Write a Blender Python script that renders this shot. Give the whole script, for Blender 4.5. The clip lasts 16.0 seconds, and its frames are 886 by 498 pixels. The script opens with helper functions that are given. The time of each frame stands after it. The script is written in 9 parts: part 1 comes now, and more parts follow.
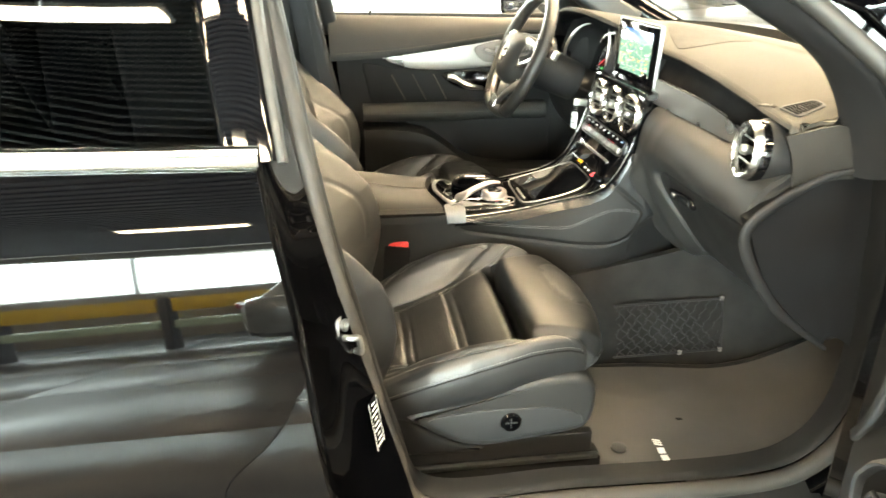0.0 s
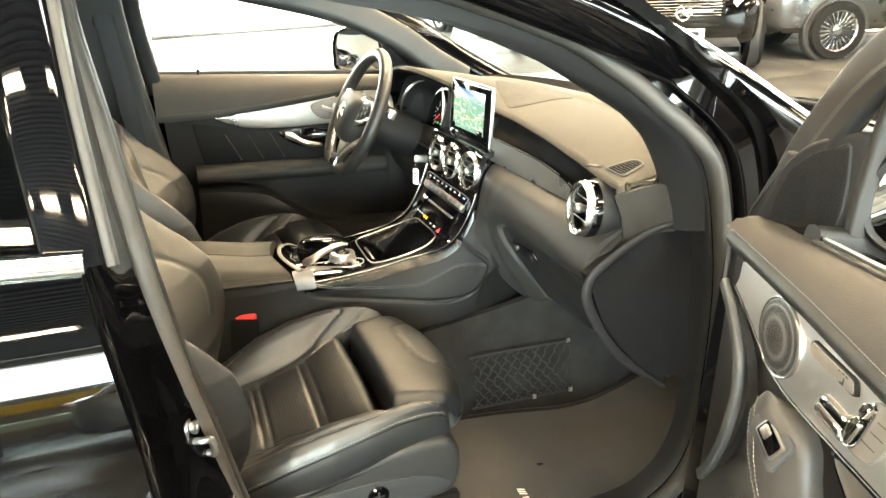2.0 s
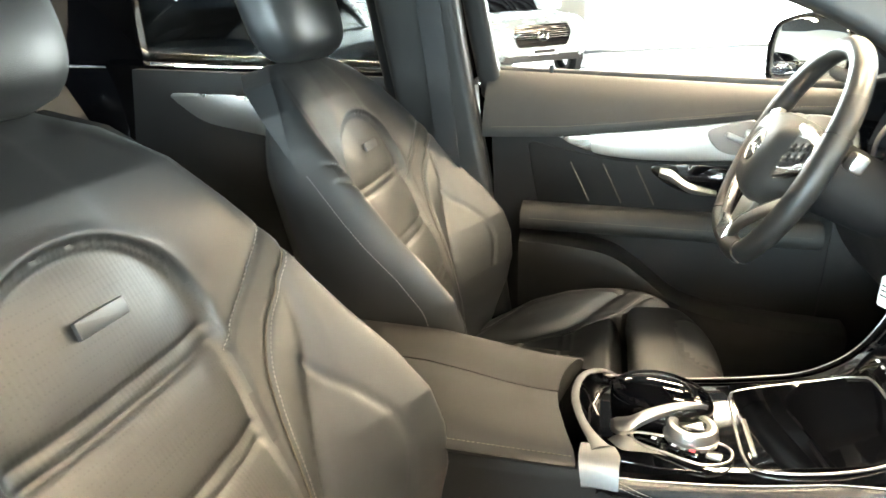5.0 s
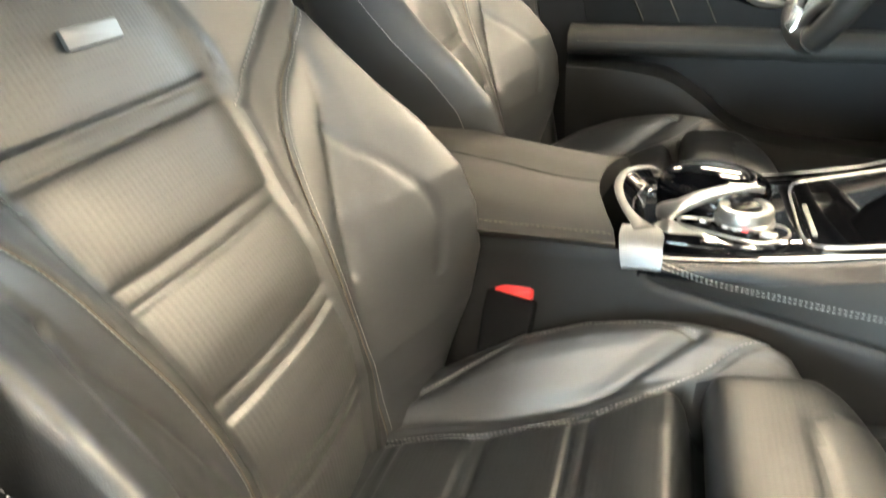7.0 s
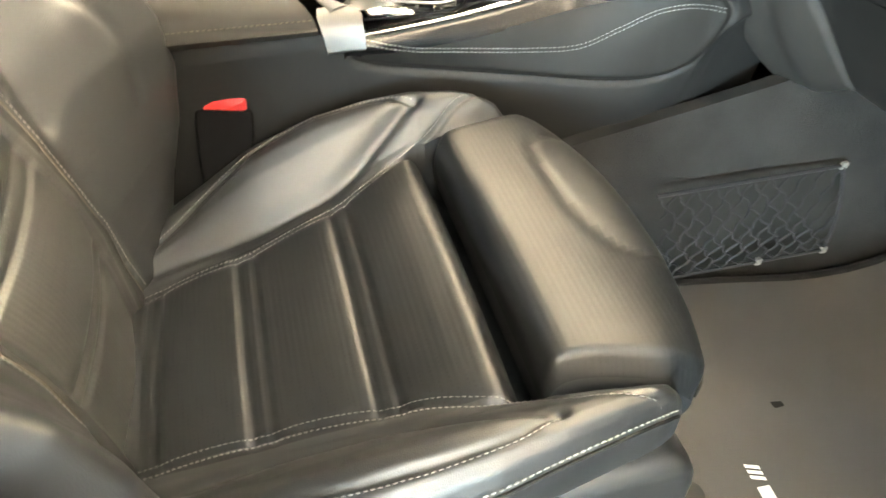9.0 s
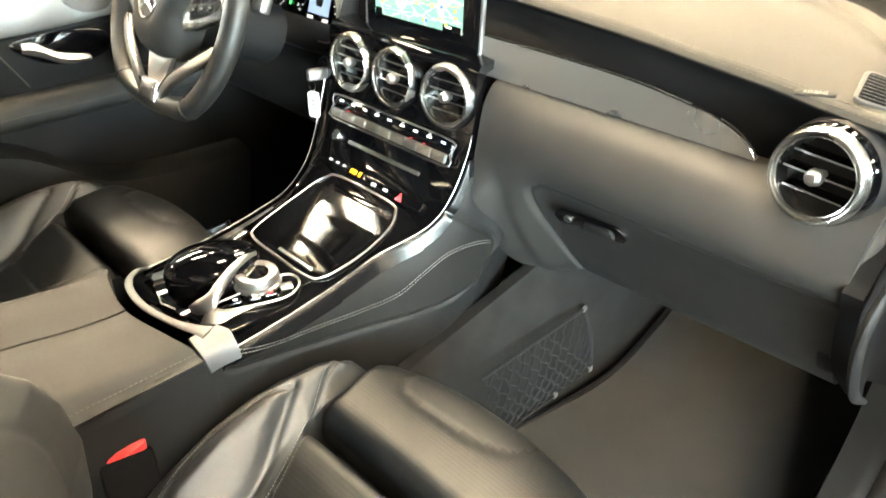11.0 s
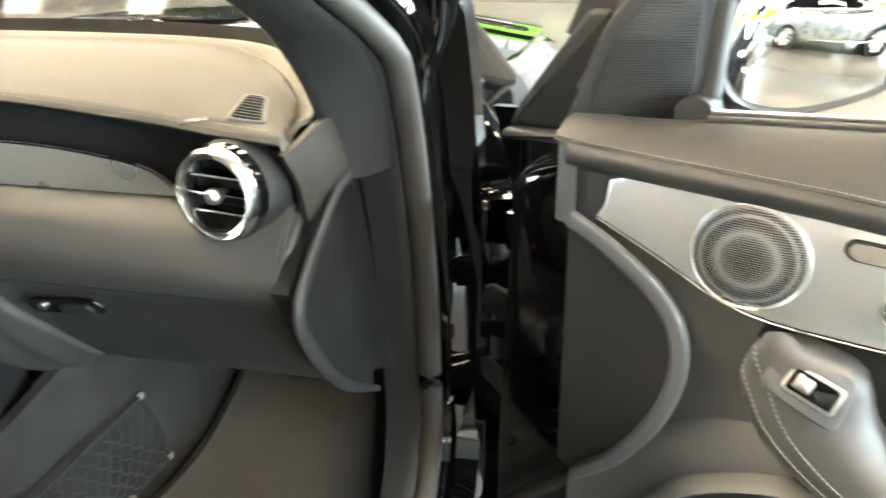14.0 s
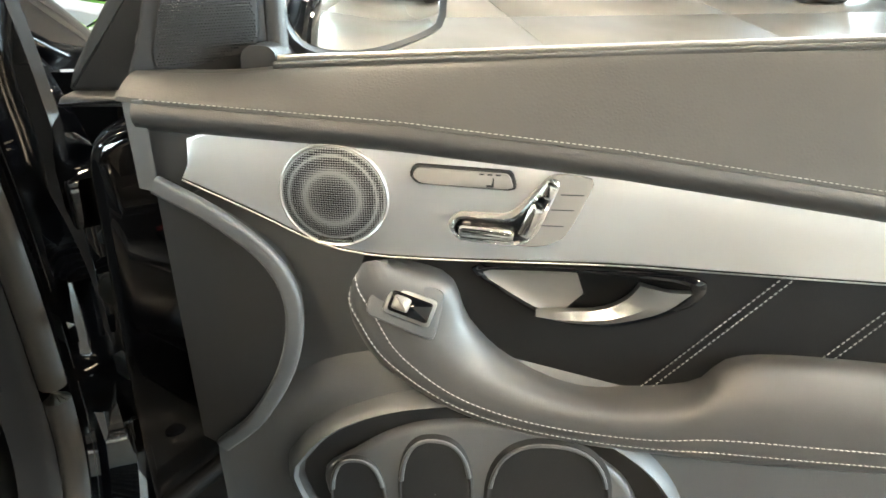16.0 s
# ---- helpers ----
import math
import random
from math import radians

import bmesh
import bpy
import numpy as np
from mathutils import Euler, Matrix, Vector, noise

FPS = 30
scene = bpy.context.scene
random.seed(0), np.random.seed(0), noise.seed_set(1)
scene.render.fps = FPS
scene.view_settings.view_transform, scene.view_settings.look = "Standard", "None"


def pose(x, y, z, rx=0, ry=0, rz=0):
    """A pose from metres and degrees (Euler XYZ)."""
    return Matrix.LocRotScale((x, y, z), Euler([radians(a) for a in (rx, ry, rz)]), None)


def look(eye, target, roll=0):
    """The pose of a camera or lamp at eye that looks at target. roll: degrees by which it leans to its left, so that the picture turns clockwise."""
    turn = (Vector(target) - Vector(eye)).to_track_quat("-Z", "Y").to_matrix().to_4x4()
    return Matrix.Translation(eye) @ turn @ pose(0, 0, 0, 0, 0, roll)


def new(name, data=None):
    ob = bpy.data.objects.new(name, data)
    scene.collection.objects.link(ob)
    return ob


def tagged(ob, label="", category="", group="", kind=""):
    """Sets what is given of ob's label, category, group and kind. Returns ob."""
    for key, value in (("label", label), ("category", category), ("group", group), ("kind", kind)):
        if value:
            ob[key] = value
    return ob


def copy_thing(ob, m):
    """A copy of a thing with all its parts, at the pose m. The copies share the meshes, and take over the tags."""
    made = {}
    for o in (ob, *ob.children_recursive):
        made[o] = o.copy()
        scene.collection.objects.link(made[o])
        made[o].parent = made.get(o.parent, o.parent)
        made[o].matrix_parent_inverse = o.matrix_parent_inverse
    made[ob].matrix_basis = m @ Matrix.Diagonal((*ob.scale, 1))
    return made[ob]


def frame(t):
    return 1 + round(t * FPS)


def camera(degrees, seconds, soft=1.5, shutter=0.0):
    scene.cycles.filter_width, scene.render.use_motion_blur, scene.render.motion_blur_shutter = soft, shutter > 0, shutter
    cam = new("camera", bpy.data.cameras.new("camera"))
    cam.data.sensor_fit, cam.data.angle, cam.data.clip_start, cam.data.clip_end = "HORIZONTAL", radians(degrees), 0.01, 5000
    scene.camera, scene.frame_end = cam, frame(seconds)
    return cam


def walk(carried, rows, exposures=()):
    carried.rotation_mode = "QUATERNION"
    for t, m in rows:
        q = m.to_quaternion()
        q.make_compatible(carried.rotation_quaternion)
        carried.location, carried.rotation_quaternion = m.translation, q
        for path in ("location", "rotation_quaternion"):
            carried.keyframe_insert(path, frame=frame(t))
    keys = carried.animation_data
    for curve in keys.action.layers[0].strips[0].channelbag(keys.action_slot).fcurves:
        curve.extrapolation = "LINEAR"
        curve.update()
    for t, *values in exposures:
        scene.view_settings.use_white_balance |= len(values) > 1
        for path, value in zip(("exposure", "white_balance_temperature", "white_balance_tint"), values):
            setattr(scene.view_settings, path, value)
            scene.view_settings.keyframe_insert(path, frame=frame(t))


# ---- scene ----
import collections

cam = camera(64.1, 16.0, shutter=0.35)
PATH = [
    (0, (-0.65, -1.679, 1.389), (-0.404, 0.14, 0.595), 0.1),
    (0.5, (-0.642, -1.674, 1.413), (-0.222, 0.122, 0.639), 0.1),
    (1, (-0.64, -1.667, 1.437), (-0.097, 0.107, 0.692), 0.5),
    (1.5, (-0.648, -1.656, 1.449), (-0.025, 0.106, 0.734), 0.6),
    (2, (-0.651, -1.644, 1.435), (0.021, 0.109, 0.744), 0.7),
    (2.5, (-0.619, -1.564, 1.401), (0.074, 0.184, 0.719), 0.8),
    (3, (-0.537, -1.36, 1.354), (0.142, 0.394, 0.674), 1.0),
    (3.5, (-0.438, -1.143, 1.342), (0.154, 0.633, 0.64), 1.2),
    (4, (-0.418, -0.939, 1.304), (-0.215, 0.924, 0.606), 1.1),
    (4.5, (-0.429, -0.863, 1.313), (-0.619, 1.011, 0.64), 1.2),
    (4.7, (-0.433, -0.851, 1.314), (-0.746, 1.014, 0.663), 0.7),
    (6.8, (-0.437, -0.833, 1.196), (-1.002, 0.884, 0.34), -0.8),
    (7, (-0.409, -0.841, 1.159), (-0.945, 0.855, 0.244), -1.8),
    (7.3, (-0.42, -0.837, 1.133), (-0.818, 0.822, 0.09), -0.46),
    (7.5, (-0.444, -0.853, 1.111), (-0.696, 0.781, -0.014), 1.1),
    (8, (-0.478, -0.862, 1.09), (-0.464, 0.659, -0.208), 2.8),
    (8.2, (-0.478, -0.859, 1.079), (-0.378, 0.61, -0.274), 2.7),
    (10.3, (-0.63, -0.836, 1.347), (0.292, 0.396, 0.07), 0.8),
    (10.5, (-0.656, -0.816, 1.365), (0.357, 0.402, 0.144), 0.8),
    (11, (-0.697, -0.796, 1.382), (0.507, 0.388, 0.312), 0.7),
    (11.5, (-0.718, -0.792, 1.387), (0.6, 0.368, 0.43), 0.6),
    (12, (-0.719, -0.791, 1.394), (0.655, 0.357, 0.503), 0.6),
    (12.5, (-0.721, -0.789, 1.392), (0.714, 0.317, 0.545), 0.5),
    (13, (-0.683, -0.842, 1.369), (0.84, 0.155, 0.54), 0.1),
    (13.5, (-0.619, -0.933, 1.342), (1.033, -0.168, 0.514), -0.1),
    (14, (-0.595, -1.013, 1.332), (1.148, -0.551, 0.468), -1.8),
    (14.4, (-0.623, -1.032, 1.337), (1.163, -0.839, 0.458), -0.9),
    (14.5, (-0.593, -1.068, 1.321), (1.198, -0.9, 0.446), -1.6),
    (15, (-0.59, -1.071, 1.318), (1.184, -1.194, 0.402), -0.4),
    (15.5, (-0.588, -1.074, 1.316), (1.15, -1.388, 0.378), 0.2),
    (16, (-0.587, -1.076, 1.315), (1.12, -1.508, 0.365), 0.8),
]
# the car stands a little nose-down on the floor: its own frame, in which it is built, is turned by LEVEL
LEVEL = Vector((-0.065, -0.019, 1)).rotation_difference(Vector((0, 0, 1))).to_matrix().to_4x4()
walk(cam, [(t, LEVEL @ look(eye, target, roll)) for t, eye, target, roll in PATH],
     [(0.0, 1.60, 8500, 10), (2.0, 1.42, 8500, 10), (3.2, 1.50, 8500, 10), (4.0, 1.50, 7800, 10), (4.5, 1.66, 7600, 10), (7.0, 1.92, 7100, 10), (8.0, 1.98, 7300, 10), (10.5, 2.12, 7700, 10), (12.5, 1.78, 7400, 10), (13.5, 1.76, 7500, 10), (14.5, 1.70, 7200, 10), (16.0, 1.50, 7200, 10)])

# ---- light and exposure ----
scene.view_settings.exposure = 1.7
world = bpy.data.worlds.new("sky")
scene.world = world
world.use_nodes = True
_sky = world.node_tree.nodes.new("ShaderNodeTexSky")
_sky.sky_type = "NISHITA"
_sky.sun_disc = False
_sky.sun_elevation, _sky.sun_rotation = radians(35), radians(20)
_bg = world.node_tree.nodes["Background"]
_bg.inputs["Strength"].default_value = 0.1
world.node_tree.links.new(_sky.outputs[0], _bg.inputs["Color"])


def area_lamp(name, m, sx, sy, watts, color):
    data = bpy.data.lights.new(name, "AREA")
    data.shape, data.size, data.size_y, data.energy, data.color = "RECTANGLE", sx, sy, watts, color
    ob = new(name, data)
    ob.matrix_basis = m
    return ob


# ---- shape tools ----
def spl(pts, n, closed=False):
    """Catmull-Rom curve through the points, n even samples."""
    p = np.array(pts, float)
    k = len(p)
    if k == 2 and not closed:
        return [tuple(p[0] + (p[1] - p[0]) * i / (n - 1)) for i in range(n)]
    ext = np.vstack([p[-1], p, p[0], p[1]]) if closed else np.vstack([2 * p[0] - p[1], p, 2 * p[-1] - p[-2]])
    out = []
    segs = k if closed else k - 1
    m = 14
    for i in range(segs):
        a, b, c, d = ext[i], ext[i + 1], ext[i + 2], ext[i + 3]
        for j in range(m):
            t = j / m
            out.append(0.5 * (2 * b + (c - a) * t + (2 * a - 5 * b + 4 * c - d) * t * t + (3 * b - a - 3 * c + d) * t ** 3))
    out.append(p[0] if closed else p[-1])
    out = np.array(out)
    s = np.concatenate([[0], np.cumsum(np.linalg.norm(np.diff(out, axis=0), axis=1))])
    u = np.linspace(0, s[-1], n + 1 if closed else n)
    res = np.stack([np.interp(u, s, out[:, q]) for q in range(out.shape[1])], 1)
    if closed:
        res = res[:-1]
    return [tuple(r) for r in res]


def patch(rows, nu, nv):
    """Smooth grid of points from a few rows of control points."""
    a = [spl(r, nv) for r in rows]
    cols = [spl([a[i][j] for i in range(len(a))], nu) for j in range(nv)]
    return [[cols[j][i] for j in range(nv)] for i in range(nu)]


def sstep(a, b, x):
    t = min(1.0, max(0.0, (x - a) / (b - a)))
    return t * t * (3 - 2 * t)


def off_line(pts, line):
    """Distance of each point from a polyline, in the plane."""
    p, l = np.asarray(pts, float), np.asarray(line, float)
    best = np.full(len(p), 1e9)
    for a, b in zip(l[:-1], l[1:]):
        ab = b - a
        t = np.clip(((p - a) @ ab) / max(1e-12, ab @ ab), 0, 1)
        best = np.minimum(best, np.hypot(*(p - a - t[:, None] * ab).T))
    return best


def inside_line(pts, loop_):
    """Whether each point lies inside a closed outline, in the plane."""
    p, l = np.asarray(pts, float), np.asarray(loop_, float)
    res = np.zeros(len(p), bool)
    for a, b in zip(l, np.roll(l, -1, 0)):
        if a[1] != b[1]:
            res ^= ((a[1] > p[:, 1]) != (b[1] > p[:, 1])) & (p[:, 0] < (b[0] - a[0]) * (p[:, 1] - a[1]) / (b[1] - a[1]) + a[0])
    return res


class Shape:
    """Collects verts and faces with a material index for each face."""

    def __init__(self):
        self.v, self.f, self.m = [], [], []

    def add(self, verts, faces, mi=0):
        o = len(self.v)
        self.v += [tuple(p) for p in verts]
        self.f += [tuple(o + i for i in f) for f in faces]
        self.m += [mi] * len(faces)
        return self

    def grid(self, rows, cu=False, cv=False, mi=0, pick=None):
        nu, nv = len(rows), len(rows[0])
        o = len(self.v)
        for r in rows:
            self.v += [tuple(p) for p in r]
        for i in range(nu if cu else nu - 1):
            for j in range(nv if cv else nv - 1):
                i2, j2 = (i + 1) % nu, (j + 1) % nv
                self.f.append((o + i * nv + j, o + i * nv + j2, o + i2 * nv + j2, o + i2 * nv + j))
                self.m.append(pick(i / (nu - 1), j / (nv - 1)) if pick else mi)
        return self

    def slab(self, rows, off, mi=0):
        """Grid with thickness along the vector off."""
        back = [[tuple(np.array(p) + np.array(off)) for p in r] for r in rows]
        nu, nv = len(rows), len(rows[0])
        o = len(self.v)
        self.grid(rows, mi=mi)
        b = len(self.v)
        self.grid([r[::-1] for r in back], mi=mi)
        fr = lambda i, j: o + i * nv + j
        bk = lambda i, j: b + i * nv + (nv - 1 - j)
        edge = [(i, 0) for i in range(nu - 1, -1, -1)] + [(0, j) for j in range(1, nv)] + [(i, nv - 1) for i in range(1, nu)] + [(nu - 1, j) for j in range(nv - 2, 0, -1)]
        for k in range(len(edge)):
            p, q = edge[k], edge[(k + 1) % len(edge)]
            self.f.append((fr(*q), fr(*p), bk(*p), bk(*q)))
            self.m.append(mi)
        return self

    def tube(self, path, r, n=8, closed=False, mi=0, flat=1.0, up=(0, 0, 1)):
        """Round bar along a path; flat squeezes it along up."""
        p = [Vector(q) for q in path]
        k = len(p)
        rows = []
        for i in range(k):
            a = p[(i - 1) % k] if closed or i else p[i]
            b = p[(i + 1) % k] if closed or i < k - 1 else p[i]
            t = (b - a).normalized()
            side = t.cross(Vector(up))
            if side.length < 1e-4:
                side = t.cross(Vector((0.3, 1, 0.2)))
            side.normalize()
            top = side.cross(t)
            ri = r[i] if isinstance(r, (list, tuple)) else r
            rows.append([tuple(p[i] + side * math.cos(6.2832 * j / n) * ri + top * math.sin(6.2832 * j / n) * ri * flat) for j in range(n)])
        o = len(self.v)
        self.grid(rows, cu=closed, cv=True, mi=mi)
        if not closed:
            self.f += [tuple(o + j for j in range(n)), tuple(o + (k - 1) * n + j for j in reversed(range(n)))]
            self.m += [mi, mi]
        return self

    def sweep(self, path, section, closed=False, mi=0, up=(0, 0, 1), cap=True):
        """A closed section (side, up) carried along a path."""
        p = [Vector(q) for q in path]
        k, n = len(p), len(section)
        rows = []
        for i in range(k):
            a = p[(i - 1) % k] if closed or i else p[i]
            b = p[(i + 1) % k] if closed or i < k - 1 else p[i]
            t = (b - a).normalized()
            side = t.cross(Vector(up)).normalized()
            top = side.cross(t)
            rows.append([tuple(p[i] + side * s[0] + top * s[1]) for s in section])
        o = len(self.v)
        self.grid(rows, cu=closed, cv=True, mi=mi)
        if cap and not closed:
            self.f += [tuple(o + j for j in range(n)), tuple(o + (k - 1) * n + j for j in reversed(range(n)))]
            self.m += [mi, mi]
        return self

    def lathe(self, prof, m, n=32, mi=0):
        """Profile of (radius, height) turned round the z axis of m."""
        rows = [[tuple(m @ Vector((r * math.cos(6.2832 * j / n), r * math.sin(6.2832 * j / n), h))) for j in range(n)] for r, h in prof]
        return self.grid(rows, cv=True, mi=mi)

    def box(self, size, m, bevel=0.003, mi=0, seg=2):
        sx, sy = size[0] / 2, size[1] / 2
        return self.plate([(-sx, -sy), (sx, -sy), (sx, sy), (-sx, sy)], size[2], m @ Matrix.Translation((0, 0, -size[2] / 2)), bevel, mi, corner=bevel, seg=seg, both=True)

    def plate(self, outline, h, m, bevel=0.002, mi=0, corner=0.0, seg=2, both=False):
        """An outline in the xy plane of m, h thick along its z, with rounded rims."""
        pts = [Vector((p[0], p[1])) for p in outline]
        area = sum(pts[i].x * pts[(i + 1) % len(pts)].y - pts[(i + 1) % len(pts)].x * pts[i].y for i in range(len(pts)))
        if area < 0:
            pts.reverse()
        if corner > 0:
            out = []
            for i in range(len(pts)):
                a, b, c = pts[i - 1], pts[i], pts[(i + 1) % len(pts)]
                u, w = (a - b).normalized(), (c - b).normalized()
                d = min(corner, (a - b).length * 0.45, (c - b).length * 0.45)
                for j in range(5):
                    t = j / 4
                    out.append((b + u * d) * (1 - t) ** 2 + 2 * b * t * (1 - t) + (b + w * d) * t * t)
            pts = out
        k = len(pts)
        nor = []
        for i in range(k):
            e = pts[(i + 1) % k] - pts[i - 1]
            nor.append(Vector((e.y, -e.x)).normalized() if e.length > 0 else Vector((1, 0)))
        rings = []

        def ring(inset, z):
            rings.append([tuple(m @ Vector((pts[i].x - nor[i].x * inset, pts[i].y - nor[i].y * inset, z))) for i in range(k)])

        b = min(bevel, h * 0.49)
        if both:
            for j in range(seg + 1):
                a = 1.5708 * j / seg
                ring(b * (1 - math.sin(a)), b * (1 - math.cos(a)))
        else:
            ring(0, 0)
        for j in range(seg + 1):
            a = 1.5708 * j / seg
            ring(b * (1 - math.cos(a)), h - b + b * math.sin(a))
        o = len(self.v)
        self.grid(rings, cv=True, mi=mi)
        self.f += [tuple(o + j for j in reversed(range(k))), tuple(o + (len(rings) - 1) * k + j for j in range(k))]
        self.m += [mi, mi]
        return self

    def stitches(self, path, step=0.006, r=0.0007, lift=(0, 0, 0), mi=0, duty=0.68):
        """Short threads one after another along a path."""
        p = [Vector(q) + Vector(lift) for q in path]
        length = sum((p[i + 1] - p[i]).length for i in range(len(p) - 1))
        n = max(2, int(length / step))
        q = spl([tuple(a) for a in p], n * 2) if len(p) < 8 else None
        pts = np.array([tuple(a) for a in p])
        s = np.concatenate([[0], np.cumsum(np.linalg.norm(np.diff(pts, axis=0), axis=1))])
        at = lambda d: Vector([float(np.interp(d, s, pts[:, c])) for c in range(3)])
        for i in range(n):
            a, b = at(i * s[-1] / n), at((i + duty) * s[-1] / n)
            mid = (a + b) / 2
            self.tube([a, mid, b], [r * 0.5, r, r * 0.5], 5, mi=mi)
        return self

    def obj(self, name, mats, parent=None, label="", at=None, angle=38, flip=False):
        me = bpy.data.meshes.new(name)
        me.from_pydata(self.v, [], self.f)
        me.polygons.foreach_set("material_index", self.m)
        me.polygons.foreach_set("use_smooth", [True] * len(self.f))
        for q in (mats if isinstance(mats, (list, tuple)) else [mats]):
            me.materials.append(q)
        bm = bmesh.new()
        bm.from_mesh(me)
        bmesh.ops.remove_doubles(bm, verts=bm.verts, dist=1e-6)
        bmesh.ops.recalc_face_normals(bm, faces=bm.faces)
        bm.to_mesh(me)
        bm.free()
        me.set_sharp_from_angle(angle=radians(angle))
        ob = new(name, me)
        if at is not None:
            ob.matrix_basis = at
        if parent is not None:
            ob.parent = parent
            if parent.type == "EMPTY":
                ob.matrix_parent_inverse = parent.matrix_basis.inverted()
            else:
                ob.matrix_parent_inverse = parent.matrix_basis.inverted() if at is not None else Matrix.Identity(4)
        if label:
            ob["label"] = label
        return ob


def thing(name, label, category, base=(0, 0, 0), group="", kind=""):
    ob = new(name)
    ob.empty_display_size = 0.05
    ob.matrix_basis = Matrix.Translation(base)
    return tagged(ob, label, category, group, kind)


def face_to(origin, nz, ny=(0, 0, 1)):
    """A frame at origin whose z axis is nz and whose y axis is near ny."""
    z = Vector(nz).normalized()
    x = Vector(ny).cross(z).normalized()
    y = z.cross(x)
    return Matrix.Translation(origin) @ Matrix((x, y, z)).transposed().to_4x4()


def words(name, text, size, m, mat, parent=None, depth=0.0003, align="CENTER"):
    """Lettering with the built-in font, as a mesh."""
    cu = bpy.data.curves.new(name, "FONT")
    cu.body, cu.size, cu.extrude, cu.align_x, cu.align_y = text, size, depth, align, "CENTER"
    tmp = bpy.data.objects.new(name, cu)
    me = bpy.data.meshes.new_from_object(tmp)
    bpy.data.objects.remove(tmp)
    me.transform(m)
    me.materials.clear()
    me.materials.append(mat)
    ob = new(name, me)
    if parent is not None:
        ob.parent = parent
        if parent.type == "EMPTY":
            ob.matrix_parent_inverse = parent.matrix_basis.inverted()
    return ob


# ---- materials ----
def principled(name):
    m = bpy.data.materials.new(name)
    m.use_nodes = True
    t = m.node_tree
    return m, t, t.nodes["Principled BSDF"]


def mat(name, color, rough=0.5, metal=0.0, spec=0.5, bump=0.0, scale=200.0, vary=0.12, wide=6.0, rvary=0.08, coat=0.0, stretch=(1, 1, 1), emit=0.0):
    """A surface with grain at one scale and a broad unevenness at another."""
    m, t, b = principled(name)
    n, l = t.nodes, t.links
    co = n.new("ShaderNodeTexCoord")
    mp = n.new("ShaderNodeMapping")
    mp.inputs["Scale"].default_value = stretch
    l.new(co.outputs["Object"], mp.inputs["Vector"])
    broad = n.new("ShaderNodeTexNoise")
    broad.inputs["Scale"].default_value, broad.inputs["Detail"].default_value = wide, 4
    l.new(co.outputs["Object"], broad.inputs["Vector"])
    fine = n.new("ShaderNodeTexNoise")
    fine.inputs["Scale"].default_value, fine.inputs["Detail"].default_value = scale, 3
    l.new(mp.outputs[0], fine.inputs["Vector"])
    mix = n.new("ShaderNodeMix")
    mix.data_type = "RGBA"
    lo = [c * (1 - vary) for c in color] + [1]
    hi = [min(1, c * (1 + vary)) for c in color] + [1]
    mix.inputs[6].default_value, mix.inputs[7].default_value = lo, hi
    add = n.new("ShaderNodeMath")
    add.operation = "MULTIPLY_ADD"
    add.inputs[1].default_value, add.inputs[2].default_value = 0.6, 0.2
    l.new(broad.outputs[0], add.inputs[0])
    l.new(add.outputs[0], mix.inputs[0])
    l.new(mix.outputs[2], b.inputs["Base Color"])
    rr = n.new("ShaderNodeMapRange")
    rr.inputs["From Min"].default_value, rr.inputs["From Max"].default_value = 0.3, 0.7
    rr.inputs["To Min"].default_value, rr.inputs["To Max"].default_value = max(0.02, rough - rvary), min(1, rough + rvary)
    l.new(broad.outputs[0], rr.inputs["Value"])
    l.new(rr.outputs[0], b.inputs["Roughness"])
    b.inputs["Metallic"].default_value = metal
    b.inputs["Specular IOR Level"].default_value = spec
    b.inputs["Coat Weight"].default_value = coat
    if bump > 0:
        bp = n.new("ShaderNodeBump")
        bp.inputs["Strength"].default_value, bp.inputs["Distance"].default_value = bump, 0.001
        l.new(fine.outputs[0], bp.inputs["Height"])
        l.new(bp.outputs[0], b.inputs["Normal"])
    if emit > 0:
        b.inputs["Emission Color"].default_value = (*color, 1)
        b.inputs["Emission Strength"].default_value = emit
    return m


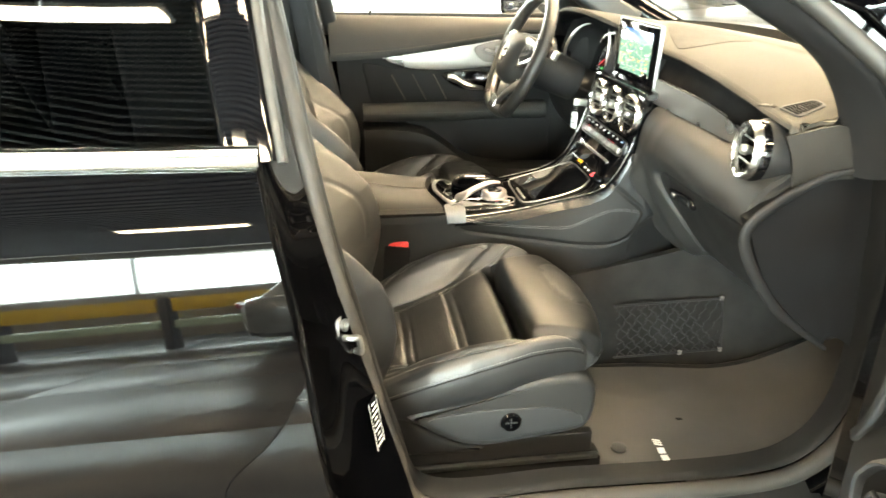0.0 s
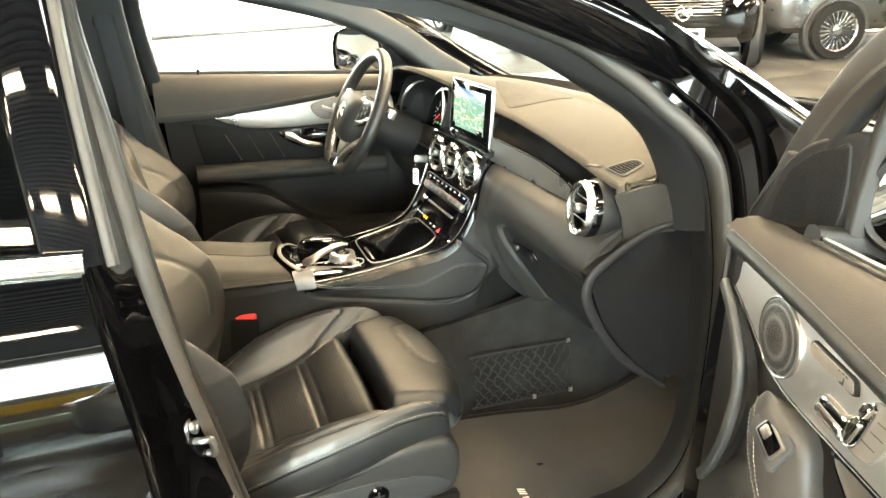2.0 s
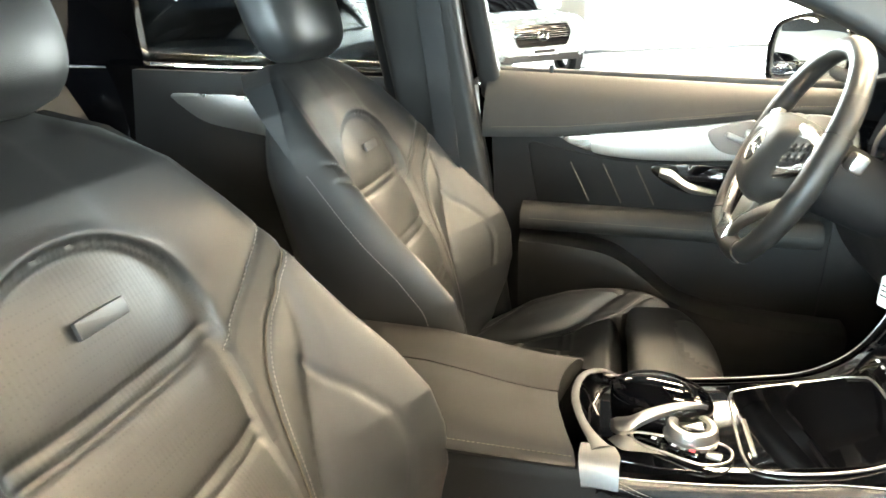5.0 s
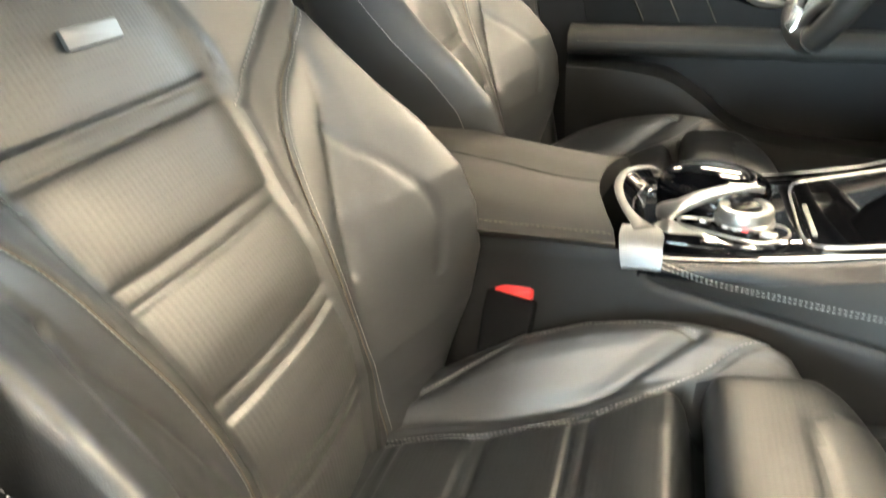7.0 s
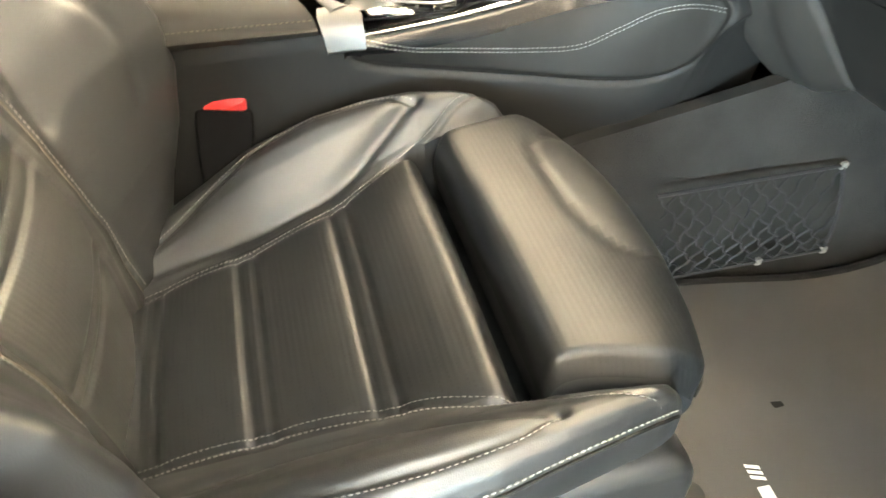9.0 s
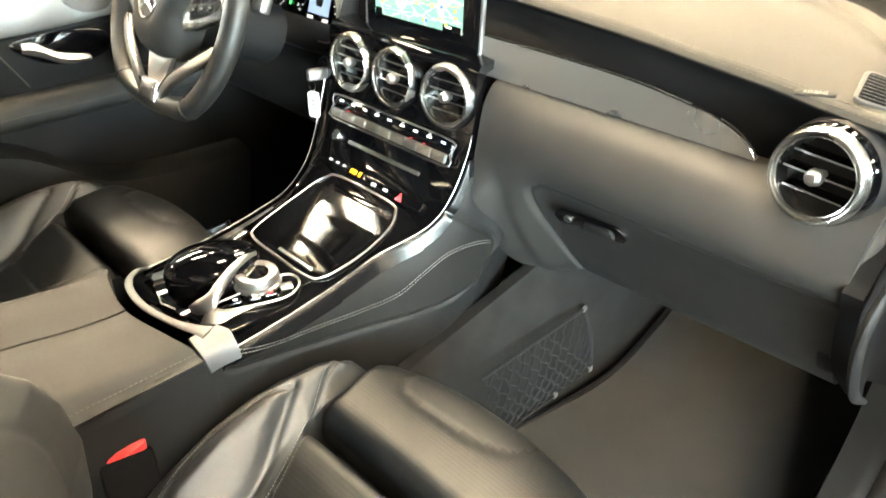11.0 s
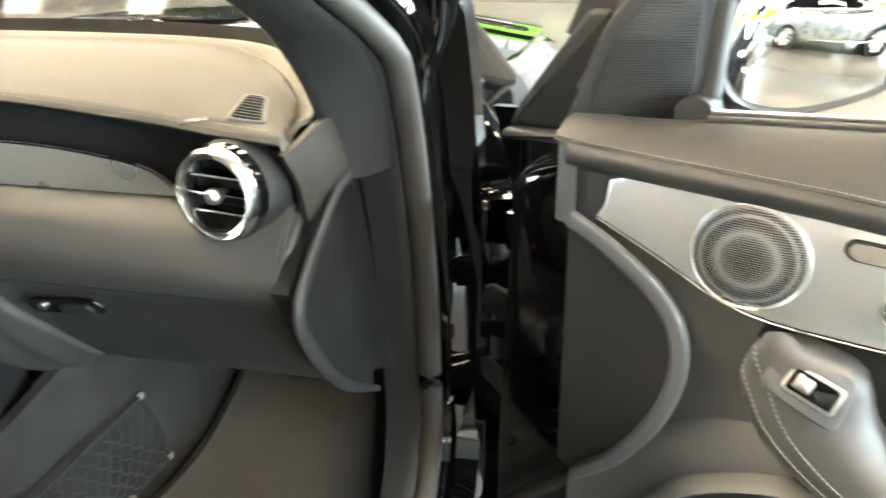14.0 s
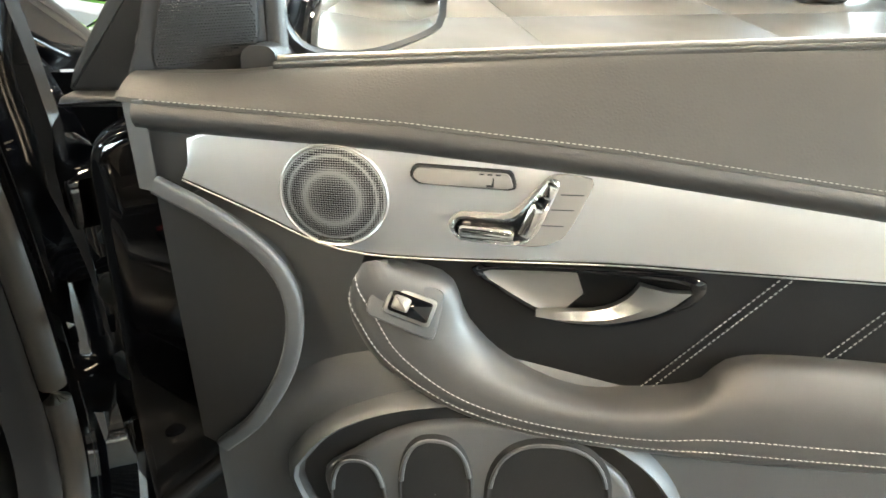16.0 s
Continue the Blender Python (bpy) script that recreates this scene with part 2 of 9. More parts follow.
def leather(name, color, rough=0.42, pores=520.0, strength=0.25, dots=0.0, ribs=0.0, axis=1, spec=0.5):
    """Grained hide: cell-like grain, wide soft creases, and where asked fine holes and ribs."""
    m, t, b = principled(name)
    n, l = t.nodes, t.links
    co = n.new("ShaderNodeTexCoord")
    cell = n.new("ShaderNodeTexVoronoi")
    cell.feature = "DISTANCE_TO_EDGE"
    cell.inputs["Scale"].default_value = pores
    l.new(co.outputs["Object"], cell.inputs["Vector"])
    crease = n.new("ShaderNodeTexNoise")
    crease.inputs["Scale"].default_value, crease.inputs["Detail"].default_value = 28, 5
    l.new(co.outputs["Object"], crease.inputs["Vector"])
    tone = n.new("ShaderNodeMix")
    tone.data_type = "RGBA"
    tone.inputs[6].default_value = [c * 0.8 for c in color] + [1]
    tone.inputs[7].default_value = [c * 1.2 for c in color] + [1]
    l.new(crease.outputs[0], tone.inputs[0])
    base = tone.outputs[2]
    h = n.new("ShaderNodeMath")
    h.operation = "MULTIPLY_ADD"
    l.new(crease.outputs[0], h.inputs[0])
    h.inputs[1].default_value = 0.8
    l.new(cell.outputs["Distance"], h.inputs[2])
    height = h.outputs[0]
    if ribs > 0:
        sep = n.new("ShaderNodeSeparateXYZ")
        l.new(co.outputs["Object"], sep.inputs[0])
        w = n.new("ShaderNodeMath")
        w.operation = "MULTIPLY"
        w.inputs[1].default_value = 6.2832 / ribs
        l.new(sep.outputs[axis], w.inputs[0])
        sn = n.new("ShaderNodeMath")
        sn.operation = "SINE"
        l.new(w.outputs[0], sn.inputs[0])
        ad = n.new("ShaderNodeMath")
        ad.operation = "MULTIPLY_ADD"
        ad.inputs[1].default_value = 0.45
        l.new(sn.outputs[0], ad.inputs[0])
        l.new(height, ad.inputs[2])
        height = ad.outputs[0]
    if dots > 0:
        dv = n.new("ShaderNodeTexVoronoi")
        dv.inputs["Scale"].default_value, dv.inputs["Randomness"].default_value = 1 / dots, 0.0
        l.new(co.outputs["Object"], dv.inputs["Vector"])
        dm = n.new("ShaderNodeMapRange")
        dm.inputs["From Min"].default_value, dm.inputs["From Max"].default_value = 0.18, 0.3
        l.new(dv.outputs["Distance"], dm.inputs["Value"])
        mul = n.new("ShaderNodeMix")
        mul.data_type = "RGBA"
        mul.inputs[6].default_value = [c * 0.3 for c in color] + [1]
        l.new(dm.outputs[0], mul.inputs[0])
        l.new(base, mul.inputs[7])
        base = mul.outputs[2]
    l.new(base, b.inputs["Base Color"])
    rr = n.new("ShaderNodeMapRange")
    rr.inputs["To Min"].default_value, rr.inputs["To Max"].default_value = rough - 0.06, rough + 0.08
    l.new(crease.outputs[0], rr.inputs["Value"])
    l.new(rr.outputs[0], b.inputs["Roughness"])
    b.inputs["Specular IOR Level"].default_value = spec
    bp = n.new("ShaderNodeBump")
    bp.inputs["Strength"].default_value, bp.inputs["Distance"].default_value = strength, 0.0006
    l.new(height, bp.inputs["Height"])
    l.new(bp.outputs[0], b.inputs["Normal"])
    return m


def clear_glass(name, tint=(0.97, 0.98, 0.97)):
    m, t, b = principled(name)
    n, l = t.nodes, t.links
    n.remove(b)
    tr = n.new("ShaderNodeBsdfTransparent")
    tr.inputs[0].default_value = (*tint, 1)
    gl = n.new("ShaderNodeBsdfGlossy")
    gl.inputs["Roughness"].default_value = 0.01
    lw = n.new("ShaderNodeLayerWeight")
    lw.inputs["Blend"].default_value = 0.5
    pw = n.new("ShaderNodeMath")
    pw.operation = "POWER"
    pw.inputs[1].default_value = 5.0
    l.new(lw.outputs["Facing"], pw.inputs[0])
    fr = n.new("ShaderNodeMath")
    fr.operation = "MULTIPLY_ADD"
    fr.inputs[1].default_value, fr.inputs[2].default_value = 0.5, 0.03
    l.new(pw.outputs[0], fr.inputs[0])
    mx = n.new("ShaderNodeMixShader")
    l.new(fr.outputs[0], mx.inputs[0])
    l.new(tr.outputs[0], mx.inputs[1])
    l.new(gl.outputs[0], mx.inputs[2])
    l.new(mx.outputs[0], n["Material Output"].inputs[0])
    return m


def glow(name, color, strength):
    m, t, b = principled(name)
    b.inputs["Base Color"].default_value = (*[c * 0.5 for c in color], 1)
    b.inputs["Emission Color"].default_value = (*color, 1)
    b.inputs["Emission Strength"].default_value = strength
    return m


HIDE = leather("black leather", (0.0120, 0.0126, 0.0132), 0.43, spec=0.8)
HIDE_FINE = leather("smooth black leather", (0.010, 0.0096, 0.0092), 0.52, pores=700, strength=0.15, spec=0.16)
# Darker than the backrest's insert: shade on the cushion put into the colour.
HIDE_LINE_SHADED = leather("fine-lined perforated leather, darkened", (0.0065, 0.0076, 0.0086), 0.45, strength=0.12, dots=0.0042, ribs=0.0058, axis=0, spec=0.5)
HIDE_STRIP = leather("smooth black leather strip", (0.012, 0.0115, 0.0105), 0.50, pores=700, strength=0.15, spec=0.6)
# Same seat leather, lighter: sheen on the backrest put into its base colour.
HIDE_RIB_LIT = leather("ribbed perforated leather, lightened", (0.0190, 0.0190, 0.0180), 0.44, strength=0.11, dots=0.0042, ribs=0.0058, spec=0.85)
HIDE_LID = leather("armrest leather", (0.018, 0.0168, 0.0152), 0.52, pores=500, strength=0.2, spec=0.35)
HIDE_DARK = leather("dark door leather", (0.0075, 0.0076, 0.008), 0.55, spec=0.16)
# Lighter copy of the smooth leather: light on the armrest's top put into the colour.
HIDE_ARM_LIT = leather("door armrest leather, lightened", (0.042, 0.0413, 0.0406), 0.46, pores=700, strength=0.15)
# Black leather lightened and warmed: lamp sheen on the dashboard put into the colour.
HIDE_DASH_SHEEN = leather("dashboard leather", (0.038, 0.0345, 0.0285), 0.78, pores=420, strength=0.15, spec=0.3)
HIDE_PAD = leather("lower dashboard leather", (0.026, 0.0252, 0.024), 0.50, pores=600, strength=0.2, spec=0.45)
SPEAKER = mat("perforated speaker cover", (0.022, 0.0185, 0.0145), 0.9, bump=0.5, scale=1200)
HIDE_DOOR = leather("door top leather", (0.022, 0.0215, 0.020), 0.56, pores=300, strength=0.35, spec=0.35)
SUEDE = mat("matt black fascia", (0.0042, 0.0043, 0.0048), 0.8, bump=0.2, scale=900, spec=0.08)
PLASTIC = mat("soft black plastic", (0.017, 0.0168, 0.0166), 0.48, bump=0.25, scale=900, vary=0.1, spec=0.45)
PLASTIC_GREY = mat("grey soft plastic", (0.022, 0.0232, 0.0243), 0.50, bump=0.25, scale=900, vary=0.08, spec=0.4)
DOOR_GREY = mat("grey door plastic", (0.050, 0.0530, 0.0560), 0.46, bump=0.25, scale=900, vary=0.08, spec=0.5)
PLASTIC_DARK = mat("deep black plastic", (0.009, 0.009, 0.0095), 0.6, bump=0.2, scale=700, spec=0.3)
PIANO = mat("piano black lacquer", (0.002, 0.002, 0.0025), 0.04, vary=0.2, rvary=0.015, coat=0.3)
PAINT = mat("black car paint", (0.0012, 0.0012, 0.0015), 0.09, vary=0.3, rvary=0.03, coat=1.0, scale=60, bump=0.01, spec=0.0)
RUBBER = mat("door seal rubber", (0.032, 0.030, 0.027), 0.6, bump=0.3, scale=600)
RUBBER_DARK = mat("black rubber", (0.014, 0.014, 0.014), 0.65, bump=0.2, scale=500)
CHROME = mat("polished chrome", (0.85, 0.84, 0.82), 0.1, metal=1.0, vary=0.04, rvary=0.04)
SATIN = mat("satin chrome", (0.40, 0.395, 0.385), 0.33, metal=1.0, vary=0.05, rvary=0.05)
SATIN_DARK = mat("dull satin chrome", (0.17, 0.172, 0.175), 0.50, metal=1.0, vary=0.05, rvary=0.05)
SILVER = mat("bright satin silver", (0.66, 0.655, 0.64), 0.26, metal=1.0, vary=0.04, rvary=0.04)
ALU = mat("brushed aluminium", (0.72, 0.725, 0.73), 0.36, metal=0.9, bump=0.12, scale=60, vary=0.05, rvary=0.06, stretch=(1, 30, 30))
ALU_DASH = mat("dark brushed aluminium", (0.46, 0.45, 0.43), 0.30, metal=0.9, bump=0.12, scale=60, vary=0.06, stretch=(30, 1, 30))
GREY_KEY = mat("warm grey switch plastic", (0.17, 0.158, 0.145), 0.5, vary=0.05)
CARPET = mat("dark carpet", (0.022, 0.0215, 0.021), 0.95, bump=1.0, scale=500, vary=0.9, wide=18, spec=0.05)
MAT_PILE = mat("velour floor mat", (0.088, 0.086, 0.083), 0.95, bump=0.9, scale=900, vary=0.3, wide=9, spec=0.1)
THREAD = mat("grey thread", (0.22, 0.215, 0.205), 0.7, vary=0.1)
THREAD_DARK = mat("brown thread", (0.075, 0.062, 0.045), 0.7, vary=0.1)
RED = mat("red plastic", (0.65, 0.03, 0.03), 0.4)
WHITE = mat("white print", (0.75, 0.75, 0.75), 0.5)
RUBBER_GLOSS = mat("shiny black rubber", (0.012, 0.012, 0.012), 0.28, bump=0.05, scale=400)
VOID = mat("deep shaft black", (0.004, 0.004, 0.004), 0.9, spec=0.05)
DEFROST = mat("warm grey windscreen ledge plastic", (0.040, 0.035, 0.027), 0.60, bump=0.25, scale=800, spec=0.2)
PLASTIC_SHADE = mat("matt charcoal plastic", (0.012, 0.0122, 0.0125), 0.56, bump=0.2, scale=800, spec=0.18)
NETTING = mat("black elastic net", (0.006, 0.006, 0.007), 0.8)
BELT = mat("black belt webbing", (0.014, 0.014, 0.015), 0.8, bump=0.6, scale=500, stretch=(1, 1, 6))
GLASS = clear_glass("clear glass")
GLASS_DARK = clear_glass("tinted glass", (0.25, 0.26, 0.26))
MIRROR = mat("mirror silver", (0.86, 0.88, 0.88), 0.02, metal=1.0, vary=0.01, rvary=0.005)
LINER = mat("black headliner cloth", (0.014, 0.014, 0.015), 0.9, bump=0.4, scale=900)

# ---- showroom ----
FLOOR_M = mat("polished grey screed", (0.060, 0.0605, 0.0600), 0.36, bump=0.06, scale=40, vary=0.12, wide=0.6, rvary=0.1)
WALL_M = mat("off-white wall paint", (0.24, 0.23, 0.21), 0.8, bump=0.15, scale=150, vary=0.05, wide=1.2)
ROOF_M = mat("dark corrugated steel", (0.028, 0.030, 0.033), 0.85, bump=0.1, scale=60, vary=0.2, wide=2)
FRAME_M = mat("grey aluminium frame", (0.30, 0.30, 0.30), 0.4, metal=0.6)
PANEL_M = glow("lamp panel", (1.0, 0.86, 0.66), 52.0)
PANEL_FAR = glow("dimmer lamp panel", (1.0, 0.88, 0.70), 34.0)
PANEL_SIDE = glow("side lamp panel", (1.0, 0.87, 0.68), 60.0)
DAY_M = glow("bright daylight", (0.74, 0.90, 1.0), 6.5)
YELLOW_M = mat("yellow painted steel", (0.62, 0.42, 0.02), 0.4, vary=0.15)
TEAL_M = mat("pale green painted steel", (0.35, 0.5, 0.42), 0.5, vary=0.15)

X0, X1, Y0, Y1, ZC = -13.0, 21.0, -13.0, 16.5, 4.6
s = Shape()
for i in range(17):
    for j in range(15):
        x, y = X0 + i * 2, Y0 + j * 2
        s.plate([(x, y), (x + 1.996, y), (x + 1.996, y + 1.996), (x, y + 1.996)], 0.06, Matrix.Translation((0, 0, -0.06)), 0.001)
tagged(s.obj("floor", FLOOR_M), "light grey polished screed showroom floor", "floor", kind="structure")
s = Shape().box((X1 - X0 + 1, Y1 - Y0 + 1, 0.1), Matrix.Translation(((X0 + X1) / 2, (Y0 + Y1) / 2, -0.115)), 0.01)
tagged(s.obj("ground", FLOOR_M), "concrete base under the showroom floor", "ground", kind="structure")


def wall(name, x0, y0, x1, y1, z0=0.0, z1=ZC, thick=0.2):
    s = Shape()
    L = math.hypot(x1 - x0, y1 - y0)
    a = math.atan2(y1 - y0, x1 - x0)
    s.box((L, thick, z1 - z0), Matrix.Translation(((x0 + x1) / 2, (y0 + y1) / 2, (z0 + z1) / 2)) @ Matrix.Rotation(a, 4, "Z"), 0.004)
    return tagged(s.obj(name, WALL_M), "off-white plastered showroom wall", "wall", kind="structure")


wall("wall_east", X1 + 0.1, Y0, X1 + 0.1, Y1, 0, 0.6)["label"] = "white plastered showroom end wall"
wall("wall_east_top", X1 + 0.1, Y0, X1 + 0.1, Y1, 3.6, ZC)["label"] = "white plastered showroom end wall"
# Unseen glazing, added to give the bonnet something bright to mirror.
w = tagged(thing("window_5", "unseen glazing added in the end wall ahead", "window", (X1, 0, 0)), kind="structure")
f = Shape()
for i in range(9):
    f.box((0.12, 0.09, 3.0), Matrix.Translation((X1 + 0.1, Y0 + (Y1 - Y0) * i / 8, 2.1)), 0.004)
f.obj("window_frame", FRAME_M, w)
for i in range(8):
    o = Shape().box((0.01, (Y1 - Y0) / 8 - 0.09, 3.0), Matrix.Translation((X1 + 0.1, Y0 + (Y1 - Y0) * (i + 0.5) / 8, 2.1)), 0.001).obj("pane", GLASS, w)
    o.visible_shadow = False
# Glowing sheet added out of view for a pale reflection in the bonnet.
tagged(Shape().box((0.05, Y1 - Y0 + 4, 7), Matrix.Translation((X1 + 3, (Y0 + Y1) / 2, 2.5)), 0.01).obj("bonnet_fill_glow", glow("bonnet reflection glow", (0.90, 0.94, 1.0), 0.8)), "added glow behind the unseen end glazing", "backdrop", kind="structure")
bpy.data.objects["wall_east"].data.materials[0] = bpy.data.objects["wall_east_top"].data.materials[0] = mat("white wall paint", (0.74, 0.73, 0.71), 0.8, bump=0.15, scale=150, vary=0.05, wide=1.2)
wall("wall_west", X0 - 0.1, Y0, X0 - 0.1, Y1)
wall("wall_south", -1.5, Y0 - 0.1, 2.0, Y0 - 0.1)
wall("wall_south_east", 12.0, Y0 - 0.1, X1, Y0 - 0.1)
wall("wall_south_east_low", 2.0, Y0 - 0.1, 12.0, Y0 - 0.1, 0, 0.5)
wall("wall_south_east_top", 2.0, Y0 - 0.1, 12.0, Y0 - 0.1, 4.0, ZC)
wall("wall_south_end", X0, Y0 - 0.1, -10.5, Y0 - 0.1)
wall("wall_south_low", -10.5, Y0 - 0.1, -1.5, Y0 - 0.1, 0, 1.6)
wall("wall_south_top", -10.5, Y0 - 0.1, -1.5, Y0 - 0.1, 4.0, ZC)
# glazed front: wide openings between piers
OPEN = ((-11.0, -1.7), (-1.0, 14.0))
wall("wall_north", 14.0, Y1 + 0.1, X1, Y1 + 0.1)
wall("wall_north_pier", -1.7, Y1 + 0.1, -1.0, Y1 + 0.1)
wall("wall_north_end", X0, Y1 + 0.1, -11.0, Y1 + 0.1)
wall("wall_north_top", -11.0, Y1 + 0.1, 14.0, Y1 + 0.1, 4.2, ZC)
for k, (a, b) in enumerate(OPEN):
    w = tagged(thing("window_%d" % (k + 1), "tall glazed showroom front in grey frames", "window", (a, Y1, 0)), kind="structure")
    n = 3 if k == 0 else 2
    f = Shape()
    for i in range(n + 1):
        f.box((0.09, 0.12, 4.2), Matrix.Translation((a + (b - a) * i / n, Y1 + 0.1, 2.1)), 0.004)
    f.box((b - a, 0.12, 0.08), Matrix.Translation(((a + b) / 2, Y1 + 0.1, 0.04)), 0.004)
    f.obj("window_frame", FRAME_M, w)
    for i in range(n):
        p = Shape().box(((b - a) / n - 0.09, 0.01, 4.08), Matrix.Translation((a + (b - a) * (i + 0.5) / n, Y1 + 0.1, 2.13)), 0.001)
        o = p.obj("pane", GLASS, w)
        o.visible_shadow = False
w = tagged(thing("window_3", "high band of glazing in the side wall", "window", (-6, Y0, 0)), kind="structure")
f = Shape()
for i in range(4):
    f.box((0.09, 0.12, 2.4), Matrix.Translation((-10.5 + 3 * i, Y0 - 0.1, 2.8)), 0.004)
f.obj("window_frame", FRAME_M, w)
for i in range(3):
    o = Shape().box((2.91, 0.01, 2.4), Matrix.Translation((-9 + 3 * i, Y0 - 0.1, 2.8)), 0.001).obj("pane", GLASS, w)
    o.visible_shadow = False
w = tagged(thing("window_4", "wide glazing in the side wall ahead", "window", (7, Y0, 0)), kind="structure")
f = Shape()
for i in range(4):
    f.box((0.09, 0.12, 3.5), Matrix.Translation((2 + 10 / 3 * i, Y0 - 0.1, 2.25)), 0.004)
f.obj("window_frame", FRAME_M, w)
for i in range(3):
    o = Shape().box((3.24, 0.01, 3.5), Matrix.Translation((2 + 10 / 3 * (i + 0.5), Y0 - 0.1, 2.25)), 0.001).obj("pane", GLASS, w)
    o.visible_shadow = False
s = Shape().box((28, 0.05, 6), Matrix.Translation((1, Y0 - 3, 2.5)), 0.01)
tagged(s.obj("backdrop_south", DAY_M), "bright daylight outside the side glazing", "backdrop", kind="structure")
area_lamp("window_daylight", look((-6, Y0 + 0.1, 2.8), (-2, 0, 1.0)), 9.0, 2.3, 2500, (0.58, 0.82, 1.0))
area_lamp("window_daylight", look((7, Y0 + 0.1, 2.25), (-0.5, 0, 1.0)), 9.6, 3.4, 3100, (0.60, 0.83, 1.0))
s = Shape().box((34, 0.05, 7), Matrix.Translation((2, Y1 + 3, 2.5)), 0.01)
tagged(s.obj("backdrop", DAY_M), "overexposed bright daylight outside the glazing", "backdrop", kind="structure")
area_lamp("window_daylight", look((2.3, Y1 - 0.2, 2.2), (0, 0, 1.2)), 6.4, 3.8, 620, (0.76, 0.91, 1.0))
area_lamp("window_daylight", look((10.0, Y1 - 0.2, 2.2), (0, 0, 1.2)), 7.4, 3.8, 900, (0.74, 0.90, 1.0))
area_lamp("window_daylight", look((-6.3, Y1 - 0.2, 2.2), (-3, 0, 1.2)), 9.0, 3.8, 1500, (0.72, 0.90, 1.0))

# corrugated ceiling with hung lamp panels
s = Shape()
sec = []
k = int((Y1 - Y0) / 0.16)
for i in range(k):
    y = Y0 + i * 0.16
    sec += [(y, ZC + 0.05), (y + 0.07, ZC + 0.05), (y + 0.09, ZC), (y + 0.15, ZC)]
s.slab([[(X0, y, z) for y, z in sec], [(X1, y, z) for y, z in sec]], (0, 0, 0.12))
tagged(s.obj("ceiling", ROOF_M), "dark corrugated steel showroom ceiling", "ceiling", kind="structure")
PANELS = [(x, y) for x in (-8.5, -5.6, -2.4, 0.5) for y in (-8.0, -4.3, 1.0, 3.7, 6.4)] + [(1.9, 4.4), (1.9, 6.6), (14.0, -6.5), (14.0, -1.6), (14.0, 2.8), (14.0, 7.0)] + [(x, y) for x in (3.2, 5.9) for y in (-6.5, -1.0, 0.4, 1.8, 3.2, 4.6, 6.0, 9.6)] + [(9.6, y) for y in (-6.5, -1.6, 2.8, 6.4)]
for i, (x, y) in enumerate(PANELS):
    lamp = thing("ceiling_lamp", "long white lamp panel hung under the ceiling", "lamp", (x, y, ZC - 0.1), "lamp panels under the ceiling")
    m = Matrix.Translation((x, y, ZC - 0.12))
    Shape().box((1.56, 0.42, 0.07), m @ Matrix.Translation((0, 0, 0.04)), 0.006).obj("housing", WHITE, lamp)
    Shape().box((1.5, 0.36, 0.01), m, 0.003).obj("diffuser", PANEL_FAR if x > 8 or (x > 2 and y > 4) else PANEL_SIDE if y < -1.1 else PANEL_M, lamp)
    for dx in (-0.6, 0.6):
        Shape().tube([(x + dx, y, ZC - 0.06), (x + dx, y, ZC + 0.03)], 0.006, 6).obj("hanger", FRAME_M, lamp)

# cool skylight strips over the near aisle
SKY_M = glow("skylight", (0.82, 0.93, 1.0), 18.0)
for x in (-3.0, -0.6, 1.8, 4.2):
    m = Matrix.Translation((x, -2.8, ZC - 0.04))
    lamp = thing("skylight", "long cool skylight strip in the ceiling", "skylight", (x, -2.8, ZC - 0.05), "skylights over the aisle")
    Shape().box((1.66, 0.50, 0.06), m @ Matrix.Translation((0, 0, 0.02)), 0.006).obj("skylight_frame", WHITE, lamp)
    Shape().box((1.6, 0.44, 0.01), m @ Matrix.Translation((0, 0, -0.014)), 0.003).obj("diffuser", SKY_M, lamp)

# low yellow rack along the side aisle, seen mirrored in the black doors
rack = thing("storage_rack", "yellow steel rack with pale green feet along the aisle", "rack", (-2, -9.6, 0))
for i in range(6):
    x = -7.5 + i * 2.2
    Shape().box((0.12, 0.5, 1.3), Matrix.Translation((x, -9.6, 0.65)), 0.01).obj("post", ROOF_M, rack)
    Shape().box((2.0, 0.4, 0.34), Matrix.Translation((x + 1.1, -9.6, 1.1)), 0.01).obj("beam", YELLOW_M, rack)
    Shape().box((2.0, 0.4, 0.18), Matrix.Translation((x + 1.1, -9.6, 0.62)), 0.01).obj("rail", TEAL_M, rack)


# ---- parked cars ----
TYRE = mat("tyre rubber", (0.008, 0.008, 0.008), 0.75, bump=0.3, scale=120, spec=0.2)
RIM_DARK = mat("two-tone alloy", (0.30, 0.30, 0.31), 0.25, metal=0.9)
RIM_LIGHT = mat("bright alloy", (0.72, 0.73, 0.74), 0.22, metal=0.9)
LAMP_CLEAR = mat("headlamp glass", (0.55, 0.57, 0.6), 0.08, metal=0.4, coat=1.0)
LAMP_RED = mat("red tail lamp", (0.5, 0.01, 0.01), 0.12, coat=1.0)
CLAD = mat("black cladding", (0.02, 0.02, 0.021), 0.6)


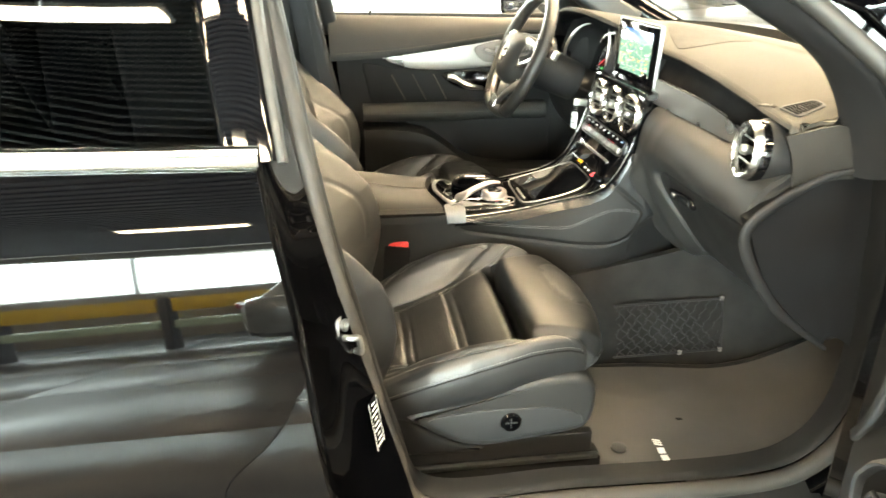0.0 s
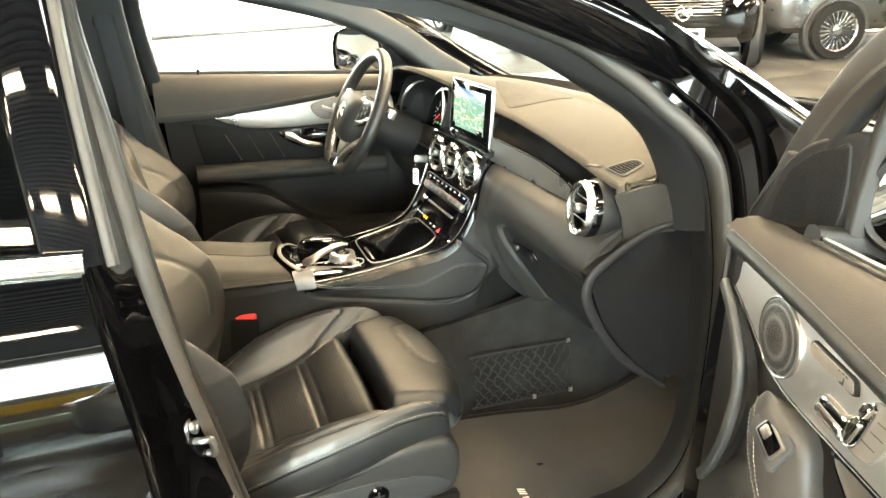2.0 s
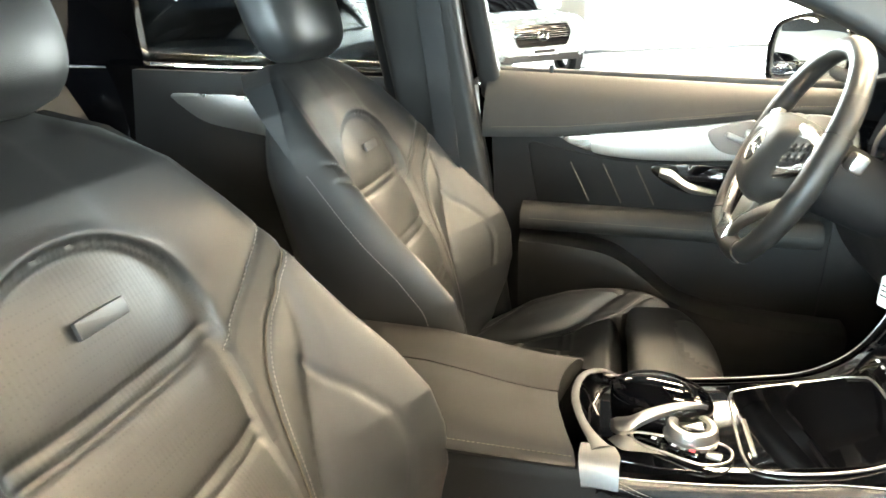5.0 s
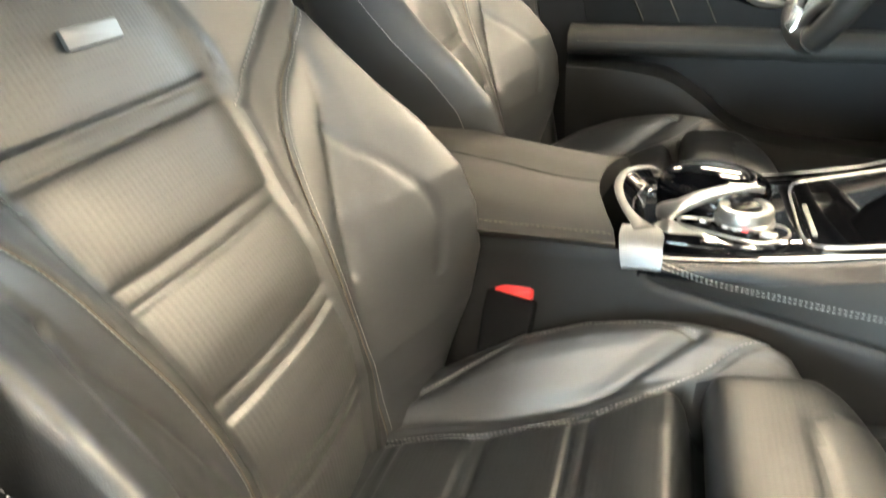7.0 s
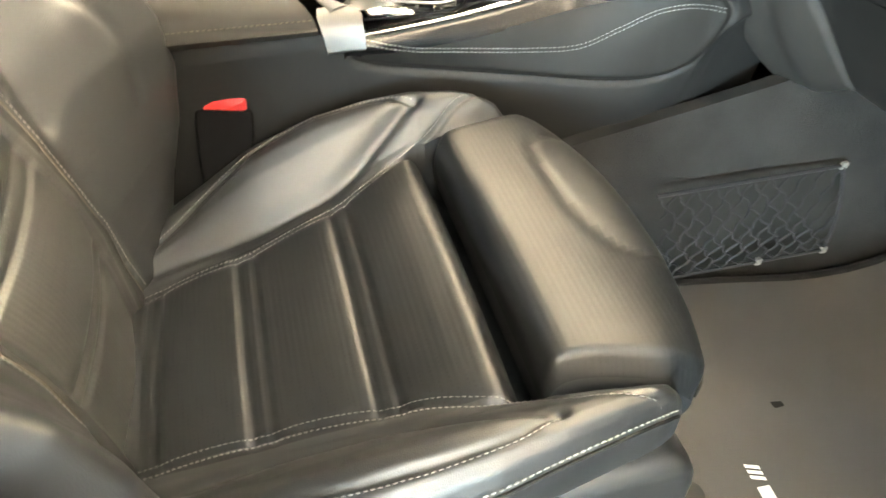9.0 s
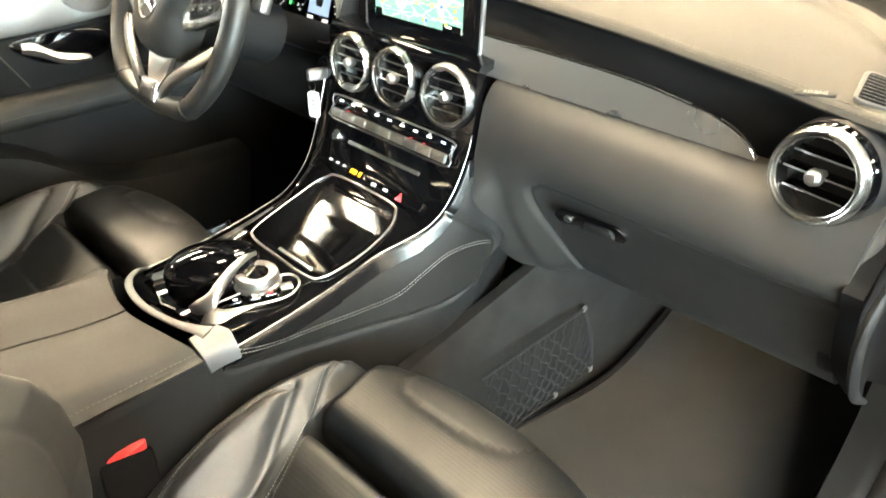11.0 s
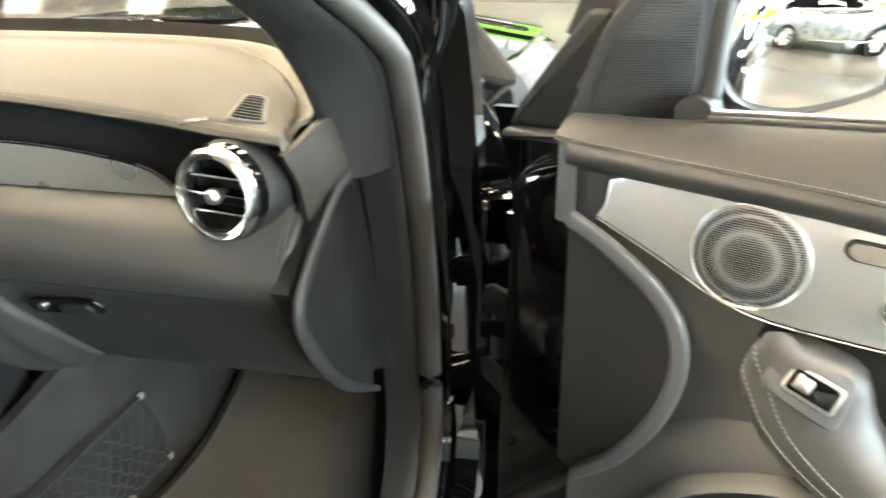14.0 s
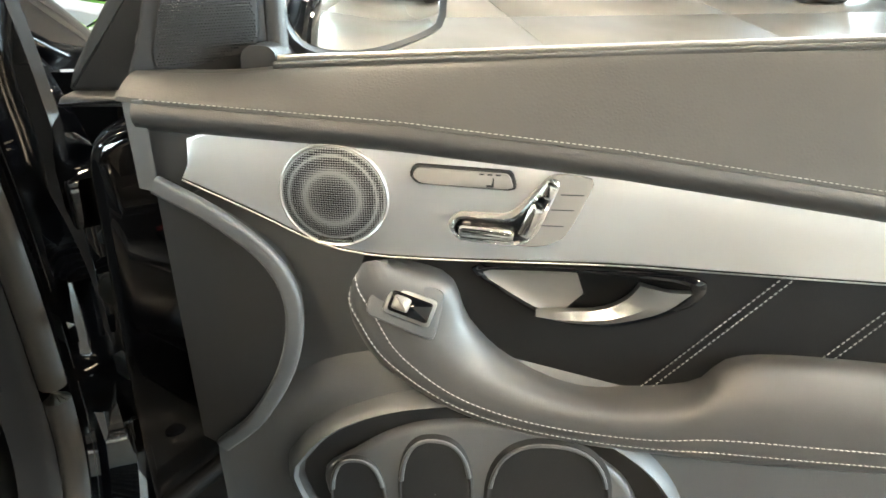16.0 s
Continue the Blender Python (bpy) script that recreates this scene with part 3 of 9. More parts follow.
def car_wheel(parent, x, y, side, rim_m, spokes, r=0.37, lift=0.0):
    m = face_to((x, y, r + lift), (0, side, 0))
    ty = Shape().lathe([(r * 0.68, -0.11), (r * 0.93, -0.12), (r, -0.09), (r, 0.09), (r * 0.95, 0.115), (r * 0.70, 0.12)], m, 40)
    t = ty.obj("tyre", TYRE, parent)
    rim = Shape().lathe([(r * 0.70, 0.118), (r * 0.72, 0.10), (r * 0.66, 0.09), (r * 0.64, -0.05), (0.02, -0.06)], m, 40)
    for i in range(spokes):
        a = 6.2832 * i / spokes
        wd = (0.9 if spokes < 12 else 0.5) * r / spokes
        rim.plate([(0.05, -wd * 0.7), (r * 0.67, -wd), (r * 0.67, wd), (0.05, wd * 0.7)], 0.03, m @ Matrix.Rotation(a, 4, "Z") @ Matrix.Translation((0, 0, 0.06)), 0.008)
    rim.lathe([(0.0, 0.115), (0.05, 0.112), (0.065, 0.095), (0.065, 0.05)], m, 20)
    rim.obj("rim", rim_m, t)


def parked_car(label, paint, m, rim_m=RIM_LIGHT, spokes=10, star=True):
    """An estate-bodied off-roader, nose along +x, standing on its four wheels."""
    car = thing("parked_car", label, "car")
    W = 0.94
    # outline of the side: lower body stations (x, bottom, shoulder, half width)
    st = [(-2.34, 0.55, 0.92, 0.74), (-2.25, 0.38, 1.02, 0.86), (-1.9, 0.34, 1.06, 0.93), (-1.0, 0.30, 1.07, W), (0.2, 0.30, 1.06, W), (1.1, 0.32, 1.05, 0.94), (1.75, 0.34, 1.0, 0.92), (2.15, 0.36, 0.92, 0.85), (2.33, 0.45, 0.80, 0.70)]
    rows = []
    for x, zb, zs, w in [tuple(q) for q in spl(st, 26)]:
        top = zs + (0.05 if -2.0 < x < 1.0 else 0.05)
        half = [(w - 0.10, zb), (w - 0.02, zb + 0.06), (w, zb + 0.28), (w - 0.005, zs - 0.12), (w - 0.06, zs), (w - 0.35, top), (0.0, top + 0.02)]
        half = spl(half, 14)
        rows.append([(x, y, z) for y, z in half] + [(x, -y, z) for y, z in reversed(half[:-1])] + [(x, -0.3, zb), (x, 0.3, zb)])
    b = Shape().grid(rows, cv=True)
    n = len(rows[0])
    b.f += [tuple(range(n)), tuple(reversed(range((len(rows) - 1) * n, len(rows) * n)))]
    b.m += [0, 0]
    for sx in (-1.43, 1.44):
        for sy in (-1, 1):
            b.lathe([(0.40, 0.0), (0.43, 0.015), (0.45, 0.0), (0.45, -0.1), (0.40, -0.1)], face_to((sx, sy * 0.93, 0.38), (0, sy, 0)), 32, 1)
            b.lathe([(0.40, 0.002), (0.0, 0.0)], face_to((sx, sy * 0.93, 0.38), (0, sy, 0)), 32, 1)
    b.obj("body", [paint, CLAD], car)
    # cabin
    cab = [(-2.15, 1.08, 1.10, 0.70, 0.66), (-1.75, 1.08, 1.52, 0.84, 0.58), (-1.0, 1.08, 1.63, 0.86, 0.60), (-0.1, 1.08, 1.64, 0.86, 0.61), (0.45, 1.08, 1.52, 0.86, 0.62), (1.12, 1.07, 1.10, 0.82, 0.78)]
    rows = []
    for x, z0, z1, w0, w1 in spl(cab, 20):
        half = spl([(w0, z0), (w0 * 0.5 + w1 * 0.5, (z0 + z1) / 2 + 0.02), (w1, z1 - 0.03), (w1 - 0.15, z1), (0, z1 + 0.02)], 10)
        rows.append([(x, y, z) for y, z in half] + [(x, -y, z) for y, z in reversed(half[:-1])])
    c = Shape().grid(rows, pick=lambda i, j: 1 if (0.03 < min(j, 1 - j) < 0.25 and 0.13 < i < 0.82) or (0.80 < i and 0.2 < j < 0.8) or (i < 0.16 and 0.2 < j < 0.8) else 0)
    c.obj("cabin", [paint, PIANO], car)
    g = Shape().plate([(-0.42, -0.17), (0.42, -0.17), (0.5, 0.02), (0.44, 0.17), (-0.44, 0.17), (-0.5, 0.02)], 0.03, face_to((2.315, 0, 0.74), (1, 0, 0.1)), 0.01, 0, corner=0.05)
    grille = g.obj("grille", PIANO, car)
    for i in range(9):
        Shape().box((0.86, 0.005, 0.01), face_to((2.345, 0, 0.61 + i * 0.033), (1, 0, 0.1)), 0.002).obj("grille_bar", SATIN, grille)
    if star:
        st_ = Shape()
        mm = face_to((2.37, 0, 0.74), (1, 0, 0.1))
        st_.tube([tuple(mm @ Vector((0.085 * math.cos(a), 0.085 * math.sin(a), 0))) for a in np.linspace(0, 6.2832, 28)[:-1]], 0.008, 6, closed=True)
        for a in (1.5708, 3.665, 5.7596):
            st_.tube([tuple(mm @ Vector((0, 0, 0))), tuple(mm @ Vector((0.085 * math.cos(a), 0.085 * math.sin(a), 0)))], [0.014, 0.003], 6)
        st_.obj("star_badge", CHROME, grille)
    for sy in (-1, 1):
        h = Shape().plate([(-0.17, -0.05), (0.15, -0.07), (0.19, 0.03), (-0.12, 0.08)], 0.03, face_to((2.21, sy * 0.70, 0.84), (1, sy * 0.75, 0.25)) @ Matrix.Diagonal((-sy, 1, 1, 1)), 0.01, corner=0.03)
        h.obj("headlight", LAMP_CLEAR, car)
        Shape().plate([(-0.16, -0.06), (0.16, -0.05), (0.18, 0.05), (-0.12, 0.07)], 0.03, face_to((-2.28, sy * 0.72, 0.95), (-1, sy * 0.8, 0.1)), 0.01, corner=0.03).obj("tail_light", LAMP_RED, car)
        Shape().box((0.24, 0.12, 0.15), Matrix.Translation((0.72, sy * 1.0, 1.16)), 0.04, seg=4).obj("door_mirror", paint, car)
        Shape().box((2.1, 0.06, 0.05), Matrix.Translation((0, sy * 0.93, 0.34)), 0.02).obj("side_step", CHROME if star else CLAD, car)
        Shape().tube(spl([(-1.7, sy * 0.80, 1.14), (-0.6, sy * 0.865, 1.13), (0.8, sy * 0.86, 1.12)], 12), 0.012, 6).obj("window_trim", CHROME, car)
        for xx in (-0.45, 0.5):
            Shape().tube(spl([(xx - 0.12, sy * 0.95, 0.96), (xx, sy * 0.985, 0.965), (xx + 0.12, sy * 0.95, 0.96)], 8), 0.014, 6).obj("door_handle", paint, car)
        for sx in (-1.43, 1.44):
            car_wheel(car, sx, sy * 0.885, sy, rim_m, spokes)
    pl = Shape().box((0.52, 0.11, 0.012), face_to((2.36, 0, 0.50), (1, 0, 0)), 0.004)
    p = pl.obj("number_plate", WHITE, car)
    Shape().box((0.36, 0.05, 0.004), face_to((2.369, 0.02, 0.50), (1, 0, 0)), 0.001).obj("plate_bar", PLASTIC_DARK, p)
    lw = Shape()
    lw.plate([(-0.7, -0.08), (0.7, -0.08), (0.6, 0.06), (-0.6, 0.06)], 0.02, face_to((2.30, 0, 0.42), (1, 0, -0.1)), 0.01, corner=0.03)
    lw.obj("lower_intake", CLAD, car)
    car.matrix_basis = m
    return car


P_BLACK = mat("black metallic paint", (0.002, 0.002, 0.002), 0.15, coat=1.0, spec=0.1, vary=0.2)
P_GREY = mat("graphite grey paint", (0.032, 0.031, 0.030), 0.3, metal=0.4, coat=1.0, vary=0.05)
P_SILVER = mat("pale silver paint", (0.42, 0.47, 0.48), 0.25, metal=0.5, coat=1.0, vary=0.05)
P_MIST = mat("silver blue paint", (0.17, 0.20, 0.215), 0.3, metal=0.5, coat=1.0, vary=0.05)
P_WHITE = mat("white paint", (0.72, 0.74, 0.75), 0.3, coat=1.0, vary=0.03)
P_BLUE = mat("dark blue paint", (0.03, 0.045, 0.07), 0.2, metal=0.4, coat=1.0)
P_GREEN = mat("bright green paint", (0.12, 0.38, 0.05), 0.3, coat=1.0)
RZ = lambda x, y, a: pose(x, y, 0, 0, 0, a)
parked_car("black off-road car with a chrome star grille facing the aisle", P_BLACK, RZ(6.75, 7.6, -128))
parked_car("graphite grey off-road car with many-spoked dark rims", P_GREY, RZ(9.35, 6.13, 163), RIM_DARK, 22)
parked_car("pale silver car with bright five-spoke rims by the glazing", P_SILVER, RZ(6.0, 11.8, -85), RIM_LIGHT, 5)
parked_car("pale blue car parked by the window pier", P_SILVER, RZ(-2.6, 12.9, -60), RIM_LIGHT, 10)
parked_car("dark blue car parked behind the rear windows", P_BLUE, RZ(-4.6, 7.2, -95), RIM_LIGHT, 10)
parked_car("dark car in the row behind", P_BLACK, RZ(-7.2, 7.6, -95), RIM_LIGHT, 10)
parked_car("white off-road car standing across the aisle behind", P_WHITE, RZ(-10.0, -4.2, 92), RIM_DARK, 10)
parked_car("black car standing on the far side of the aisle", P_BLACK, RZ(6.3, -7.7, -90), RIM_LIGHT, 10)
parked_car("silver car parked along the far side of the aisle", P_MIST, RZ(0.6, -7.8, 0), RIM_LIGHT, 10)
parked_car("green car parked ahead in the row", P_GREEN, RZ(9.8, 0.4, 180), RIM_DARK, 10, star=False)

SHOWROOM = set(ob.name for ob in bpy.data.objects)

# ---- the black car: shell ----
car = thing("car", "black off-road car with its front passenger door open", "car", (0, 0, 0))


def side_y(z, x=-0.6):
    """Inner edge of the door opening: upright below, leaning inwards above, later and steeper by the windscreen."""
    k = sstep(-0.45, -0.15, x)
    return -0.765 + max(0.0, z - 0.95) * 0.30 * (1 - k) + max(0.0, z - 1.2) * 0.60 * k


LOOP = [(-0.545, 0.530), (-0.30, 0.522), (0.02, 0.515), (0.135, 0.55), (0.190, 0.64), (0.198, 0.78), (0.190, 0.95), (0.168, 1.07), (0.138, 1.165), (0.100, 1.222), (0.056, 1.262), (0.022, 1.293), (-0.016, 1.321), (-0.097, 1.369),
        (-0.32, 1.44), (-0.55, 1.47), (-0.72, 1.475), (-0.762, 1.43), (-0.735, 1.26), (-0.700, 1.06), (-0.655, 0.87), (-0.605, 0.66)]
loop = spl(LOOP, 150, closed=True)


def outward(k, d, y, zmin=None):
    """Opening outline grown by d, at depth y from the seal plane."""
    out = []
    n = len(loop)
    for i in range(n):
        a, b = loop[i - 1], loop[(i + 1) % n]
        tx, tz = b[0] - a[0], b[1] - a[1]
        L = math.hypot(tx, tz)
        nx, nz = tz / L, -tx / L
        x, z = loop[i][0] + nx * d, loop[i][1] + nz * d
        out.append((x, side_y(loop[i][1], loop[i][0]) + y, z))
    return out


# painted frame of the opening: from inside the seal, out to the step and the outer skin
fr = Shape().grid([outward(0, -0.006, 0.03), outward(0, 0.004, -0.004), outward(0, 0.03, -0.010), outward(0, 0.036, -0.035), outward(0, 0.060, -0.040), outward(0, 0.068, -0.075), outward(0, 0.085, -0.082)], cv=True)
opening = fr.obj("door_opening", PAINT, car, "glossy black painted door opening")
# rubber seal all round: fat lip and a thin outer lip
se = Shape().tube([(x, y - 0.012, z) for x, y, z in outward(0, 0.004, 0.0)], 0.0165, 12, closed=True, flat=0.9)
se.obj("door_seal", RUBBER, car, "dark grey rubber door seal")
Shape().tube([(x, y - 0.016, z) for x, y, z in outward(0, 0.040, -0.012)], 0.006, 6, closed=True).obj("outer_seal", RUBBER_DARK, car)
# inner cover inside the seal (grey plastic) along pillar and sill
inn = Shape().grid([outward(0, -0.006, 0.002), outward(0, -0.010, 0.006), outward(0, -0.012, 0.02), outward(0, -0.010, 0.052)], cv=True)
inn.obj("opening_cover", PLASTIC_SHADE, car, "dark grey plastic cover inside the door seal")

# roof, its rail and cloth lining
roof = Shape().slab(patch([[(-0.28, -0.655, 1.480), (-0.22, -0.3, 1.515), (-0.20, 0, 1.525), (-0.22, 0.3, 1.515), (-0.28, 0.655, 1.480)],
                           [(-0.6, -0.70, 1.54), (-0.6, -0.3, 1.60), (-0.6, 0, 1.61), (-0.6, 0.3, 1.60), (-0.6, 0.70, 1.54)],
                           [(-1.6, -0.70, 1.55), (-1.6, -0.3, 1.61), (-1.6, 0, 1.62), (-1.6, 0.3, 1.61), (-1.6, 0.70, 1.55)],
                           [(-2.3, -0.60, 1.47), (-2.3, -0.3, 1.50), (-2.3, 0, 1.51), (-2.3, 0.3, 1.50), (-2.3, 0.60, 1.47)]], 20, 20), (0, 0, 0.03))
roof.obj("roof", PAINT, car)
lin = Shape().slab(patch([[(-0.30, -0.60, 1.455), (-0.24, 0, 1.495), (-0.30, 0.60, 1.455)], [(-0.6, -0.64, 1.495), (-0.6, 0, 1.55), (-0.6, 0.64, 1.495)], [(-2.2, -0.6, 1.44), (-2.2, 0, 1.48), (-2.2, 0.6, 1.44)]], 14, 14), (0, 0, 0.02))
lin.obj("headliner", LINER, car, "black cloth headliner")


def pillar(name, path, section, material, up, label=""):
    return Shape().sweep(spl(path, 20), section, up=up).obj(name, material, car, label)


def rsec(w, h, n=4):
    """Rounded rectangle section."""
    c = min(w, h) * 0.35
    out = []
    for sx, sy, a0 in ((1, 1, 0), (-1, 1, 90), (-1, -1, 180), (1, -1, 270)):
        for j in range(n):
            a = radians(a0 + 90 * j / (n - 1))
            out.append((sx * (w / 2 - c) + c * math.cos(a), sy * (h / 2 - c) + c * math.sin(a)))
    return out


for sy, nm in ((-1, "a_pillar"), (1, "a_pillar")):
    # painted outer post from the cowl to the roof, with a bright drip strip
    outer = [(0.60, sy * 0.80, 1.06), (0.33, sy * 0.775, 1.195), (0.10, sy * 0.735, 1.325), (-0.15, sy * 0.70, 1.425), (-0.5, sy * 0.68, 1.52), (-0.9, sy * 0.68, 1.55)]
    pillar(nm, outer, rsec(0.075, 0.06), PAINT, (0, -sy, 0.4))
    Shape().sweep(spl([(x + 0.02, y, z + 0.036) for x, y, z in outer], 24), rsec(0.014, 0.008), up=(0, 0, 1)).obj("drip_strip", CHROME if sy < 0 else PLASTIC_DARK, car)
    inner = [(0.30, sy * 0.665, 1.145), (0.17, sy * 0.648, 1.215), (0.06, sy * 0.633, 1.285), (-0.15, sy * 0.608, 1.375), (-0.5, sy * 0.60, 1.45)]
    if sy > 0:
        pillar("pillar_trim", inner, rsec(0.085, 0.055), PLASTIC_GREY, (0, -sy, 0.3), "grey plastic windscreen pillar trim")
# trim of the near windscreen post: a band from the seal to a rounded inner edge, then out to the glass
edge_ = spl([(-0.50, -0.600, 1.430), (-0.28, -0.615, 1.390), (-0.127, -0.634, 1.339), (-0.088, -0.637, 1.319), (-0.049, -0.647, 1.297), (-0.009, -0.655, 1.274), (0.032, -0.663, 1.249), (0.064, -0.673, 1.216), (0.087, -0.683, 1.175), (0.103, -0.691, 1.131), (0.118, -0.700, 1.060)], 40)
seal_ = spl([(x, side_y(z, x), z) for x, z in ((-0.50, 1.455), (-0.28, 1.420), (-0.149, 1.378), (-0.105, 1.357), (-0.062, 1.333), (-0.026, 1.308), (0.012, 1.281), (0.044, 1.252), (0.090, 1.212), (0.127, 1.155), (0.160, 1.060))], 40)
rows = []
for p, q in zip(seal_, edge_):
    a_, b_ = Vector(p) + Vector((0, 0.012, 0)), Vector(q)
    g_ = Vector((0.055, -0.012, 0.035))
    rows.append(spl([tuple(a_), tuple(a_ * 0.6 + b_ * 0.4 + Vector((-0.004, 0, -0.005))), tuple(a_ * 0.15 + b_ * 0.85 + Vector((-0.003, 0, -0.004))), tuple(b_), tuple(b_ + Vector((0.006, 0.000, 0.005))), tuple(b_ + g_)], 18))
Shape().slab(rows, (0.006, -0.006, 0.004)).obj("pillar_trim", PLASTIC_DARK, car, "grey plastic windscreen pillar trim")

# bonnet, wings and front of the car
hood = patch([[(0.56, -0.78, 1.07), (0.60, -0.4, 1.10), (0.62, 0, 1.11), (0.60, 0.4, 1.10), (0.56, 0.78, 1.07)],
              [(1.1, -0.80, 1.060), (1.1, -0.45, 1.100), (1.1, 0, 1.105), (1.1, 0.45, 1.100), (1.1, 0.80, 1.060)],
              [(1.6, -0.76, 1.010), (1.65, -0.4, 1.055), (1.7, 0, 1.065), (1.65, 0.4, 1.055), (1.6, 0.76, 1.010)],
              [(1.80, -0.70, 0.91), (1.88, -0.4, 0.95), (1.92, 0, 0.955), (1.88, 0.4, 0.95), (1.80, 0.70, 0.91)]], 24, 24)
Shape().slab(hood, (0, 0, -0.02)).obj("bonnet", PAINT, car)
for sy in (-1, 1):
    wing = patch([[(0.26, sy * 0.905, 0.45), (0.26, sy * 0.925, 0.75), (0.27, sy * 0.905, 1.0), (0.33, sy * 0.80, 1.085)],
                  [(0.8, sy * 0.93, 0.50), (0.8, sy * 0.945, 0.76), (0.8, sy * 0.92, 0.98), (0.8, sy * 0.81, 1.07)],
                  [(1.4, sy * 0.93, 0.76), (1.4, sy * 0.94, 0.80), (1.4, sy * 0.90, 0.94), (1.4, sy * 0.79, 1.02)],
                  [(1.86, sy * 0.80, 0.5), (1.88, sy * 0.80, 0.7), (1.86, sy * 0.76, 0.82), (1.80, sy * 0.69, 0.90)]], 22, 16)
    Shape().slab(wing, (0, -sy * 0.02, 0)).obj("wing", PAINT, car)
    for sx in (1.17, -1.70):
        car_wheel(car, sx, sy * 0.83, sy, RIM_LIGHT, 5, 0.37, 0.065 * sx + 0.019 * sy * 0.83)
nose = patch([[(1.93, -0.7, 0.88), (2.0, 0, 0.91), (1.93, 0.7, 0.88)], [(1.98, -0.72, 0.6), (2.06, 0, 0.6), (1.98, 0.72, 0.6)], [(1.95, -0.72, 0.28), (2.0, 0, 0.27), (1.95, 0.72, 0.28)]], 10, 16)
Shape().slab(nose, (-0.04, 0, 0)).obj("front_bumper", PAINT, car)
cowl = Shape().slab(patch([[(0.42, -0.66, 1.135), (0.45, 0, 1.155), (0.42, 0.66, 1.135)], [(0.50, -0.72, 1.09), (0.53, 0, 1.105), (0.50, 0.72, 1.09)], [(0.58, -0.76, 1.07), (0.62, 0, 1.085), (0.58, 0.76, 1.07)]], 6, 14), (0, 0, -0.02))
cowl.obj("cowl", PLASTIC_DARK, car, "black plastic cowl under the windscreen")
ws = Shape().slab(patch([[(0.50, -0.705, 1.150), (0.57, -0.35, 1.170), (0.59, 0, 1.176), (0.57, 0.35, 1.170), (0.50, 0.705, 1.150)],
                         [(0.10, -0.665, 1.315), (0.17, -0.35, 1.345), (0.19, 0, 1.355), (0.17, 0.35, 1.345), (0.10, 0.665, 1.315)],
                         [(-0.10, -0.64, 1.402), (-0.03, -0.35, 1.432), (-0.01, 0, 1.442), (-0.03, 0.35, 1.432), (-0.10, 0.64, 1.402)],
                         [(-0.31, -0.62, 1.470), (-0.25, -0.35, 1.502), (-0.23, 0, 1.512), (-0.25, 0.35, 1.502), (-0.31, 0.62, 1.470)]], 18, 18), (0.004, 0, 0.004))
o = ws.obj("windscreen", GLASS, car, "clear windscreen")
o.visible_shadow = False

# sill, lower side and rear quarter
for sy in (-1, 1):
    Shape().sweep([(-1.3, sy * 0.855, 0.36), (0.25, sy * 0.855, 0.36)], rsec(0.14, 0.26), up=(0, 0, 1)).obj("sill", PAINT, car)
s = Shape().grid([[(-0.56 + 0.7 * i / 11, y, z) for i in range(12)] for y, z in ((-0.735, 0.505), (-0.745, 0.518), (-0.80, 0.50), (-0.86, 0.465))])
s.obj("sill_step", PLASTIC, car, "black plastic sill step")


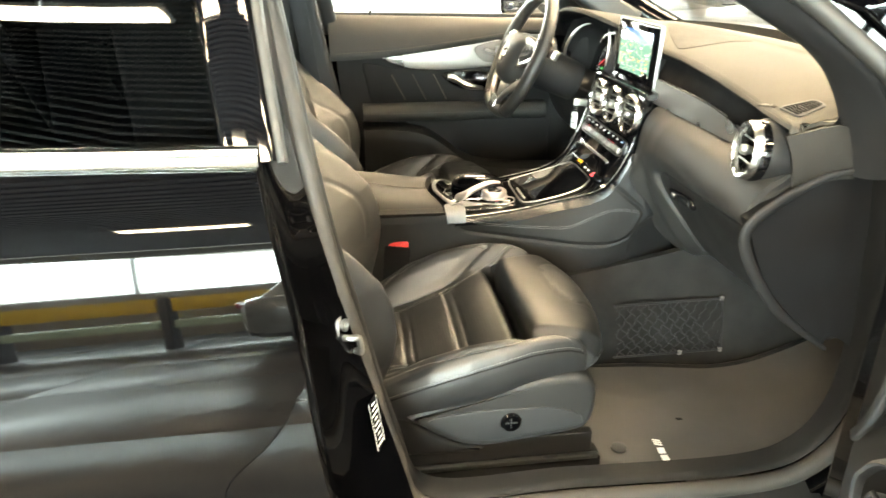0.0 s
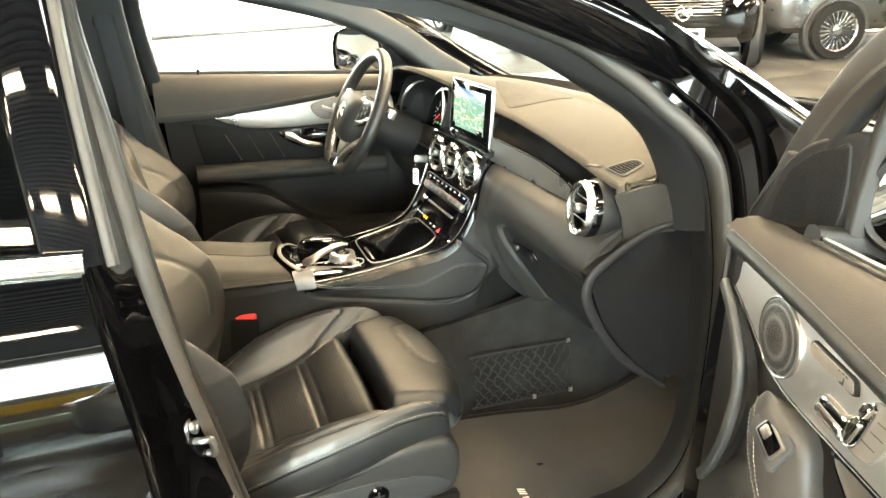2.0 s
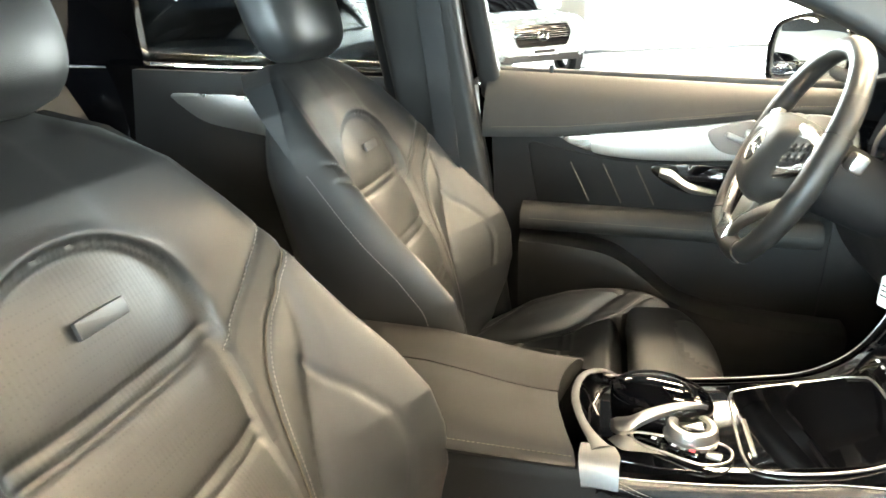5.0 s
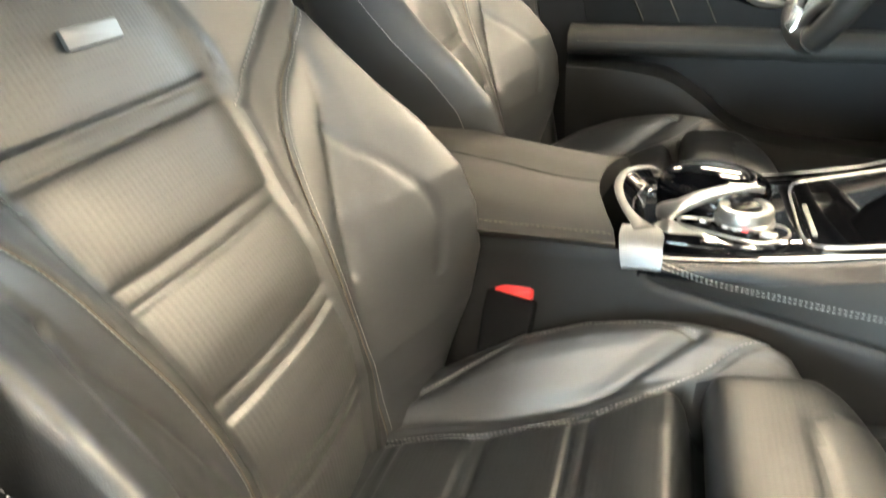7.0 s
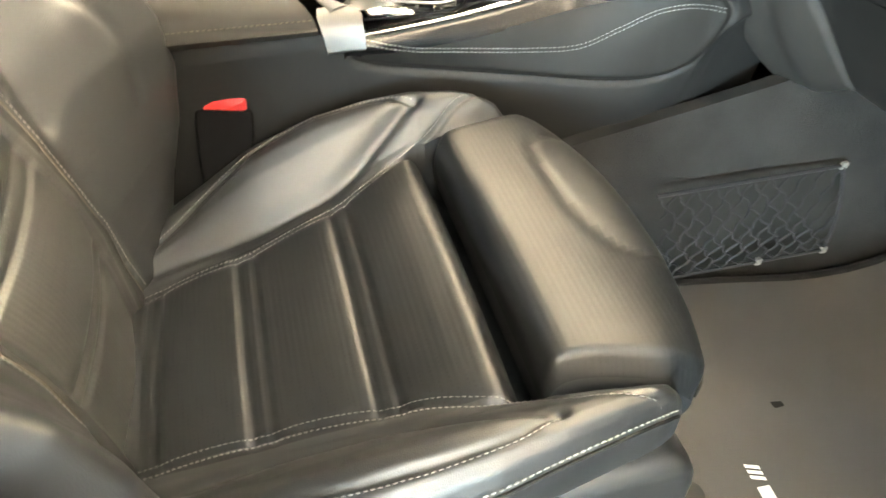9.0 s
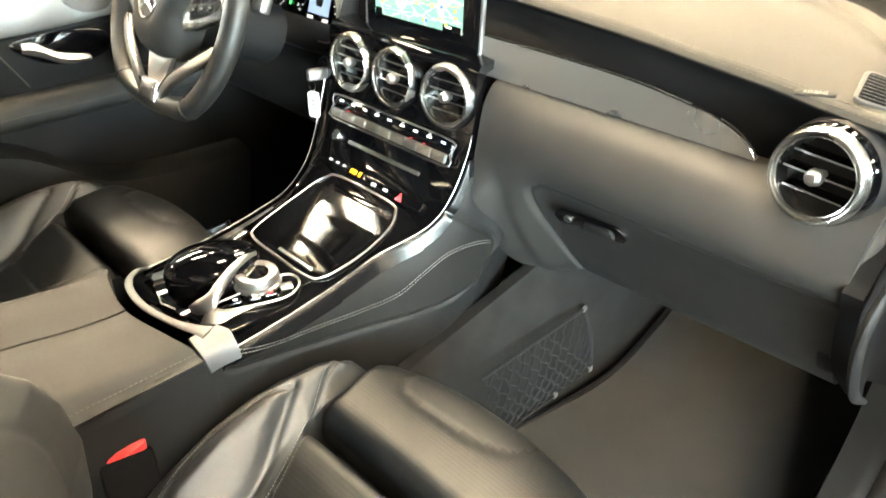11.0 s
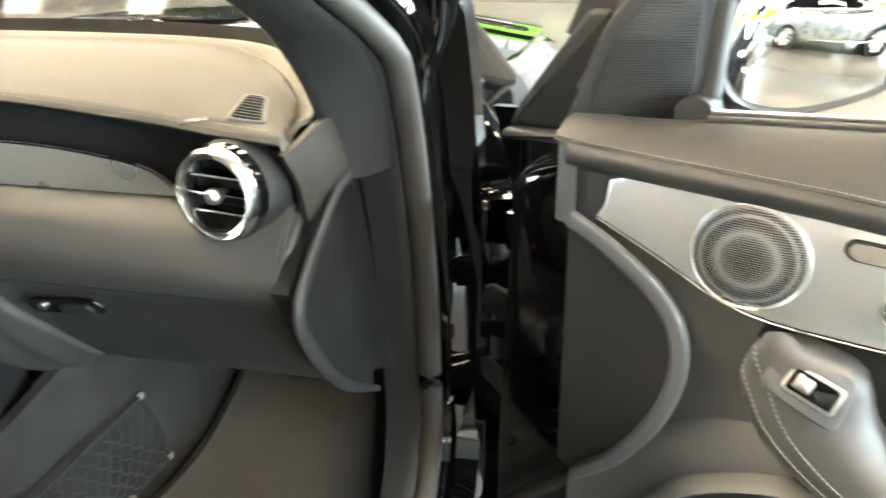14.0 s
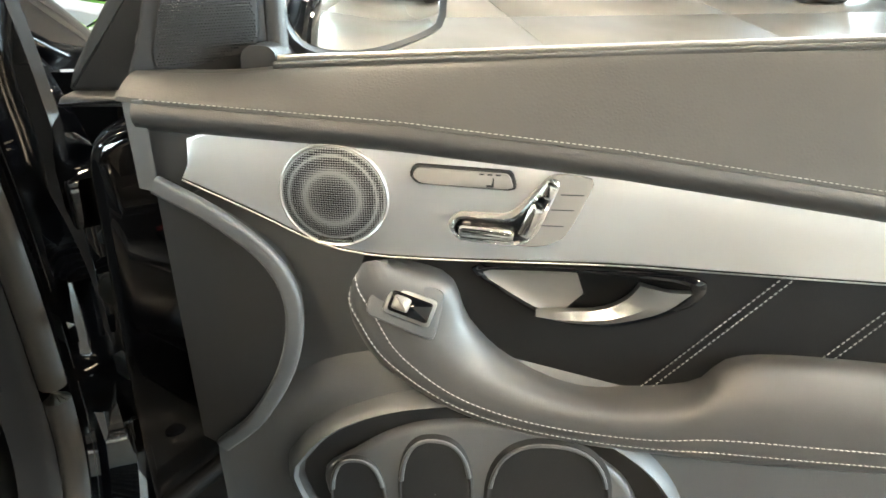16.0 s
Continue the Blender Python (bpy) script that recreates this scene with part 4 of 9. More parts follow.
def rear_door(sy):
    """Closed rear door: skin with a shoulder line, window, frame and trim."""
    st = [(-0.60, 0.42), (-0.70, 0.70), (-0.725, 0.95), (-0.760, 1.14)]
    f = lambda z: float(np.interp(z, [a[1] for a in st], [a[0] for a in st]))
    prof = [(0.900, 0.40), (0.928, 0.55), (0.938, 0.66), (0.930, 0.70), (0.942, 0.76), (0.945, 0.80), (0.940, 0.86), (0.928, 0.94), (0.909, 1.03), (0.894, 1.08), (0.876, 1.12), (0.858, 1.155)]
    pr = spl(prof, 44)
    rows = []
    for i in range(16):
        k = i / 15
        rows.append([((f(z) * (1 - k) + -1.72 * k), sy * (y - 0.012 * k * k), z) for y, z in pr])
    skin = Shape().slab(rows, (0, -sy * 0.03, 0))
    d = skin.obj("rear_door", PAINT, car, "glossy black rear door")
    # front edge return
    Shape().grid([[(f(z), sy * y, z) for y, z in pr], [(f(z) + 0.006, sy * (y - 0.012), z) for y, z in pr], [(f(z) + 0.004, sy * (y - 0.05), z) for y, z in pr]]).obj("door_edge", PAINT, d)
    gl = [[(-0.80 + (-0.79) * k, sy * (0.846 - 0.02 * k), 1.165), (-0.815 + (-0.76) * k, sy * 0.783, 1.33), (-0.83 + (-0.70) * k, sy * 0.70, 1.50)] for k in (0, 0.5, 1)]
    g = Shape().slab(patch(gl, 8, 12), (0, -sy * 0.004, 0))
    g.obj("window_glass", GLASS_DARK, d, "dark tinted window glass").visible_shadow = False
    post = spl([(-0.765, sy * 0.854, 1.15), (-0.785, sy * 0.790, 1.33), (-0.80, sy * 0.70, 1.52)], 12)
    Shape().sweep(post, rsec(0.065, 0.03), up=(0, sy, 0.3)).obj("window_post", PIANO, d)
    Shape().sweep([(x + 0.036, y, z) for x, y, z in post], rsec(0.010, 0.04), up=(0, sy, 0.3)).obj("post_seal", RUBBER, d)
    Shape().sweep([(-0.755, sy * 0.866, 1.162), (-1.70, sy * 0.852, 1.175)], rsec(0.018, 0.026), up=(0, 0, 1)).obj("belt_trim", CHROME, d, "bright chrome belt strip")
    Shape().sweep(spl([(-0.79, sy * 0.69, 1.53), (-1.2, sy * 0.68, 1.55), (-1.7, sy * 0.66, 1.53)], 10), rsec(0.03, 0.05), up=(0, 0, 1)).obj("roof_frame", PAINT, d)
    Shape().tube([(-1.38, sy * 0.930, 1.05), (-1.40, sy * 0.965, 1.055), (-1.58, sy * 0.965, 1.06), (-1.60, sy * 0.930, 1.06)], 0.012, 8).obj("door_handle", PAINT, d)
    inner = Shape().slab(patch([[(-0.80, sy * 0.74, 0.5), (-0.80, sy * 0.73, 0.85), (-0.82, sy * 0.76, 1.15)], [(-1.6, sy * 0.74, 0.5), (-1.6, sy * 0.73, 0.85), (-1.6, sy * 0.76, 1.15)]], 6, 12), (0, sy * 0.03, 0))
    inner.obj("inner_panel", PLASTIC_DARK, d)
    if sy > 0:
        Shape().plate([(-0.86, 1.02), (-1.25, 1.10), (-1.5, 1.10), (-1.4, 1.03), (-1.1, 0.985)], 0.006, Matrix(((1, 0, 0, 0), (0, 0, -1, 0.738), (0, 1, 0, 0), (0, 0, 0, 1))), 0.002, corner=0.04).obj("trim_strip", ALU_DASH, d)
    return d


rear_door(-1)
rear_door(1)
# rear quarters and tailgate
for sy in (-1, 1):
    q = patch([[(-1.73, sy * 0.925, 0.42), (-1.73, sy * 0.93, 0.8), (-1.73, sy * 0.90, 1.14)], [(-2.2, sy * 0.90, 0.42), (-2.25, sy * 0.90, 0.8), (-2.2, sy * 0.84, 1.14)], [(-2.55, sy * 0.70, 0.45), (-2.6, sy * 0.72, 0.8), (-2.52, sy * 0.66, 1.14)]], 14, 10)
    Shape().slab(q, (0.005, -sy * 0.02, 0)).obj("rear_quarter", PAINT, car)
    c = patch([[(-1.62, sy * 0.87, 1.15), (-1.58, sy * 0.79, 1.33), (-1.56, sy * 0.68, 1.53)], [(-2.1, sy * 0.84, 1.15), (-2.0, sy * 0.75, 1.35), (-1.9, sy * 0.66, 1.52)]], 6, 8)
    Shape().slab(c, (0, -sy * 0.03, 0)).obj("rear_pillar", PAINT, car)
Shape().slab(patch([[(-2.56, -0.7, 0.4), (-2.62, 0, 0.4), (-2.56, 0.7, 0.4)], [(-2.58, -0.68, 0.85), (-2.64, 0, 0.85), (-2.58, 0.68, 0.85)], [(-2.50, -0.66, 1.12), (-2.56, 0, 1.12), (-2.50, 0.66, 1.12)]], 8, 12), (0.03, 0, 0)).obj("tailgate", PAINT, car)
o = Shape().slab(patch([[(-2.48, -0.66, 1.14), (-2.54, 0, 1.14), (-2.48, 0.66, 1.14)], [(-2.25, -0.60, 1.46), (-2.3, 0, 1.49), (-2.25, 0.60, 1.46)]], 8, 12), (0.004, 0, 0)).obj("rear_window", GLASS_DARK, car)
o.visible_shadow = False

# B pillars: painted flank on the near side with striker, sticker and hinge bolts; trims inside
bp = Shape().slab(patch([[(-0.560, -0.80, 0.50), (-0.600, -0.79, 0.66), (-0.665, -0.795, 0.90), (-0.715, -0.765, 1.10), (-0.755, -0.70, 1.30), (-0.775, -0.655, 1.46)],
                         [(-0.610, -0.845, 0.50), (-0.655, -0.845, 0.66), (-0.705, -0.85, 0.90), (-0.745, -0.812, 1.10), (-0.775, -0.745, 1.30), (-0.79, -0.69, 1.47)],
                         [(-0.640, -0.895, 0.50), (-0.70, -0.905, 0.66), (-0.735, -0.905, 0.90), (-0.765, -0.848, 1.12), (-0.785, -0.772, 1.33), (-0.80, -0.69, 1.50)]], 12, 30), (-0.02, 0.01, 0))
bp.obj("b_pillar", PAINT, car, "glossy black painted centre pillar")
stm = face_to((-0.676, -0.800, 0.868), (0.93, -0.37, 0.05))
st = Shape().plate([(-0.017, -0.045), (0.017, -0.045), (0.02, 0.0), (0.017, 0.045), (-0.017, 0.045), (-0.02, 0.0)], 0.005, stm, 0.0015, corner=0.012)
for dz in (-0.030, 0.030):
    st.lathe([(0.009, 0.005), (0.009, 0.011), (0.004, 0.011), (0.003, 0.007), (0, 0.007)], stm @ Matrix.Translation((0, dz, 0)), 12)
st.tube([tuple(stm @ Vector(p)) for p in spl([(-0.008, 0.014, 0.004), (-0.008, 0.014, 0.020), (-0.002, 0.012, 0.028), (0.002, -0.012, 0.028), (0.006, -0.014, 0.020), (0.006, -0.014, 0.004)], 18)], 0.0048, 8)
st.obj("striker", SATIN, car, "worn bright steel door striker")
stk = Shape().box((0.030, 0.085, 0.0012), face_to((-0.632, -0.812, 0.735), (0.90, -0.40, 0.15)), 0.0004)
lab = stk.obj("tyre_label", PIANO, car, "black tyre pressure sticker with white lines")
bars = Shape()
lm = face_to((-0.632, -0.812, 0.735), (0.90, -0.40, 0.15)) @ Matrix.Translation((0, 0, 0.0008))
for i in range(9):
    bars.box((0.022 - 0.006 * (i % 3), 0.003, 0.0004), lm @ Matrix.Translation((0.001 * (i % 2), -0.035 + i * 0.0085, 0)), 0.0001)
for sx in (-1, 1):
    bars.box((0.0012, 0.082, 0.0004), lm @ Matrix.Translation((sx * 0.0135, 0, 0)), 0.0001)
bars.obj("label_print", WHITE, lab)
for sy in (-1, 1):
    tr = spl([(-0.70, sy * 0.715, 0.60), (-0.755, sy * 0.705, 0.9), (-0.80, sy * 0.68, 1.12), (-0.83, sy * 0.62, 1.34), (-0.84, sy * 0.585, 1.46)], 16)
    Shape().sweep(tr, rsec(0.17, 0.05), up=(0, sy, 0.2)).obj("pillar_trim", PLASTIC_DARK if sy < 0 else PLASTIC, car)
    Shape().sweep([(x - 0.02, y + sy * 0.05, z) for x, y, z in tr], rsec(0.20, 0.05), up=(0, sy, 0.2)).obj("pillar_core", PLASTIC_DARK, car)

# hinge side of the opening: painted post, hinges, wiring gaiter, check strap
hp = Shape().slab(patch([[(0.205, -0.785, 0.46), (0.225, -0.785, 0.66), (0.225, -0.79, 0.90), (0.21, -0.765, 1.10), (0.20, -0.735, 1.20)],
                         [(0.245, -0.83, 0.46), (0.265, -0.835, 0.66), (0.265, -0.84, 0.90), (0.25, -0.82, 1.10), (0.25, -0.78, 1.20)],
                         [(0.262, -0.90, 0.46), (0.262, -0.915, 0.66), (0.262, -0.915, 0.90), (0.268, -0.88, 1.04), (0.30, -0.80, 1.16)]], 10, 26), (0.02, 0.0, 0))
hp.obj("hinge_pillar", PAINT, car, "glossy black painted hinge pillar")
for zc in (0.66, 0.99):
    h = Shape().box((0.07, 0.05, 0.06), Matrix.Translation((0.215, -0.868, zc)) @ Matrix.Rotation(radians(20), 4, "Z"), 0.006)
    h.lathe([(0.012, -0.045), (0.012, 0.045)], Matrix.Translation((0.175, -0.905, zc)), 12)
    h.box((0.02, 0.07, 0.05), Matrix.Translation((0.155, -0.925, zc)) @ Matrix.Rotation(radians(-15), 4, "Z"), 0.005)
    for dy in (-0.012, 0.012):
        h.lathe([(0.008, 0), (0.008, 0.008), (0.0, 0.008)], face_to((0.20, -0.855, zc + dy), (-1, 0, 0)), 6)
    h.obj("door_hinge", PAINT, car, "black painted door hinge")
ga = spl([(0.245, -0.862, 0.845), (0.20, -0.879, 0.867), (0.17, -0.905, 0.882), (0.145, -0.93, 0.886), (0.12, -0.950, 0.884), (0.10, -0.962, 0.872)], 44)
Shape().tube(ga, [0.015 + (0.004 if i % 2 else 0) for i in range(44)], 12).obj("wiring_gaiter", RUBBER_GLOSS, car, "ribbed black rubber wiring gaiter")
Shape().box((0.10, 0.014, 0.03), Matrix.Translation((0.185, -0.885, 0.75)) @ Matrix.Rotation(radians(40), 4, "Z"), 0.003).obj("check_strap", SATIN, car, "bright steel door check strap")
for y, z in ((-0.86, 0.86), (-0.87, 0.92), (-0.88, 0.72)):
    Shape().lathe([(0.011, 0), (0.011, 0.004), (0.006, 0.006), (0, 0.006)], face_to((0.243, y, z), (-1, -0.2, 0)), 14).obj("rubber_plug", RUBBER_DARK, car)

# floor of the cabin, tunnel, firewall, footwell carpets
fl = patch([[(-0.75, -0.74, 0.42), (-0.75, -0.45, 0.395), (-0.75, 0.0, 0.395), (-0.75, 0.74, 0.42)], [(0.0, -0.74, 0.42), (0.0, -0.45, 0.395), (0.0, 0.0, 0.395), (0.0, 0.74, 0.42)],
            [(0.22, -0.74, 0.42), (0.22, -0.45, 0.402), (0.22, 0, 0.402), (0.22, 0.74, 0.42)], [(0.50, -0.74, 0.515), (0.51, -0.45, 0.515), (0.51, 0, 0.515), (0.50, 0.74, 0.515)],
            [(0.50, -0.74, 1.05), (0.54, -0.45, 1.07), (0.54, 0, 1.07), (0.50, 0.74, 1.05)]], 40, 24)
Shape().slab(fl, (0.02, 0, -0.03)).obj("floor_carpet", CARPET, car, "dark carpet of the footwell and bulkhead")
Shape().slab(patch([[(-0.75, -0.74, 0.38), (-0.75, 0, 0.38), (-0.75, 0.74, 0.38)], [(-2.5, -0.74, 0.42), (-2.5, 0, 0.42), (-2.5, 0.74, 0.42)]], 6, 8), (0, 0, -0.03)).obj("rear_floor", CARPET, car)
tn = patch([[(-0.2, -0.240, 0.38), (-0.2, -0.222, 0.52), (-0.2, -0.19, 0.64)], [(0.10, -0.252, 0.39), (0.10, -0.235, 0.54), (0.10, -0.20, 0.70)], [(0.32, -0.288, 0.42), (0.32, -0.262, 0.58), (0.30, -0.22, 0.76)], [(0.52, -0.315, 0.49), (0.52, -0.30, 0.66), (0.50, -0.26, 0.80)]], 24, 14)
Shape().slab(tn, (0, 0.02, 0)).obj("tunnel_carpet", CARPET, car, "brushed dark carpet on the tunnel side")
tn2 = [[(x, -y, z) for x, y, z in r] for r in tn]
Shape().slab(tn2, (0, -0.02, 0)).obj("tunnel_carpet", CARPET, car)
# kick panel with its dished side and rim beside the footwell
kp = patch([[(-0.03, -0.70, 0.985), (0.06, -0.70, 1.045), (0.15, -0.695, 1.065), (0.19, -0.70, 1.05)], [(0.03, -0.705, 0.86), (0.08, -0.702, 0.90), (0.15, -0.70, 0.90), (0.19, -0.715, 0.90)], [(0.145, -0.715, 0.745), (0.155, -0.71, 0.76), (0.17, -0.71, 0.76), (0.19, -0.73, 0.75)]], 18, 14)
Shape().slab(kp, (0, 0.02, 0)).obj("side_cover", mat("deep black side plastic", (0.007, 0.007, 0.0075), 0.65, bump=0.25, scale=800, spec=0.1), car, "dark side cover at the end of the dashboard")
rim = spl([(0.16, -0.712, 1.068), (0.08, -0.715, 1.055), (0.0, -0.715, 1.01), (-0.035, -0.712, 0.965), (-0.01, -0.712, 0.90), (0.05, -0.715, 0.82), (0.15, -0.718, 0.742)], 40)
Shape().tube(rim, [0.004 + 0.006 * math.sin(3.14 * i / 39) for i in range(40)], 12, up=(0, 1, 0), flat=0.6).obj("cover_rim", PLASTIC_DARK, car, "rounded dark rim of the side cover")
lowk = patch([[(0.19, -0.735, 0.75), (0.19, -0.735, 0.60), (0.10, -0.735, 0.50)], [(0.30, -0.73, 0.75), (0.32, -0.73, 0.60), (0.32, -0.73, 0.46)], [(0.46, -0.72, 0.75), (0.46, -0.72, 0.62), (0.44, -0.72, 0.50)]], 10, 12)
Shape().slab(lowk, (0, -0.01, 0)).obj("kick_panel", CARPET, car)
for sy in (1,):
    k2 = patch([[(0.05, 0.72, 1.06), (0.05, 0.72, 0.75), (0.05, 0.72, 0.42)], [(0.48, 0.72, 1.06), (0.48, 0.72, 0.75), (0.48, 0.72, 0.42)]], 6, 10)
    Shape().slab(k2, (0, 0.02, 0)).obj("kick_panel", PLASTIC_DARK, car)

# ---- dashboard ----
dash = thing("dashboard", "black leather dashboard with stitched edge and dark aluminium strip", "dashboard", (0.2, 0, 0.95))
SEAM = [(-0.680, 1.126), (-0.601, 1.131), (-0.535, 1.137), (-0.462, 1.141), (-0.381, 1.146), (-0.289, 1.149), (-0.206, 1.151), (-0.12, 1.153), (0.0, 1.158), (0.10, 1.168), (0.153, 1.178), (0.209, 1.192), (0.251, 1.203), (0.298, 1.212), (0.366, 1.213), (0.46, 1.205), (0.56, 1.180), (0.62, 1.15), (0.680, 1.126)]
seam = spl(SEAM, 90)


def seam_x(y):
    """The front edge of the top runs straight to the middle and comes nearer over the cluster."""
    return 0.024 + 0.060 * min(1.0, max(0.0, (y + 0.66) / 0.49)) * (1 - sstep(0.10, 0.30, y)) - 0.03 * sstep(0.2, 0.36, y) * (1 - sstep(0.5, 0.62, y))


def end_x(y):
    """Where the leather top ends before the windscreen: it sweeps round to the doors."""
    return float(np.interp(abs(y), [0, 0.30, 0.42, 0.50, 0.56, 0.60, 0.64, 0.66, 0.673, 0.68], [0.366, 0.360, 0.336, 0.301, 0.260, 0.220, 0.163, 0.118, 0.075, 0.045]))


def dash_line(y, z):
    """Section of the top from the seam to its rolled far edge."""
    e = sstep(0.60, 0.68, abs(y)) * 0.010
    hood_ = max(0.0, z - 1.175)
    x0, x1 = seam_x(y), end_x(y)
    zf = 1.166 - 0.030 * sstep(0.45, 0.68, abs(y)) - e
    at = lambda k: x0 + (x1 - x0) * k
    mid = lambda k, up: (z * (1 - k) + zf * k) + up - e - hood_ * 0.2 * math.sin(3.14 * k)
    return spl([(x0, y, z), (at(0.02) + 0.004, y, z + 0.008), (at(0.25), y, mid(0.25, 0.014)), (at(0.6), y, mid(0.6, 0.014)), (at(0.88), y, mid(0.9, 0.006)), (at(0.95), y, zf + 0.008), (x1, y, zf + 0.006), (x1 + 0.006, y, zf - 0.004)], 36)


def dash_z(x, y):
    line = dash_line(y, float(np.interp(y, [q[0] for q in seam], [q[1] for q in seam])))
    return float(np.interp(x, [q[0] for q in line], [q[2] for q in line]))


def on_dash(x, y, lift=0.0):
    """Frame lying on the top: z out of it, y forwards."""
    gx = (dash_z(x + 0.012, y) - dash_z(x - 0.012, y)) / 0.024
    gy = (dash_z(x, y + 0.012) - dash_z(x, y - 0.012)) / 0.024
    return face_to((x, y, dash_z(x, y) + lift), (-gx, -gy, 1), (1, 0, 0))


rows = [dash_line(y, z) for y, z in seam]
for k, (dy, dz) in enumerate(((0.004, 0.003), (0.006, 0.008), (0.007, 0.014))):
    rows.insert(0, [(x, y - dy, z - dz) for x, y, z in dash_line(*seam[0])])
    rows.append([(x, y + dy, z - dz) for x, y, z in dash_line(*seam[-1])])
Shape().slab(rows, (0.005, 0, -0.004)).obj("dash_top", HIDE_DASH_SHEEN, dash, "stitched black leather dashboard top, sheen put in its colour")
# plastic strip between the leather and the windscreen, sweeping round the corners
inner = [(end_x(y) + 0.007, y, 1.166 - 0.040 * sstep(0.45, 0.68, abs(y))) for y in np.linspace(-0.68, 0.68, 70)]
OUT_ = [(0.095, -0.692, 1.126), (0.20, -0.705, 1.122), (0.33, -0.700, 1.115), (0.42, -0.66, 1.125), (0.455, -0.52, 1.135), (0.475, -0.3, 1.145), (0.485, 0.0, 1.15)]
outer = spl(OUT_ + [(x, -y, z) for x, y, z in OUT_[-2::-1]], 70)
ledge = [tuple(Vector(p) + (Vector(q) - Vector(p)) * min(0.75, 0.060 / max(0.001, (Vector(q) - Vector(p)).length))) for p, q in zip(inner, outer)]
rows = [spl([p, tuple(Vector(p) * 0.7 + Vector(q) * 0.3 + Vector((0, 0, 0.007))), tuple(Vector(p) * 0.3 + Vector(q) * 0.7 + Vector((0, 0, 0.011))), (q[0], q[1], q[2] + 0.010)], 10) for p, q in zip(inner, ledge)]
Shape().slab(rows, (0, 0, -0.006)).obj("defroster_strip", DEFROST, dash, "warm grey defroster strip below the windscreen")
rows = [spl([(p[0] + 0.001, p[1], p[2] + 0.004), tuple(Vector(p) * 0.5 + Vector(q) * 0.5 + Vector((0, 0, 0.004))), (q[0] + 0.010, q[1], q[2] + 0.030)], 8) for p, q in zip(ledge, outer)]
Shape().slab(rows, (0, 0, -0.004)).obj("screen_border", VOID, dash, "black border along the foot of the windscreen")
sp = spl([(0.112, -0.085), (0.122, -0.100), (0.165, -0.095), (0.25, -0.062), (0.315, -0.030), (0.335, -0.010), (0.343, 0.06), (0.343, 0.20), (0.325, 0.245), (0.27, 0.255), (0.225, 0.235), (0.17, 0.10), (0.13, -0.02)], 64, closed=True)
mid_x, mid_y = 0.245, 0.07
Shape().grid([[(mid_x + (x - mid_x) * k, mid_y + (y - mid_y) * k, dash_z(mid_x + (x - mid_x) * k, mid_y + (y - mid_y) * k) + h) for x, y in sp] for k, h in ((1.0, -0.003), (0.993, 0.0015), (0.9, 0.0022), (0.7, 0.0022), (0.5, 0.0022), (0.2, 0.0022), (0.01, 0.0022))], cv=True).obj("speaker_cover", SPEAKER, dash, "grey-brown perforated centre speaker cover")
st1, st2 = Shape(), Shape()
st1.stitches([(seam_x(y) + 0.0030, y, z + 0.0056) for y, z in seam], 0.006, 0.0005)
st2.stitches([(seam_x(y) + 0.0095, y, z + 0.0100) for y, z in seam], 0.006, 0.0004)
for q in (st1, st2):
    tagged(q.obj("stitching", THREAD_DARK, dash, "beige stitching"), kind="stuff")
# fascia band under the edge
rows = []
for y, z in seam:
    if abs(y) > 0.672:
        continue
    if 0.165 < y < 0.60:
        rows.append(spl([(seam_x(y) + 0.003, y, z - 0.003), (seam_x(y) + 0.008, y, z - 0.008), (seam_x(y) + 0.02, y, z - 0.010), (seam_x(y) + 0.05, y, z - 0.012), (seam_x(y) + 0.08, y, z - 0.014)], 14))
        continue
    rows.append(spl([(seam_x(y) + 0.003, y, z - 0.003), (seam_x(y) + 0.012, y, z - 0.012), (max(0.060, seam_x(y) + 0.004), y, z - 0.035), (0.060, y, 1.075), (0.058, y, 1.03)], 14))
Shape().slab(rows, (0.012, 0, 0)).obj("fascia", SUEDE, dash, "matt black fascia band")
# aluminium strip on the passenger side
top = spl([(-0.120, 1.108), (-0.20, 1.108), (-0.307, 1.106), (-0.392, 1.102), (-0.47, 1.092), (-0.507, 1.083), (-0.530, 1.070), (-0.543, 1.056)], 44)
rows = [[(0.043 - 0.002 * k / 4, y, 1.0545 + (z - 1.0545) * (1 - k / 4)) for k in range(5)] for y, z in top]
Shape().slab(rows, (0.006, 0, 0)).obj("trim_strip", ALU_DASH, dash, "dark brushed aluminium trim strip")
Shape().tube([(0.0420, y, z + 0.0008) for y, z in top], 0.0013, 6).obj("strip_edge", CHROME, dash)
